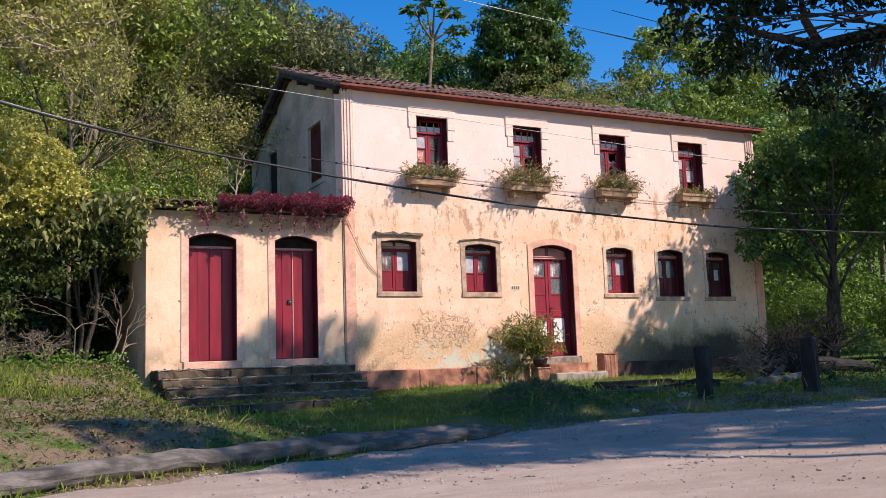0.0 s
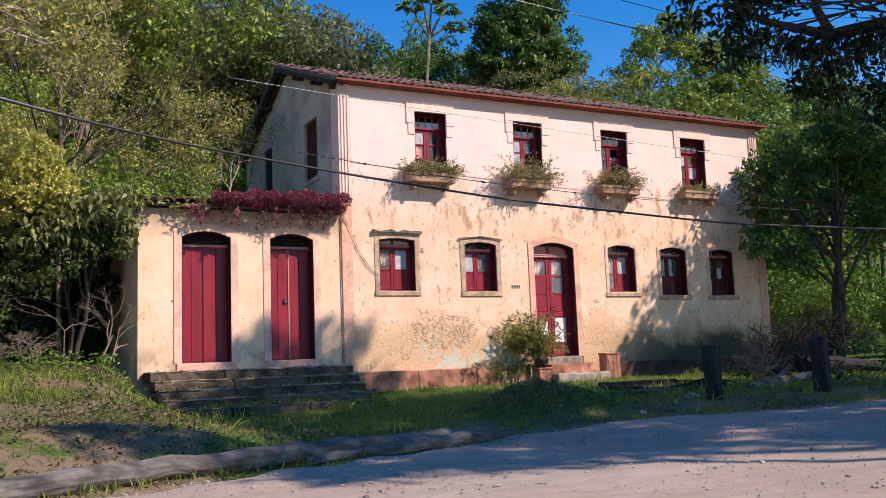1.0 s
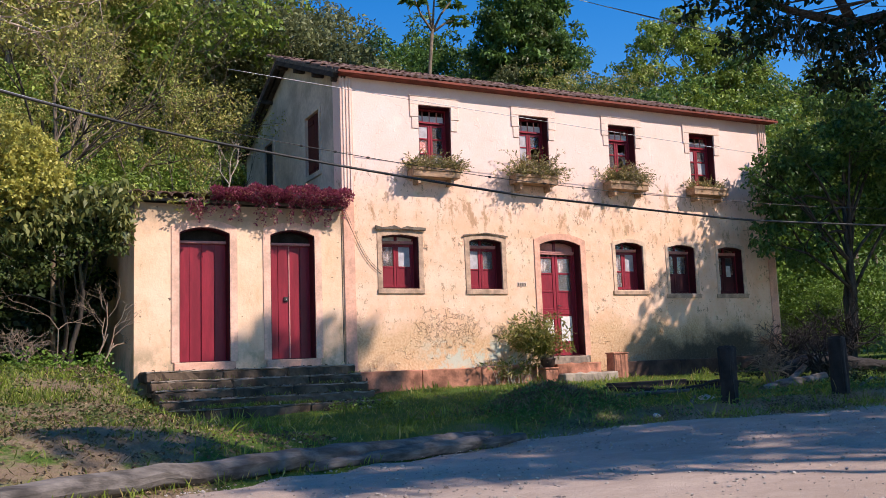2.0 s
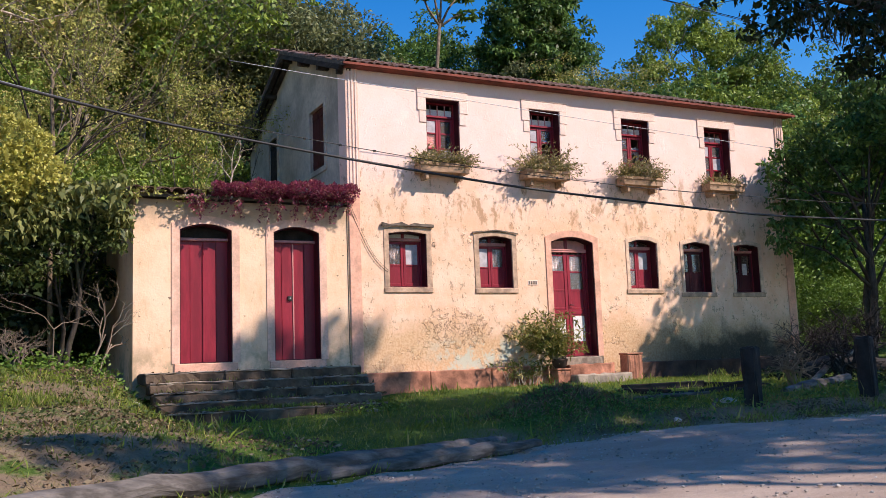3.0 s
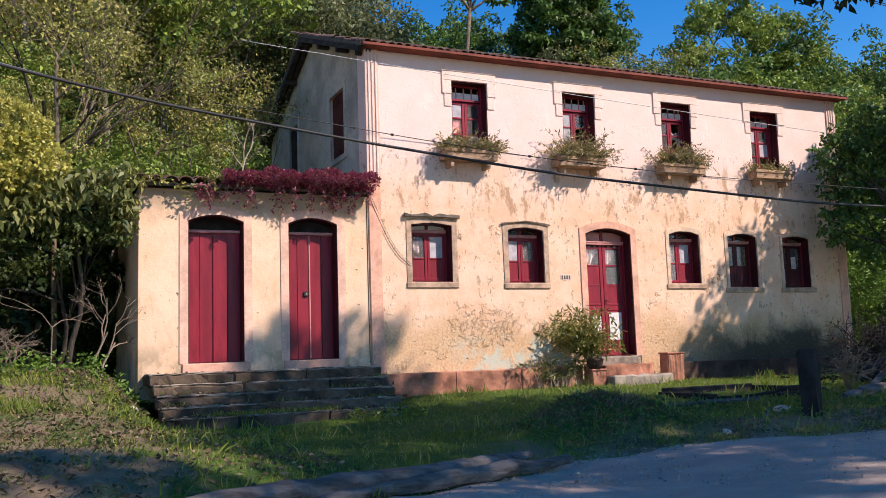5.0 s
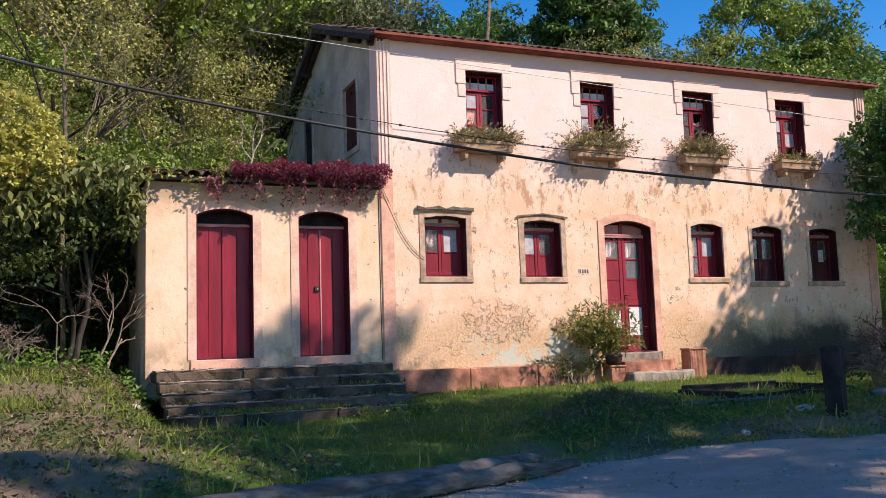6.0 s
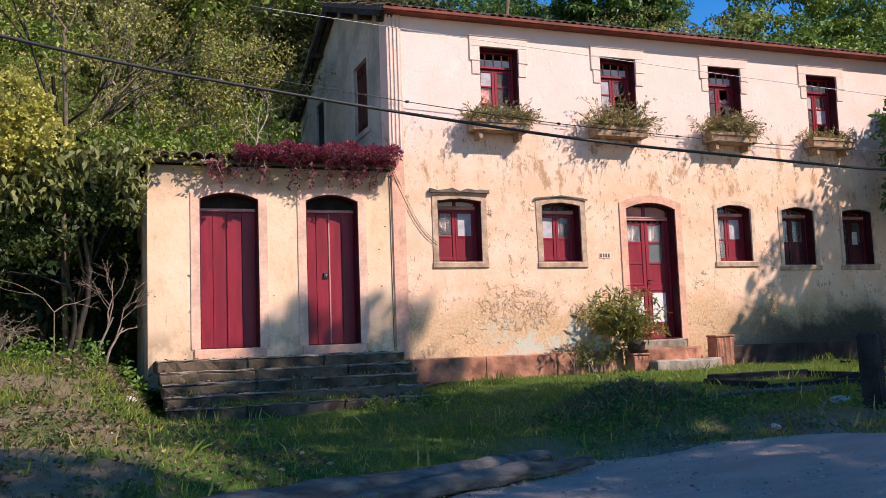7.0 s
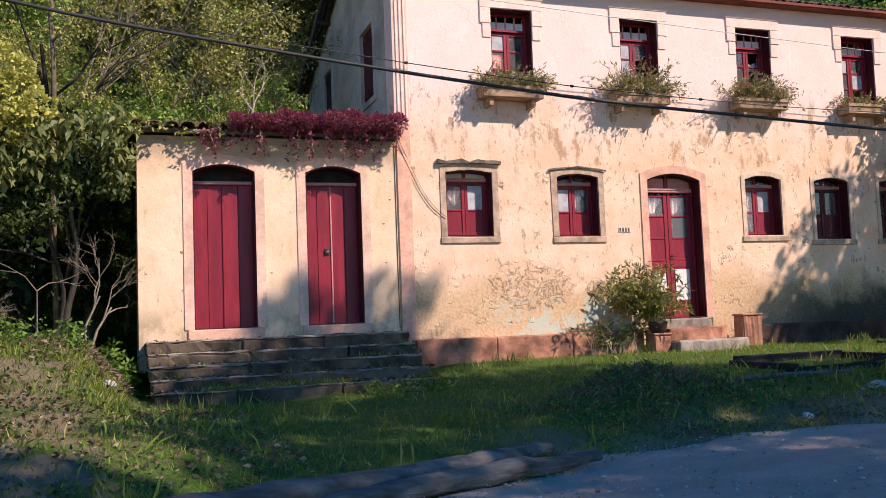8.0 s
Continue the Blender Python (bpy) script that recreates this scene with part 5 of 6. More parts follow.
# ---- growth beside the annex ----
def tufted_shrub():
    """A rounded shrub of many small leaf rosettes."""
    rng = np.random.default_rng(41)
    gz = float(ground_z(-7.6, 0.3))
    ob = base("yellow_shrub", (-7.6, 0.3, gz), "rounded shrub covered in yellow-green leaf tufts", "shrub", world=True)
    bm = bmesh.new()
    hubs = [(-7.9, -0.3, 3.45, 1.0, 0.8, 0.68), (-6.9, -0.4, 3.5, 0.85, 0.75, 0.62), (-6.4, -0.5, 3.1, 0.62, 0.55, 0.5), (-7.3, -0.7, 3.0, 0.9, 0.6, 0.55), (-8.7, -0.3, 3.2, 0.9, 0.8, 0.7)]
    tube(bm, [(-7.6, 0.3, gz - 0.2), (-7.5, 0.1, 1.4), (-7.4, -0.1, 2.9)], (0.12, 0.10, 0.06), 8)
    for c in hubs:
        tube(bm, [(-7.45, 0.0, 2.0), (-7.4 * 0.5 + c[0] * 0.5, c[1] * 0.5, 2.7), c[:3]], (0.05, 0.04, 0.02), 5)
    part("trunk", bm, M["bark"], ob)
    ps, ds = [], []
    for cx, cy, cz, rx, ry, rz in hubs:
        for _ in range(int(400 * (rx * ry * rz) ** (2 / 3))):
            v = rng.normal(size=3)
            v /= np.linalg.norm(v)
            c = np.array((cx, cy, cz)) + v * np.array((rx, ry, rz)) * rng.uniform(0.9, 1.06)
            w = rng.normal(size=(34, 3)) + v * 0.9
            w /= np.linalg.norm(w, axis=1)[:, None]
            ps.append(c + w * rng.uniform(0.01, 0.06, (34, 1)))
            ds.append(w)
    leaf_cloud("crown", np.concatenate(ps), np.concatenate(ds), 0.06, M["leaf_yellow"], ob, width=0.8, seed=41)


tufted_shrub()
blob_tree("big_leaf_plant", "rank shrub with long drooping olive-green leaves", (-5.7, 0.5), (-5.6, 0.0, 2.2), 0.06,
          [(-6.0, -0.4, 2.75, 0.65, 0.5, 0.4), (-5.3, -0.35, 2.9, 0.55, 0.45, 0.42), (-5.0, -0.25, 2.5, 0.35, 0.3, 0.35), (-6.5, -0.5, 2.35, 0.5, 0.45, 0.35)],
          M["leaf_rank"], M["darkbark"], 0.15, 1900, 42, width=0.42, hang=0.9, category="shrub")
blob_tree("tangled_creeper", "tangle of small-leaved creeper beside the annex", (-5.9, 0.9), (-5.8, 0.4, 1.8), 0.05,
          [(-5.3, -0.2, 2.15, 0.5, 0.35, 0.4), (-5.9, -0.2, 1.95, 0.5, 0.35, 0.45), (-6.6, -0.3, 1.7, 0.5, 0.4, 0.6), (-7.2, -0.4, 1.9, 0.6, 0.4, 0.7), (-4.95, 0.0, 2.4, 0.25, 0.3, 0.4), (-7.4, -0.5, 1.0, 0.5, 0.4, 0.6)],
          M["leaf_creeper"], M["darkbark"], 0.08, 4600, 43, width=0.6, hang=0.4, category="creeper")
# near-black leaves stand in for the deep shade of this hollow
blob_tree("shaded_thicket", "thicket beside the annex with deep shade put into its leaf colour", (-6.4, 2.6), (-6.3, 2.4, 2.4), 0.07,
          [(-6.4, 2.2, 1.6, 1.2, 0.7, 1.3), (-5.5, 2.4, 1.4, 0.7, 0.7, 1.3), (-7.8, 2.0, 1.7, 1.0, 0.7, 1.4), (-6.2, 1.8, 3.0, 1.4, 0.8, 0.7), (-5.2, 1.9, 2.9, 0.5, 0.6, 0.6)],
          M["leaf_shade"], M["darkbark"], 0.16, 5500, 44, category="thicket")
drop_proto(broad)


def bare_shrub(name, label, foot, height, spread, seed, stems, material, r=0.02, category="shrub", lean=(0.0, 0.0)):
    """Leafless forking twigs."""
    rng = np.random.default_rng(seed)
    gz = float(ground_z(foot[0], foot[1])) if len(foot) == 2 else foot[2]
    ob = base(name, (foot[0], foot[1], gz), label, category, world=True)
    for _ in range(stems):
        bm = bmesh.new()

        def grow(p, d, length, rad, depth):
            q = p + d * length * 0.5 + Vector(rng.normal(0, 0.04, 3)) * length
            e = q + (d + Vector(rng.normal(0, 0.18, 3))).normalized() * length * 0.5
            tube(bm, [p, q, e], (rad, rad * 0.8, rad * 0.55), 5)
            if depth:
                for _k in range(2 + (rng.random() < 0.4)):
                    dd = (d + Vector((rng.normal(0, spread), rng.normal(0, spread * 0.7), rng.normal(0.05, spread * 0.6)))).normalized()
                    grow(q.lerp(e, rng.uniform(0.2, 1)), dd, length * rng.uniform(0.55, 0.8), rad * 0.55, depth - 1)

        grow(Vector((foot[0] + rng.normal(0, 0.05), foot[1] + rng.normal(0, 0.05), gz - 0.05)), Vector((rng.normal(0, 0.25) + lean[0], rng.normal(0, 0.2) + lean[1], 1)).normalized(), height * 0.42, r, 4)
        part("stem", bm, material, ob)
    return ob


bare_shrub("bare_shrub", "leafless pale shrub in front of dark undergrowth", (-5.35, -0.75), 2.2, 0.5, 51, 2, M["greytwig"], 0.022)
bare_shrub("bare_shrub", "leafless twiggy shrub in front of dark undergrowth", (-5.95, -0.7), 1.9, 0.65, 52, 1, M["greytwig"], 0.016)
bare_shrub("brush_heap", "heap of dry brown brushwood on the bank", (-6.6, -1.8), 0.9, 1.1, 53, 6, M["greytwig"], 0.016, "brushwood")
bare_shrub("brush_heap", "heap of dry brown brushwood on the bank", (-7.2, -2.0), 0.9, 1.1, 54, 6, M["greytwig"], 0.016, "brushwood")
bare_shrub("roof_sapling", "bare forked sapling rooted on the annex roof edge", (-3.15, -0.22, 3.0), 1.5, 0.5, 57, 1, M["twig"], 0.018, "sapling")
bare_shrub("bare_tree", "leaning half-bare tree with dark forking limbs", (-6.4, 4.2), 9.2, 0.42, 58, 1, M["darkbark"], 0.10, "tree", (0.72, 0.0))
bare_shrub("bare_tree", "half-bare tree with twisting limbs in the wood", (-7.0, 2.6), 9.0, 0.45, 59, 1, M["limb"], 0.055, "tree")
bare_shrub("bare_tree", "half-bare thin tree in the wood", (-2.4, 7.0), 9.0, 0.4, 60, 2, M["bark"], 0.045, "tree")
bare_shrub("bare_tree", "half-bare thin tree in the wood", (-5.6, 6.0), 11.0, 0.38, 61, 2, M["limb"], 0.045, "tree")


def limb_tree(name, label, lines, leaf, size, count, spread, seed, wood):
    """A slender tree given by its limbs, with leaves gathered along the outer ones."""
    rng = np.random.default_rng(seed)
    ob = base(name, lines[0][0], label, "tree", world=True)
    ps, ds = [], []
    bm = bmesh.new()
    for k, line in enumerate(lines):
        pts = [Vector(line[0])]
        for a, b in zip(line, line[1:]):
            for t in (0.33, 0.67, 1.0):
                pts.append(Vector(a).lerp(Vector(b), t) + Vector(rng.normal(0, 0.02, 3)))
        r = 0.05 if k == 0 else 0.022
        tube(bm, pts, np.linspace(r, r * 0.35, len(pts)), 7)
        for p in pts[2:] if k else pts[-3:]:
            for _ in range(3):
                e = p + Vector(rng.normal(0, spread, 3))
                tube(bm, [p, p.lerp(e, 0.5) + Vector(rng.normal(0, 0.03, 3)), e], (0.010, 0.008, 0.004), 4)
                for _k in range(count):
                    ps.append(np.array(p.lerp(e, rng.uniform(0.4, 1.1))) + rng.normal(0, spread * 0.35, 3))
                    ds.append(rng.normal(0, 0.8, 3) + np.array((0, 0, -0.3)))
    part("trunk", bm, wood, ob, smooth=True)
    leaf_cloud("crown", ps, ds, size, leaf, ob, width=0.5, seed=seed)
    return ob


limb_tree("overhanging_tree", "half-bare tree with pale curving limbs and yellowing leaves",
          [[(-9.6, -2.2, 0.0), (-9.2, -2.3, 2.6), (-8.4, -2.4, 4.6), (-7.76, -2.5, 5.38)],
           [(-7.76, -2.5, 5.38), (-7.3, -2.5, 5.5), (-6.79, -2.5, 5.53), (-6.22, -2.5, 5.48), (-5.97, -2.5, 5.49), (-5.55, -2.5, 5.64)],
           [(-8.3, -2.4, 4.7), (-7.09, -2.5, 5.11), (-6.62, -2.5, 5.27), (-6.31, -2.5, 5.47), (-6.12, -2.5, 5.8), (-6.1, -2.5, 6.2)],
           [(-7.0, -2.5, 5.14), (-6.58, -2.5, 5.0), (-6.17, -2.5, 5.05), (-5.89, -2.5, 5.2)],
           [(-7.76, -2.5, 5.38), (-7.2, -2.5, 5.8), (-6.49, -2.4, 6.1), (-5.7, -2.4, 6.1)]],
          M["leaf_olive"], 0.085, 14, 0.22, 64, M["twig"])
limb_tree("slender_tree", "slender pale-stemmed tree in front of the wood",
          [[(-5.9, 1.6, 0.0), (-5.92, 1.5, 3.58), (-5.94, 1.5, 5.19), (-5.95, 1.5, 5.52), (-6.33, 1.5, 6.28)],
           [(-5.95, 1.5, 5.4), (-5.7, 1.6, 6.0), (-5.3, 1.6, 6.5), (-4.9, 1.7, 6.7)],
           [(-6.1, 1.5, 5.9), (-6.6, 1.5, 6.4), (-7.1, 1.5, 6.6)],
           [(-5.94, 1.5, 4.7), (-5.5, 1.4, 5.2), (-5.2, 1.4, 5.3)]],
          M["leaf_olive"], 0.075, 30, 0.32, 65, M["limb"])
limb_tree("slender_tree", "dark-forked airy tree behind the annex roof",
          [[(-4.9, 4.2, 0.0), (-4.6, 4.2, 3.4), (-3.9, 4.2, 4.5), (-3.3, 4.2, 5.2), (-3.2, 4.2, 6.2)],
           [(-4.2, 4.2, 4.0), (-4.5, 4.2, 4.9), (-4.8, 4.2, 5.9), (-4.7, 4.2, 6.8)],
           [(-3.6, 4.2, 4.8), (-2.8, 4.1, 5.3), (-2.0, 4.0, 5.6), (-1.5, 4.0, 5.6)],
           [(-3.3, 4.2, 5.2), (-2.7, 4.2, 6.0), (-2.0, 4.2, 6.4)],
           [(-3.9, 4.2, 4.5), (-3.0, 4.0, 4.7), (-2.2, 3.9, 4.6)]],
          M["leaf_olive"], 0.066, 95, 0.42, 66, M["limb"])


# ---- window boxes ----
def window_box(x, seed, long, bare):
    ob = base("window_box", (x, -0.17, 3.66), ("timber window box of dry straggling plants" if not bare else "timber window box with a few low dry plants"), "window box", "window boxes under the upstairs windows", world=True)
    w, y0, y1, z0, z1 = 0.55, -0.33, -0.012, 3.67, 3.86
    part("front_board", boxes((x - w, x + w, y0, y0 + 0.03, z0, z1), bevel=0.006), M["box"], ob)
    part("back_board", boxes((x - w, x + w, y1 - 0.025, y1, z0, z1), bevel=0.006), M["box"], ob)
    for a in (x - w + 0.001, x + w - 0.031):
        part("end_board", boxes((a, a + 0.03, y0 + 0.031, y1 - 0.026, z0, z1), bevel=0.006), M["box"], ob)
    part("base_board", boxes((x - w + 0.032, x + w - 0.032, y0 + 0.031, y1 - 0.026, z0, z0 + 0.03)), M["box"], ob)
    part("rim", boxes((x - w - 0.02, x + w + 0.02, y0 - 0.02, y0 - 0.001, z1 - 0.06, z1 + 0.005), bevel=0.006), M["box"], ob)
    part("soil", boxes((x - w + 0.033, x + w - 0.033, y0 + 0.032, y1 - 0.027, z0 + 0.031, z1 - 0.03)), M["dirt"], ob)
    for a in (x - w * 0.7, x + w * 0.7):
        part("bracket", prism(bmesh.new(), [(a - 0.03, z0 - 0.14), (a + 0.03, z0 - 0.14), (a + 0.035, z0 - 0.001), (a - 0.035, z0 - 0.001)], y0 + 0.06, y1), M["box"], ob)
    rng = np.random.default_rng(seed)
    ps, ds = [], []
    bm = bmesh.new()
    for _ in range(70 if bare else 210):
        p = np.array((x + rng.uniform(-w + 0.04, w - 0.04), rng.uniform(y0 + 0.05, y1 - 0.05), z1 - 0.03))
        d = np.array((rng.normal(0, 0.55), rng.normal(-0.1, 0.3), rng.uniform(0.5, 1.5)))
        length = long * rng.uniform(0.4, 1.2)
        n = int(7 + 4 * rng.random())
        q = p.copy()
        pts = [p.copy()]
        for k in range(n):
            d = d + np.array((rng.normal(0, 0.12), rng.normal(-0.02, 0.08), -0.13))
            q = q + d / np.linalg.norm(d) * length / n
            q[1] = min(q[1], -0.03)
            pts.append(q.copy())
            for _k in range(2):
                ps.append(q + rng.normal(0, 0.02, 3))
                ds.append(d / np.linalg.norm(d) + rng.normal(0, 0.6, 3))
        tube(bm, pts[::2], [0.004] * len(pts[::2]), 3)
    part("stem_tuft", bm, M["twig"], ob)
    leaf_cloud("foliage", ps, ds, 0.07, M["leaf_box"], ob, width=0.3, seed=seed)


M["box"] = plain("weathered_box_timber", (0.40, 0.26, 0.16), 0.92, 0.35, 5.0, stretch=(0.5, 3, 3), strength=0.5)
for k, (x, long, bare) in enumerate(((1.30, 0.42, False), (3.78, 0.62, False), (6.34, 0.52, False), (8.86, 0.26, True))):
    window_box(x, 60 + k, long, bare)


# ---- creeper on the annex eave ----
def purple_creeper():
    rng = np.random.default_rng(70)
    ob = base("purple_creeper", (-2.0, -0.1, 2.98), "mass of purple-red creeper spilling over the annex eave", "creeper", world=True)
    n = 8500
    x = rng.uniform(-3.35, -0.62, n)
    thick = np.interp(x, (-3.4, -3.0, -2.0, -1.0, -0.6), (0.08, 0.15, 0.20, 0.22, 0.14)) * (1 + 0.25 * np.sin(x * 7) + 0.2 * np.sin(x * 17 + 1))
    a = rng.uniform(0, 2 * np.pi, n)
    r = np.sqrt(rng.uniform(0.25, 1, n))
    y = -0.20 + 0.30 * r * np.cos(a)
    z = np.interp(x, (-3.4, -0.6), (3.10, 3.13)) + thick * (0.74 * r * np.sin(a) + 0.14)
    p = np.stack([x, y, z], 1)
    d = np.stack([rng.normal(0, 0.6, n), np.cos(a) - 0.5 + rng.normal(0, 0.4, n), np.sin(a) + rng.normal(0, 0.5, n)], 1)
    leaf_cloud("foliage", p, d, 0.052, M["leaf_purple"], ob, width=0.6, seed=70)
    ps, ds = [], []
    bm = bmesh.new()
    for _ in range(38):
        q = np.array((rng.uniform(-3.9, -0.75), -0.30 + rng.normal(0, 0.05), 2.98))
        drop = rng.uniform(0.1, 0.42)
        pts = [q.copy()]
        for k in range(6):
            q = q + np.array((rng.normal(0, 0.03), rng.normal(0.02, 0.02), -drop / 6))
            pts.append(q.copy())
            for _k in range(4):
                ps.append(q + rng.normal(0, 0.02, 3))
                ds.append(np.array((rng.normal(), rng.normal(), -0.6)))
        tube(bm, pts, [0.005] * 7, 3)
    tagged(part("runner_mass", bm, M["twig"], ob), kind="stuff")
    leaf_cloud("hanging_foliage", ps, ds, 0.055, M["leaf_purple"], ob, width=0.55, seed=71)


purple_creeper()


def dry_creeper():
    """Leafy trailing growth along the tile edge, left of the purple mass."""
    rng = np.random.default_rng(75)
    ob = base("trailing_creeper", (-4.2, -0.1, 3.0), "straggling olive creeper trailing along the roof tiles", "creeper", world=True)
    bm = bmesh.new()
    ps, ds = [], []
    for _ in range(9):
        q = np.array((rng.uniform(-4.9, -3.3), -0.18, 3.08))
        pts = [q.copy()]
        for k in range(7):
            q = q + np.array((rng.normal(0, 0.09), rng.normal(-0.01, 0.02), rng.normal(-0.02, 0.05)))
            pts.append(q.copy())
            for _k in range(4):
                ps.append(q + rng.normal(0, 0.025, 3))
                ds.append(rng.normal(0, 1, 3))
        tube(bm, pts, [0.006] * 8, 3)
    tagged(part("runner_mass", bm, M["twig"], ob), kind="stuff")
    leaf_cloud("foliage", ps, ds, 0.075, M["leaf_olive"], ob, width=0.5, seed=75)


dry_creeper()


# ---- shrub by the front door ----
def door_shrub():
    rng = np.random.default_rng(80)
    ob = base("door_shrub", (3.72, -0.48, -0.2), "straggling green and yellow shrub beside the front door", "shrub", world=True)
    bm = bmesh.new()
    ps, ds = [], []
    for _ in range(80):
        q = np.array((3.68 + rng.normal(0, 0.07), -0.48 + rng.normal(0, 0.04), -0.20))
        d = np.array((rng.normal(-0.20, 0.24), rng.normal(-0.05, 0.18), 1.0))
        length = rng.uniform(0.45, 1.55)
        pts = [q.copy()]
        for k in range(9):
            d = d + np.array((rng.normal(-0.015, 0.09), rng.normal(0, 0.06), -0.13))
            q = q + d / np.linalg.norm(d) * length / 9
            q[1] = min(q[1], -0.06)
            pts.append(q.copy())
            if k > 0:
                for _k in range(8):
                    ps.append(q + rng.normal(0, 0.035, 3))
                    ds.append(d / np.linalg.norm(d) * 0.5 + rng.normal(0, 0.7, 3))
        tube(bm, pts[::2], np.linspace(0.010, 0.003, 5), 4)
    for _ in range(26):
        q = np.array((2.75 + rng.uniform(-0.35, 0.7), -0.40 + rng.normal(0, 0.03), -0.66))
        d = np.array((rng.normal(0.1, 0.3), rng.normal(0, 0.15), 1.0))
        length = rng.uniform(0.25, 0.75)
        pts = [q.copy()]
        for k in range(9):
            d = d + np.array((rng.normal(0, 0.09), rng.normal(0, 0.05), -0.12))
            q = q + d / np.linalg.norm(d) * length / 9
            q[1] = min(q[1], -0.345)
            pts.append(q.copy())
            if k > 2:
                for _k in range(3):
                    ps.append(q + rng.normal(0, 0.03, 3))
                    ds.append(d / np.linalg.norm(d) * 0.5 + rng.normal(0, 0.7, 3))
        tube(bm, pts[::2], np.linspace(0.008, 0.003, 5), 4)
    part("stem_tuft", bm, M["twig"], ob)
    leaf_cloud("foliage", ps, ds, 0.11, M["leaf_shrub"], ob, width=0.24, seed=80)


M["leaf_shrub"] = leaf_material("door_shrub_leaf", (0.11, 0.13, 0.025), (0.40, 0.38, 0.09), (0.55, 0.42, 0.17))
door_shrub()
pot = base("plant_pot", (3.715, -0.48, -0.36), "round reddish earthen pot on the low pier", "pot", world=True)
bm = bmesh.new()
tube(bm, [(3.715, -0.48, -0.36), (3.715, -0.48, -0.30), (3.715, -0.48, -0.20), (3.715, -0.48, -0.17)], (0.10, 0.145, 0.165, 0.18), 16)
part("body", bm, M["darkplinth"], pot, smooth=True)
part("soil", tube(bmesh.new(), [(3.715, -0.48, -0.171), (3.715, -0.48, -0.160)], (0.155, 0.15), 16), M["dirt"], pot)


# ---- cables ----
def cable(name, label, pts, r, material, sag=0.0, n=40, beads=()):
    """A wire strung through points, with a smooth run between them."""
    ob = base(name, pts[0], label, "cable", world=True)
    xs = np.array([p[0] for p in pts], float)
    t = np.linspace(0, 1, n)
    gx = xs[0] + (xs[-1] - xs[0]) * t
    ys, zs = (np.interp(gx, xs, [p[k] for p in pts]) for k in (1, 2))
    for _ in range(6):
        zs[1:-1] = (zs[:-2] + zs[1:-1] * 2 + zs[2:]) / 4
    zs = zs - sag * 4 * t * (1 - t)
    bm = bmesh.new()
    tube(bm, list(zip(gx, ys, zs)), [r] * n, 6)
    part("run", bm, material, ob, smooth=True)
    for u in beads:
        k = int(u * (n - 1))
        part("clip", tube(bmesh.new(), [(gx[k] - 0.02, ys[k], zs[k]), (gx[k] + 0.02, ys[k], zs[k])], (r * 3, r * 3), 6), M["black"], ob)
    return ob


cable("power_cable", "thick black twisted cable strung before the house", [(-16, -5.5, 5.4), (-11, -5.5, 4.15), (-7.0, -5.5, 3.16), (-5.2, -5.5, 2.83), (-2.6, -5.5, 2.53), (0, -5.5, 2.29), (4.5, -5.5, 2.08), (9, -5.5, 2.12), (13.6, -5.5, 2.4)], 0.017, M["black"], 0, 90)
cable("power_cable", "thin black cable running beside the thick one", [(-16, -5.42, 5.5), (-11, -5.42, 4.2), (-7.0, -5.42, 3.20), (-5.2, -5.42, 2.86), (-2.6, -5.42, 2.545), (0, -5.42, 2.30), (4.5, -5.42, 2.09), (9, -5.42, 2.13), (13.6, -5.42, 2.41)], 0.008, M["steel"], 0, 90)
cable("service_wire", "thin grey wire strung across the upper storey", [(-3.2, -0.9, 5.3), (10.6, -0.9, 4.63)], 0.006, M["steel"], 0.04)
cable("service_wire", "thin old wire with small clips", [(-4.1, -3.5, 3.45), (-1.36, -3.5, 3.17), (0.72, -3.5, 3.0), (3.8, -3.5, 2.87), (8.7, -3.5, 2.83), (12.6, -3.5, 2.95)], 0.006, M["black"], 0.0, 60, (0.1, 0.13, 0.16, 0.3, 0.36, 0.42, 0.5))
cable("drop_wire", "loose wire drooping down to a window", [(-0.80, -0.06, 3.15), (-0.55, -0.025, 2.62), (-0.32, -0.022, 2.10), (-0.1, -0.022, 1.80), (0.10, -0.022, 1.66)], 0.005, M["black"], 0.0, 24)
cable("drop_wire", "loose wire drooping down to a window", [(-0.74, -0.06, 3.12), (-0.49, -0.02, 2.60), (-0.27, -0.018, 2.11), (-0.06, -0.018, 1.83), (0.12, -0.018, 1.69)], 0.003, M["black"], 0.0, 24)


cable("overhead_wire", "thin pale overhead wire against the sky", [(-9, -7.7, 5.02), (-1.84, -7.7, 4.56), (-0.37, -7.7, 4.46), (6, -7.7, 4.08)], 0.005, M["steel"], 0.0, 30)
cable("overhead_wire", "thin dark overhead wire against the sky", [(0.6, -7.7, 4.78), (1.44, -7.7, 4.72), (8, -7.7, 4.3)], 0.005, M["black"], 0.0, 16)
cable("overhead_wire", "thin dark overhead wire against the sky", [(0.2, -7.7, 4.43), (1.10, -7.7, 4.39), (8, -7.7, 4.0)], 0.005, M["black"], 0.0, 16)


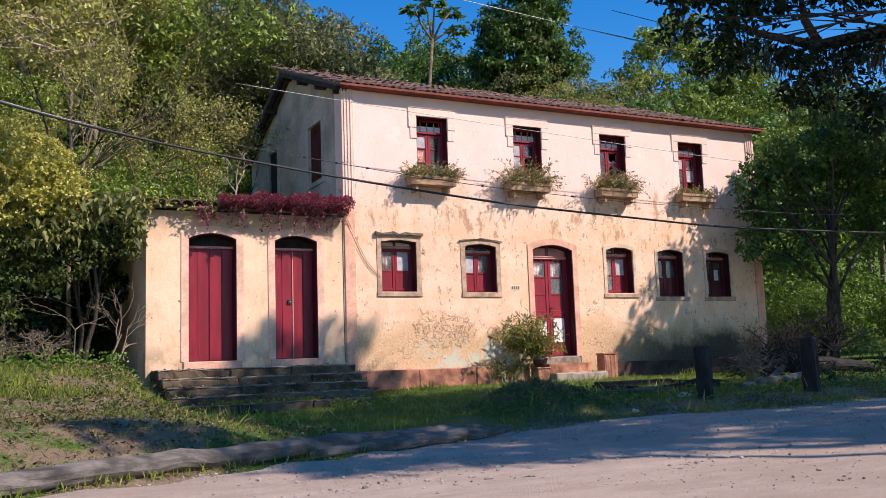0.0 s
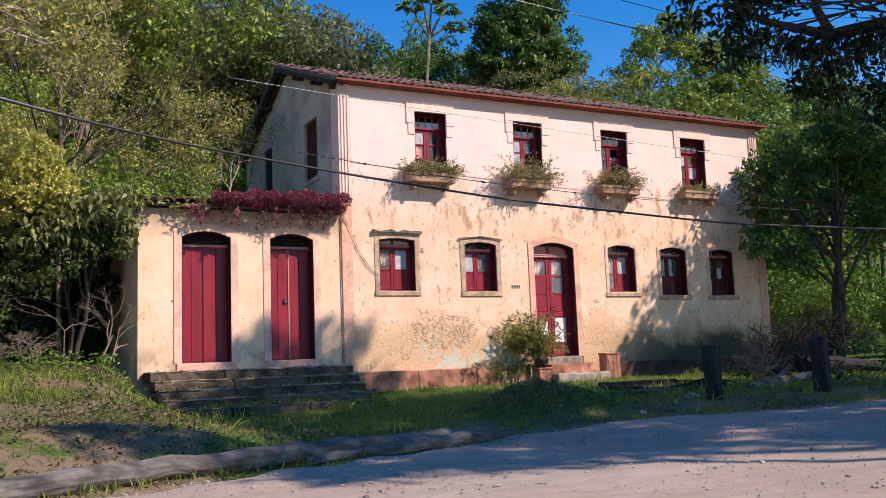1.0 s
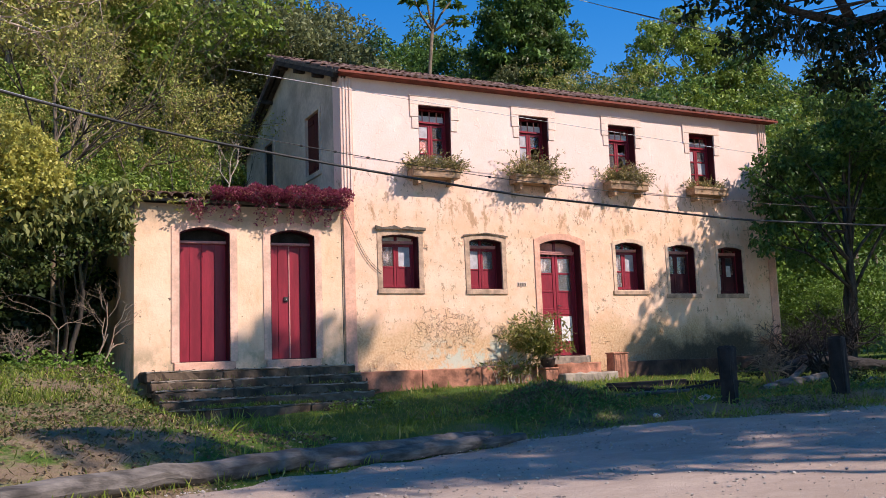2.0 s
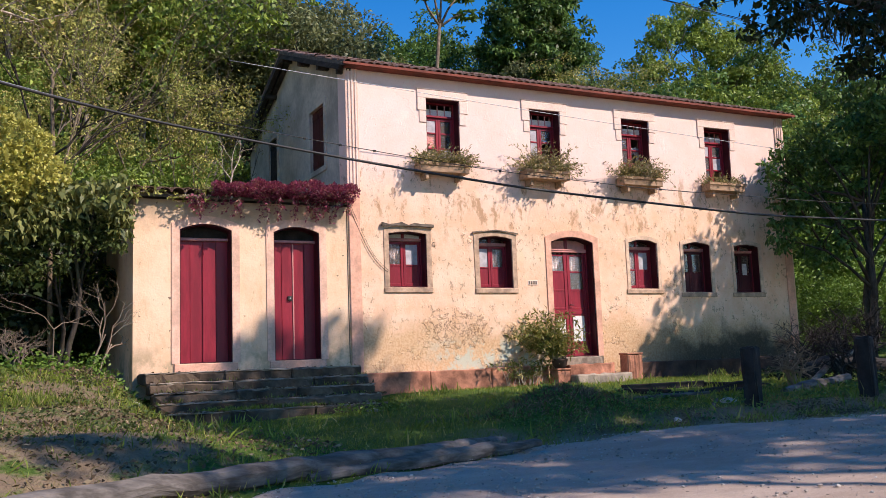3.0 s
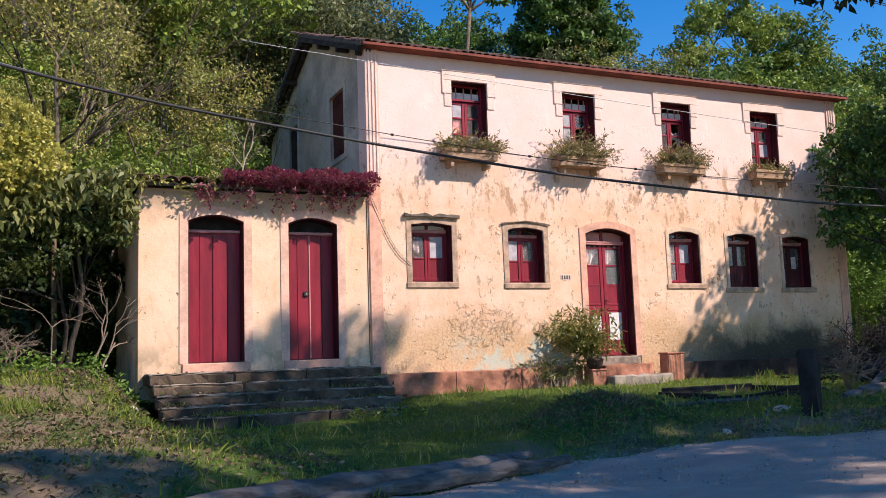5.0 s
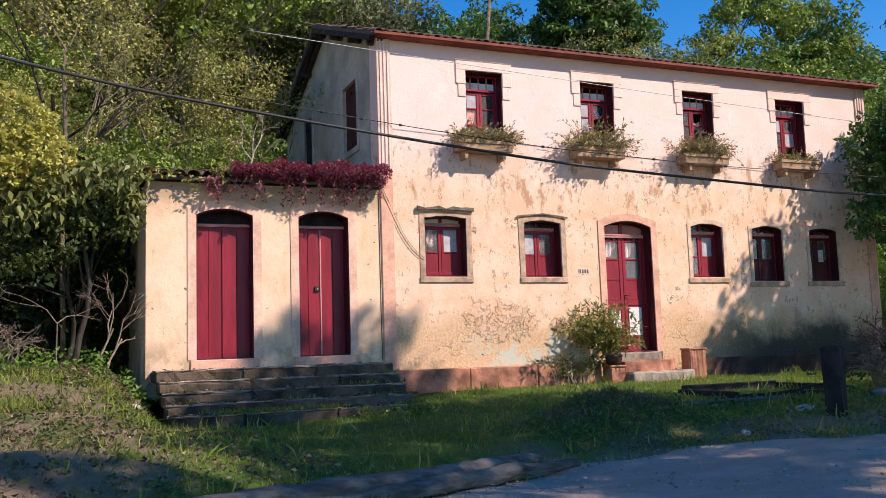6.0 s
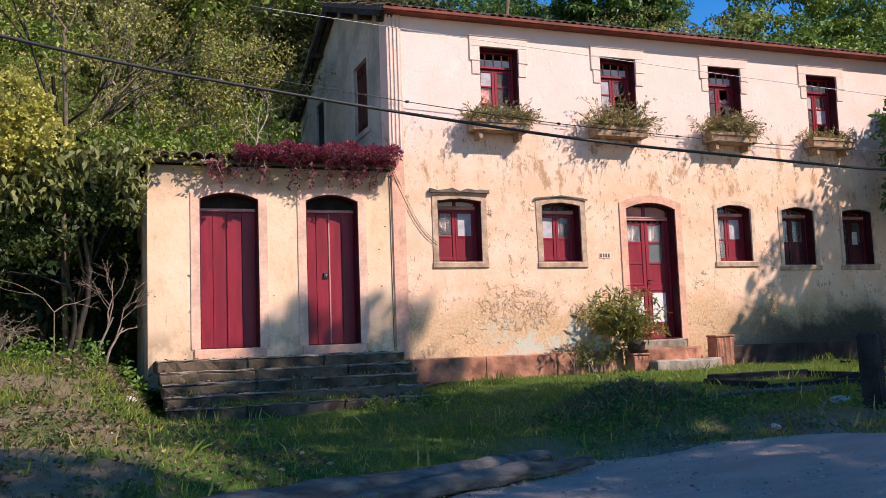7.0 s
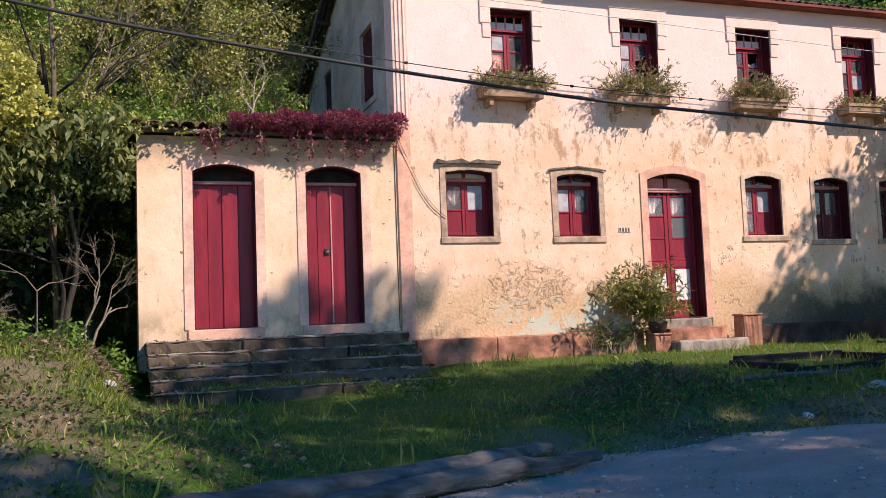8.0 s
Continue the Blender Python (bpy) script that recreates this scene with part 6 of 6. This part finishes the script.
# ---- fallen timber along the road ----
def log(name, label, pts, radii, material, seed, category="log", sides=12):
    rng = np.random.default_rng(seed)
    ob = base(name, pts[0], label, category, world=True)
    n = 6
    line, rad = [], []
    for (a, ra), (b, rb) in zip(zip(pts, radii), zip(pts[1:], radii[1:])):
        for k in range(n):
            t = k / n
            line.append(Vector(a).lerp(Vector(b), t) + Vector(rng.normal(0, 0.008, 3)))
            rad.append((ra + (rb - ra) * t) * rng.uniform(0.95, 1.05))
    line.append(Vector(pts[-1]))
    rad.append(radii[-1])
    bm = bmesh.new()
    tube(bm, line, rad, sides, 0.10, rng)
    part("trunk", bm, material, ob)
    return ob


log("fallen_log", "long weathered grey log lying along the road edge", [(-10.5, -11.0, -1.0), (-7.6, -9.95, -1.0), (-6.0, -9.2, -0.99), (-4.5, -8.65, -1.0), (-3.1, -8.15, -1.01), (-2.3, -7.75, -1.01), (-1.7, -7.4, -1.02)], (0.10, 0.10, 0.10, 0.10, 0.10, 0.085, 0.05), M["log"], 90)
log("fallen_log", "split grey plank of wood beside the long log", [(-4.4, -8.72, -1.06), (-3.2, -8.36, -1.05), (-2.2, -8.02, -1.04), (-1.5, -7.85, -1.03)], (0.04, 0.075, 0.075, 0.04), M["log"], 91)
log("fallen_log", "pale stripped log in the shaded grass", [(4.6, -5.6, -0.80), (5.4, -5.3, -0.76), (6.9, -4.9, -0.68)], (0.07, 0.09, 0.08), M["log"], 92)
log("fallen_branch", "thin fallen branch in the grass", [(0.9, -5.4, -0.80), (2.0, -5.5, -0.76), (3.0, -5.6, -0.74)], (0.02, 0.03, 0.025), M["log"], 93, "branch", 6)
log("fallen_branch", "thin fallen branch in the grass", [(6.2, -6.2, -0.82), (6.9, -5.9, -0.70), (7.6, -5.9, -0.8)], (0.02, 0.025, 0.02), M["log"], 94, "branch", 6)
log("fallen_branch", "thin fallen branch in the grass", [(3.4, -5.0, -0.75), (4.1, -5.2, -0.62), (4.9, -5.0, -0.7)], (0.02, 0.025, 0.015), M["dark"], 95, "branch", 6)
for k, (x, y, top, w) in enumerate(((2.36, -7.15, -0.07, 0.10), (4.55, -7.2, 0.02, 0.115))):
    z = float(ground_z(x, y))
    ob = base("charred_post", (x, y, z), "short thick charred timber post", "post", "charred posts", world=True)
    bm = boxes((-w, w, -w, w, z - 0.3, top), bevel=0.03)
    bmesh.ops.subdivide_edges(bm, edges=bm.edges[:], cuts=2, use_grid_fill=True)
    rr = np.random.default_rng(k)
    for v in bm.verts:
        v.co += Vector(rr.normal(0, 0.008, 3))
    bmesh.ops.transform(bm, verts=bm.verts, matrix=Matrix.Translation((x, y, 0)) @ Matrix.Rotation(0.4, 4, "Z"))
    part("shaft", bm, M["dark"], ob)
bare_shrub("dead_brush", "dark dead brushwood under the trees", (8.6, -2.6), 1.5, 1.0, 55, 14, M["dark"], 0.045, "brushwood")
bare_shrub("dead_brush", "dark dead brushwood under the trees", (10.2, -2.6), 1.9, 1.0, 56, 14, M["dark"], 0.05, "brushwood")
bare_shrub("dead_brush", "low tangle of grey dead branches on the verge", (5.9, -4.6), 1.0, 1.3, 62, 8, M["greytwig"], 0.03, "brushwood")
bare_shrub("dead_brush", "low tangle of dark dead branches on the verge", (7.4, -4.4), 1.2, 1.2, 63, 9, M["dark"], 0.04, "brushwood")
log("fallen_log", "dark rotten trunk lying under the trees", [(7.0, -3.9, -0.55), (8.4, -3.4, -0.42), (9.6, -3.2, -0.5), (10.8, -3.4, -0.62)], (0.14, 0.17, 0.16, 0.12), M["dark"], 96)
log("fallen_log", "grey branch leaning on the rotten trunk", [(6.3, -4.6, -0.75), (7.3, -4.2, -0.45), (8.6, -3.8, -0.15)], (0.05, 0.06, 0.03), M["log"], 97, "log", 8)
log("broken_stump", "short pale broken stump on the verge", [(1.75, -7.0, -1.0), (1.78, -7.0, -0.85), (1.85, -7.0, -0.74)], (0.055, 0.04, 0.015), M["log"], 98, "stump", 8)
trough = base("broken_trough", (4.25, -3.7, -0.8), "broken dark timber trough sunk in the grass", "trough", world=True)
for r in ((3.3, 5.2, -4.40, -4.33, -0.98, -0.76), (3.3, 5.2, -3.10, -3.03, -0.95, -0.66), (3.23, 3.299, -4.40, -3.03, -0.98, -0.72), (5.201, 5.27, -4.40, -3.03, -0.98, -0.69)):
    part("board", boxes(r, bevel=0.01), M["dark"], trough)
part("floor_board", boxes((3.3, 5.2, -4.329, -3.101, -0.98, -0.90)), M["dark"], trough)


M["pstone"] = plain("pale_field_stone", (0.42, 0.38, 0.33), 0.93, 0.3, 9.0)


def stone(name, label, x, y, s, seed, material, category="stone"):
    bm = bmesh.new()
    bmesh.ops.create_icosphere(bm, subdivisions=2, radius=1.0)
    rr = np.random.default_rng(seed)
    sx, sy, sz = s
    ph = rr.uniform(0, 6, 3)
    for v in bm.verts:
        k = 1 + 0.22 * math.sin(3 * v.co.x + ph[0]) * math.cos(2.5 * v.co.y + ph[1]) + rr.normal(0, 0.05)
        v.co = Vector((v.co.x * sx * k, v.co.y * sy * k, v.co.z * sz * k))
    bmesh.ops.transform(bm, verts=bm.verts, matrix=Matrix.Translation((x, y, float(ground_z(x, y)) + sz * 0.35)) @ Matrix.Rotation(ph[2], 4, "Z"))
    return tagged(part(name, bm, material), label, category)


stone("pale_stone", "flat pale stone lying in the grass", 2.49, -6.54, (0.20, 0.12, 0.05), 1, M["pstone"])
stone("pale_stone", "small pale stone on the verge", -1.55, -8.0, (0.14, 0.09, 0.05), 2, M["pstone"])
stone("pale_stone", "pale stone at the foot of the steps", -5.05, -2.9, (0.13, 0.10, 0.07), 3, M["pstone"])
stone("pale_stone", "pale stone near the steps", -1.3, -2.6, (0.16, 0.09, 0.04), 4, M["pstone"])
stone("pale_stone", "small pale stone on the verge", 0.9, -7.3, (0.05, 0.05, 0.04), 5, M["pstone"])


# ---- grass, litter and gravel ----
def blades(name, label, count, region, height, material, seed, keep=None, lean=0.5):
    rng = np.random.default_rng(seed)
    x = rng.uniform(region[0], region[1], count)
    y = rng.uniform(region[2], region[3], count)
    ok = (y > road_edge(x) + 0.03) & ~((x > -4.75) & (x < -0.9) & (y > -2.4)) & ~((x > -0.6) & (y > -0.33))
    if keep is not None:
        ok &= keep(x, y, rng)
    x, y = x[ok], y[ok]
    p = np.stack([x, y, ground_z(x, y) - 0.01], 1)
    d = np.stack([rng.normal(0, lean, len(x)), rng.normal(0, lean, len(x)), np.ones(len(x))], 1)
    return tagged(leaf_cloud(name, p, d, height, material, None, "", width=0.10, fold=0.08, seed=seed, vary=0.6), label, "grass", kind="stuff")


def patchy(x, y, rng):
    worn = np.interp(y - road_edge(x), (0.0, 0.35, 1.1), (0.05, 0.25, 1.0))
    heap = np.exp(-(((x + 0.2) / 0.9) ** 2 + ((y + 6.3) / 0.55) ** 2))
    return (wave(x * 1.1, y * 1.3) + rng.normal(0, 0.6, len(x)) > -0.6) & ((rng.random(len(x)) < worn) | (x < -2)) & (rng.random(len(x)) > heap * 0.85)


blades("lawn_grass", "short green lawn grass before the house", 75000, (-5.0, 8.0, -8.2, -0.3), 0.052, M["grass"], 100, patchy)
blades("lawn_grass", "longer green grass tufts on the verge", 9000, (-5.0, 9.0, -8.2, -0.4), 0.17, M["grass"], 101, lambda x, y, r: wave(x * 2.1 + 3, y * 2.3) + r.normal(0, 0.3, len(x)) > 0.75)
blades("bank_grass", "rough mixed grass on the bank", 12000, (-11, -4.8, -10.5, 0.5), 0.10, M["grass"], 102, lambda x, y, r: wave(x * 1.2 + 1, y * 1.1) + r.normal(0, 0.4, len(x)) > 0.55)
blades("bank_straw", "dry straw and litter on the bank", 26000, (-11, -4.7, -10.5, 0.5), 0.07, M["straw"], 103, lambda x, y, r: wave(x * 1.2 + 1, y * 1.1) + r.normal(0, 0.5, len(x)) < 0.5, 1.3)
blades("verge_straw", "dry straw in the shaded verge", 6000, (-1.5, 9, -8.2, -4), 0.12, M["straw"], 104, lambda x, y, r: wave(x * 1.5 + 5, y * 1.7) > 0.5, 1.0)
blades("log_weeds", "weeds growing along the fallen log", 9000, (-10, -2.2, -10.6, -8.0), 0.10, M["grass"], 105, lambda x, y, r: (y - road_edge(x)) < 0.55)


def weeds(name, label, x0, x1, y0, y1, count, size, height, material, seed):
    rng = np.random.default_rng(seed)
    ps, ds = [], []
    for _ in range(count):
        x, y = rng.uniform(x0, x1), rng.uniform(y0, y1)
        z = float(ground_z(x, y))
        h = height * rng.uniform(0.4, 1.2)
        for k in range(14):
            ps.append((x + rng.normal(0, 0.06), y + rng.normal(0, 0.06), z + h * rng.random()))
            ds.append((rng.normal(), rng.normal(), 0.5))
    return tagged(leaf_cloud(name, ps, ds, size, material, None, "", width=0.5, seed=seed), label, "weeds", kind="stuff")


weeds("bank_weeds", "leafy green weeds on top of the bank", -7.8, -5.3, -2.6, -1.2, 110, 0.065, 0.34, M["leaf_bright"], 110)
weeds("corner_weeds", "bright weeds against the annex corner", -5.15, -4.75, -0.9, -0.2, 36, 0.09, 0.45, M["leaf_bright"], 111)
weeds("bank_weeds", "olive weeds on the bank", -8.5, -5.2, -5.5, -2.4, 70, 0.055, 0.18, M["leaf_creeper"], 112)
weeds("step_weeds", "weeds in the joints of the steps", -1.9, -0.8, -2.9, -2.4, 26, 0.06, 0.16, M["leaf_mid"], 113)
weeds("verge_weeds", "dark weeds on the shaded verge", 0.2, 9.5, -7.6, -5.0, 130, 0.055, 0.14, M["leaf_dark"], 114)
weeds("verge_weeds", "weeds under the end trees in shade-dark leaf colour", 7.0, 14, -5.5, -1.5, 150, 0.08, 0.28, M["leaf_shade"], 115)


def fringe():
    """Tufts and clods that break up the road's edge."""
    rng = np.random.default_rng(106)
    n = 6500
    x = rng.uniform(-2.6, 10, n)
    y = road_edge(x) + rng.normal(0.10, 0.16, n)
    keep = wave(x * 3.1, x * 0.7) + rng.normal(0, 0.5, n) > -0.2
    x, y = x[keep], y[keep]
    z = np.maximum(ground_z(x, y), road_z(x) - 0.03) - 0.01
    d = np.stack([rng.normal(0, 0.6, len(x)), rng.normal(-0.2, 0.6, len(x)), np.ones(len(x))], 1)
    tagged(leaf_cloud("verge_fringe", np.stack([x, y, z], 1), d, 0.075, M["grass"], None, "", width=0.11, seed=106, vary=0.6), "ragged grass fringe along the road edge", "grass", kind="stuff")


fringe()
blades("bank_lush", "lush bright grass on the lit bank", 20000, (-7.6, -4.85, -4.8, -1.5), 0.10, M["grass"], 107, lambda x, y, r: wave(x * 0.9 + 2, y * 1.0 + 1) + r.normal(0, 0.4, len(x)) > -0.45)
weeds("mound_weeds", "dark low weeds over the roadside mound", -1.3, 0.9, -7.0, -5.7, 240, 0.034, 0.09, M["leaf_dark"], 117)


blades("mound_straw", "dark cut straw heaped over the roadside mound", 9000, (-1.6, 1.2, -7.1, -5.5), 0.10, M["litter"], 118, lambda x, y, r: np.exp(-(((x + 0.2) / 0.9) ** 2 + ((y + 6.3) / 0.55) ** 2)) > r.uniform(0.15, 0.7, len(x)), 1.2)


def pebbles():
    """Loose stones on the road."""
    rng = np.random.default_rng(120)
    bm = bmesh.new()
    bmesh.ops.create_icosphere(bm, subdivisions=1, radius=1.0)
    vs = np.array([v.co[:] for v in bm.verts])
    fs = np.array([[v.index for v in f.verts] for f in bm.faces])
    bm.free()
    n = 9000
    x = rng.uniform(-9, 5, n)
    gap = rng.gamma(2.0, 1.6, n) + 0.1
    gap = np.where(rng.random(n) < 0.12, rng.uniform(-0.05, 0.35, n), gap)
    y = road_edge(x) - gap
    s = np.clip(rng.lognormal(-5.1, 0.45, n), 0.003, 0.022)
    c = np.stack([x, y, road_z(x) + 0.3 * s], 1)
    shape = np.stack([s * rng.uniform(0.8, 1.4, n), s * rng.uniform(0.7, 1.3, n), s * rng.uniform(0.5, 0.9, n)], 1)
    verts = (vs[None] * (1 + rng.normal(0, 0.13, (n, len(vs), 1)))) * shape[:, None] + c[:, None]
    faces = fs[None] + (np.arange(n) * len(vs))[:, None, None]
    me = bpy.data.meshes.new("road_gravel")
    me.from_pydata(verts.reshape(-1, 3).tolist(), [], faces.reshape(-1, 3).tolist())
    tagged(link_mesh("road_gravel", me, M["gravel"]), "loose pale gravel scattered over the road", "gravel", kind="stuff")


pebbles()


def litter():
    """Fallen leaves lying on the bank and under the shrubs."""
    rng = np.random.default_rng(130)
    n = 14000
    x, y = rng.uniform(-10, -3.6, n), rng.uniform(-10, 0.5, n)
    ok = (y > road_edge(x) + 0.1) & ((x < -4.8) | (y < -3.2)) & (wave(x * 1.4 + 2, y * 1.6) + rng.normal(0, 0.6, n) > -0.1)
    x, y = x[ok], y[ok]
    p = np.stack([x, y, ground_z(x, y) + rng.uniform(0.005, 0.03, len(x))], 1)
    d = np.stack([rng.normal(size=len(x)), rng.normal(size=len(x)), rng.normal(0, 0.25, len(x))], 1)
    tagged(leaf_cloud("leaf_litter", p, d, 0.052, M["litter"], None, "", width=0.55, seed=130), "brown fallen leaves strewn over the bank", "leaf litter", kind="stuff")


litter()
weeds("bank_weeds", "low olive weeds along the bank's foot", -9.0, -5.0, -8.8, -5.0, 110, 0.045, 0.11, M["leaf_creeper"], 116)


def step_growth():
    """Grass, straw and fallen leaves that have settled on the broken lower steps."""
    rng = np.random.default_rng(140)
    grass, dry = [], []
    for ya, z, n in ((-0.85, -0.155, 60), (-1.25, -0.32, 250), (-1.63, -0.47, 600), (-2.0, -0.625, 1500), (-2.38, -0.765, 2600)):
        x, y = rng.uniform(-4.55, -0.85, n), ya + 0.03 + rng.uniform(0, 0.36, n) ** 1.2
        w = wave(x * 1.7 + 1, y * 2.2) + rng.normal(0, 0.35, n)
        for px, py, g in zip(x, y, w):
            (grass if g > 0.75 - (z < -0.7) * 0.6 else dry).append((px, py, z + 0.004 + 0.012 * rng.random()))
    g = len(grass)
    tagged(leaf_cloud("step_grass", grass, np.stack([rng.normal(0, 0.6, g), rng.normal(-0.3, 0.6, g), np.ones(g)], 1), 0.065, M["grass"], None, "", width=0.13, fold=0.08, seed=141, vary=0.6), "grass grown over the worn lower steps", "grass", kind="stuff")
    g = len(dry)
    tagged(leaf_cloud("step_litter", dry, np.stack([rng.normal(size=g), rng.normal(size=g), rng.normal(0, 0.2, g)], 1), 0.06, M["litter"], None, "", width=0.45, seed=142), "brown leaves and straw fallen on the steps", "leaf litter", kind="stuff")


def verge_litter():
    """Bare-earth clods and leaves along the worn edge of the road."""
    rng = np.random.default_rng(143)
    n = 15000
    x = rng.uniform(-1.2, 9.5, n)
    y = road_edge(x) + 0.02 + np.abs(rng.normal(0.1, 0.4, n))
    ok = wave(x * 1.6 + 1, y * 1.4) + rng.normal(0, 0.6, n) > 0.0
    x, y = x[ok], y[ok]
    z = np.maximum(ground_z(x, y), road_z(x)) + rng.uniform(0.004, 0.03, len(x))
    d = np.stack([rng.normal(size=len(x)), rng.normal(size=len(x)), rng.normal(0, 0.3, len(x))], 1)
    tagged(leaf_cloud("verge_litter", np.stack([x, y, z], 1), d, 0.036, M["litter"], None, "", width=0.4, seed=143), "brown leaves and crumbs along the road's edge", "leaf litter", kind="stuff")


step_growth()
verge_litter()


def bank_litter():
    """Dry leaves and straw drifted against the annex end."""
    rng = np.random.default_rng(144)
    n = 3600
    x, y = rng.normal(-5.45, 0.42, n), rng.normal(-1.5, 0.7, n)
    ok = (x < -4.85) & (y < 0.2)
    x, y = x[ok], y[ok]
    p = np.stack([x, y, ground_z(x, y) + rng.uniform(0.01, 0.10, len(x))], 1)
    d = np.stack([rng.normal(size=len(x)), rng.normal(size=len(x)), rng.normal(0.2, 0.4, len(x))], 1)
    tagged(leaf_cloud("drifted_straw", p, d, 0.10, M["litter"], None, "", width=0.25, seed=144), "drift of dry leaves and straw beside the annex", "leaf litter", kind="stuff")


bank_litter()
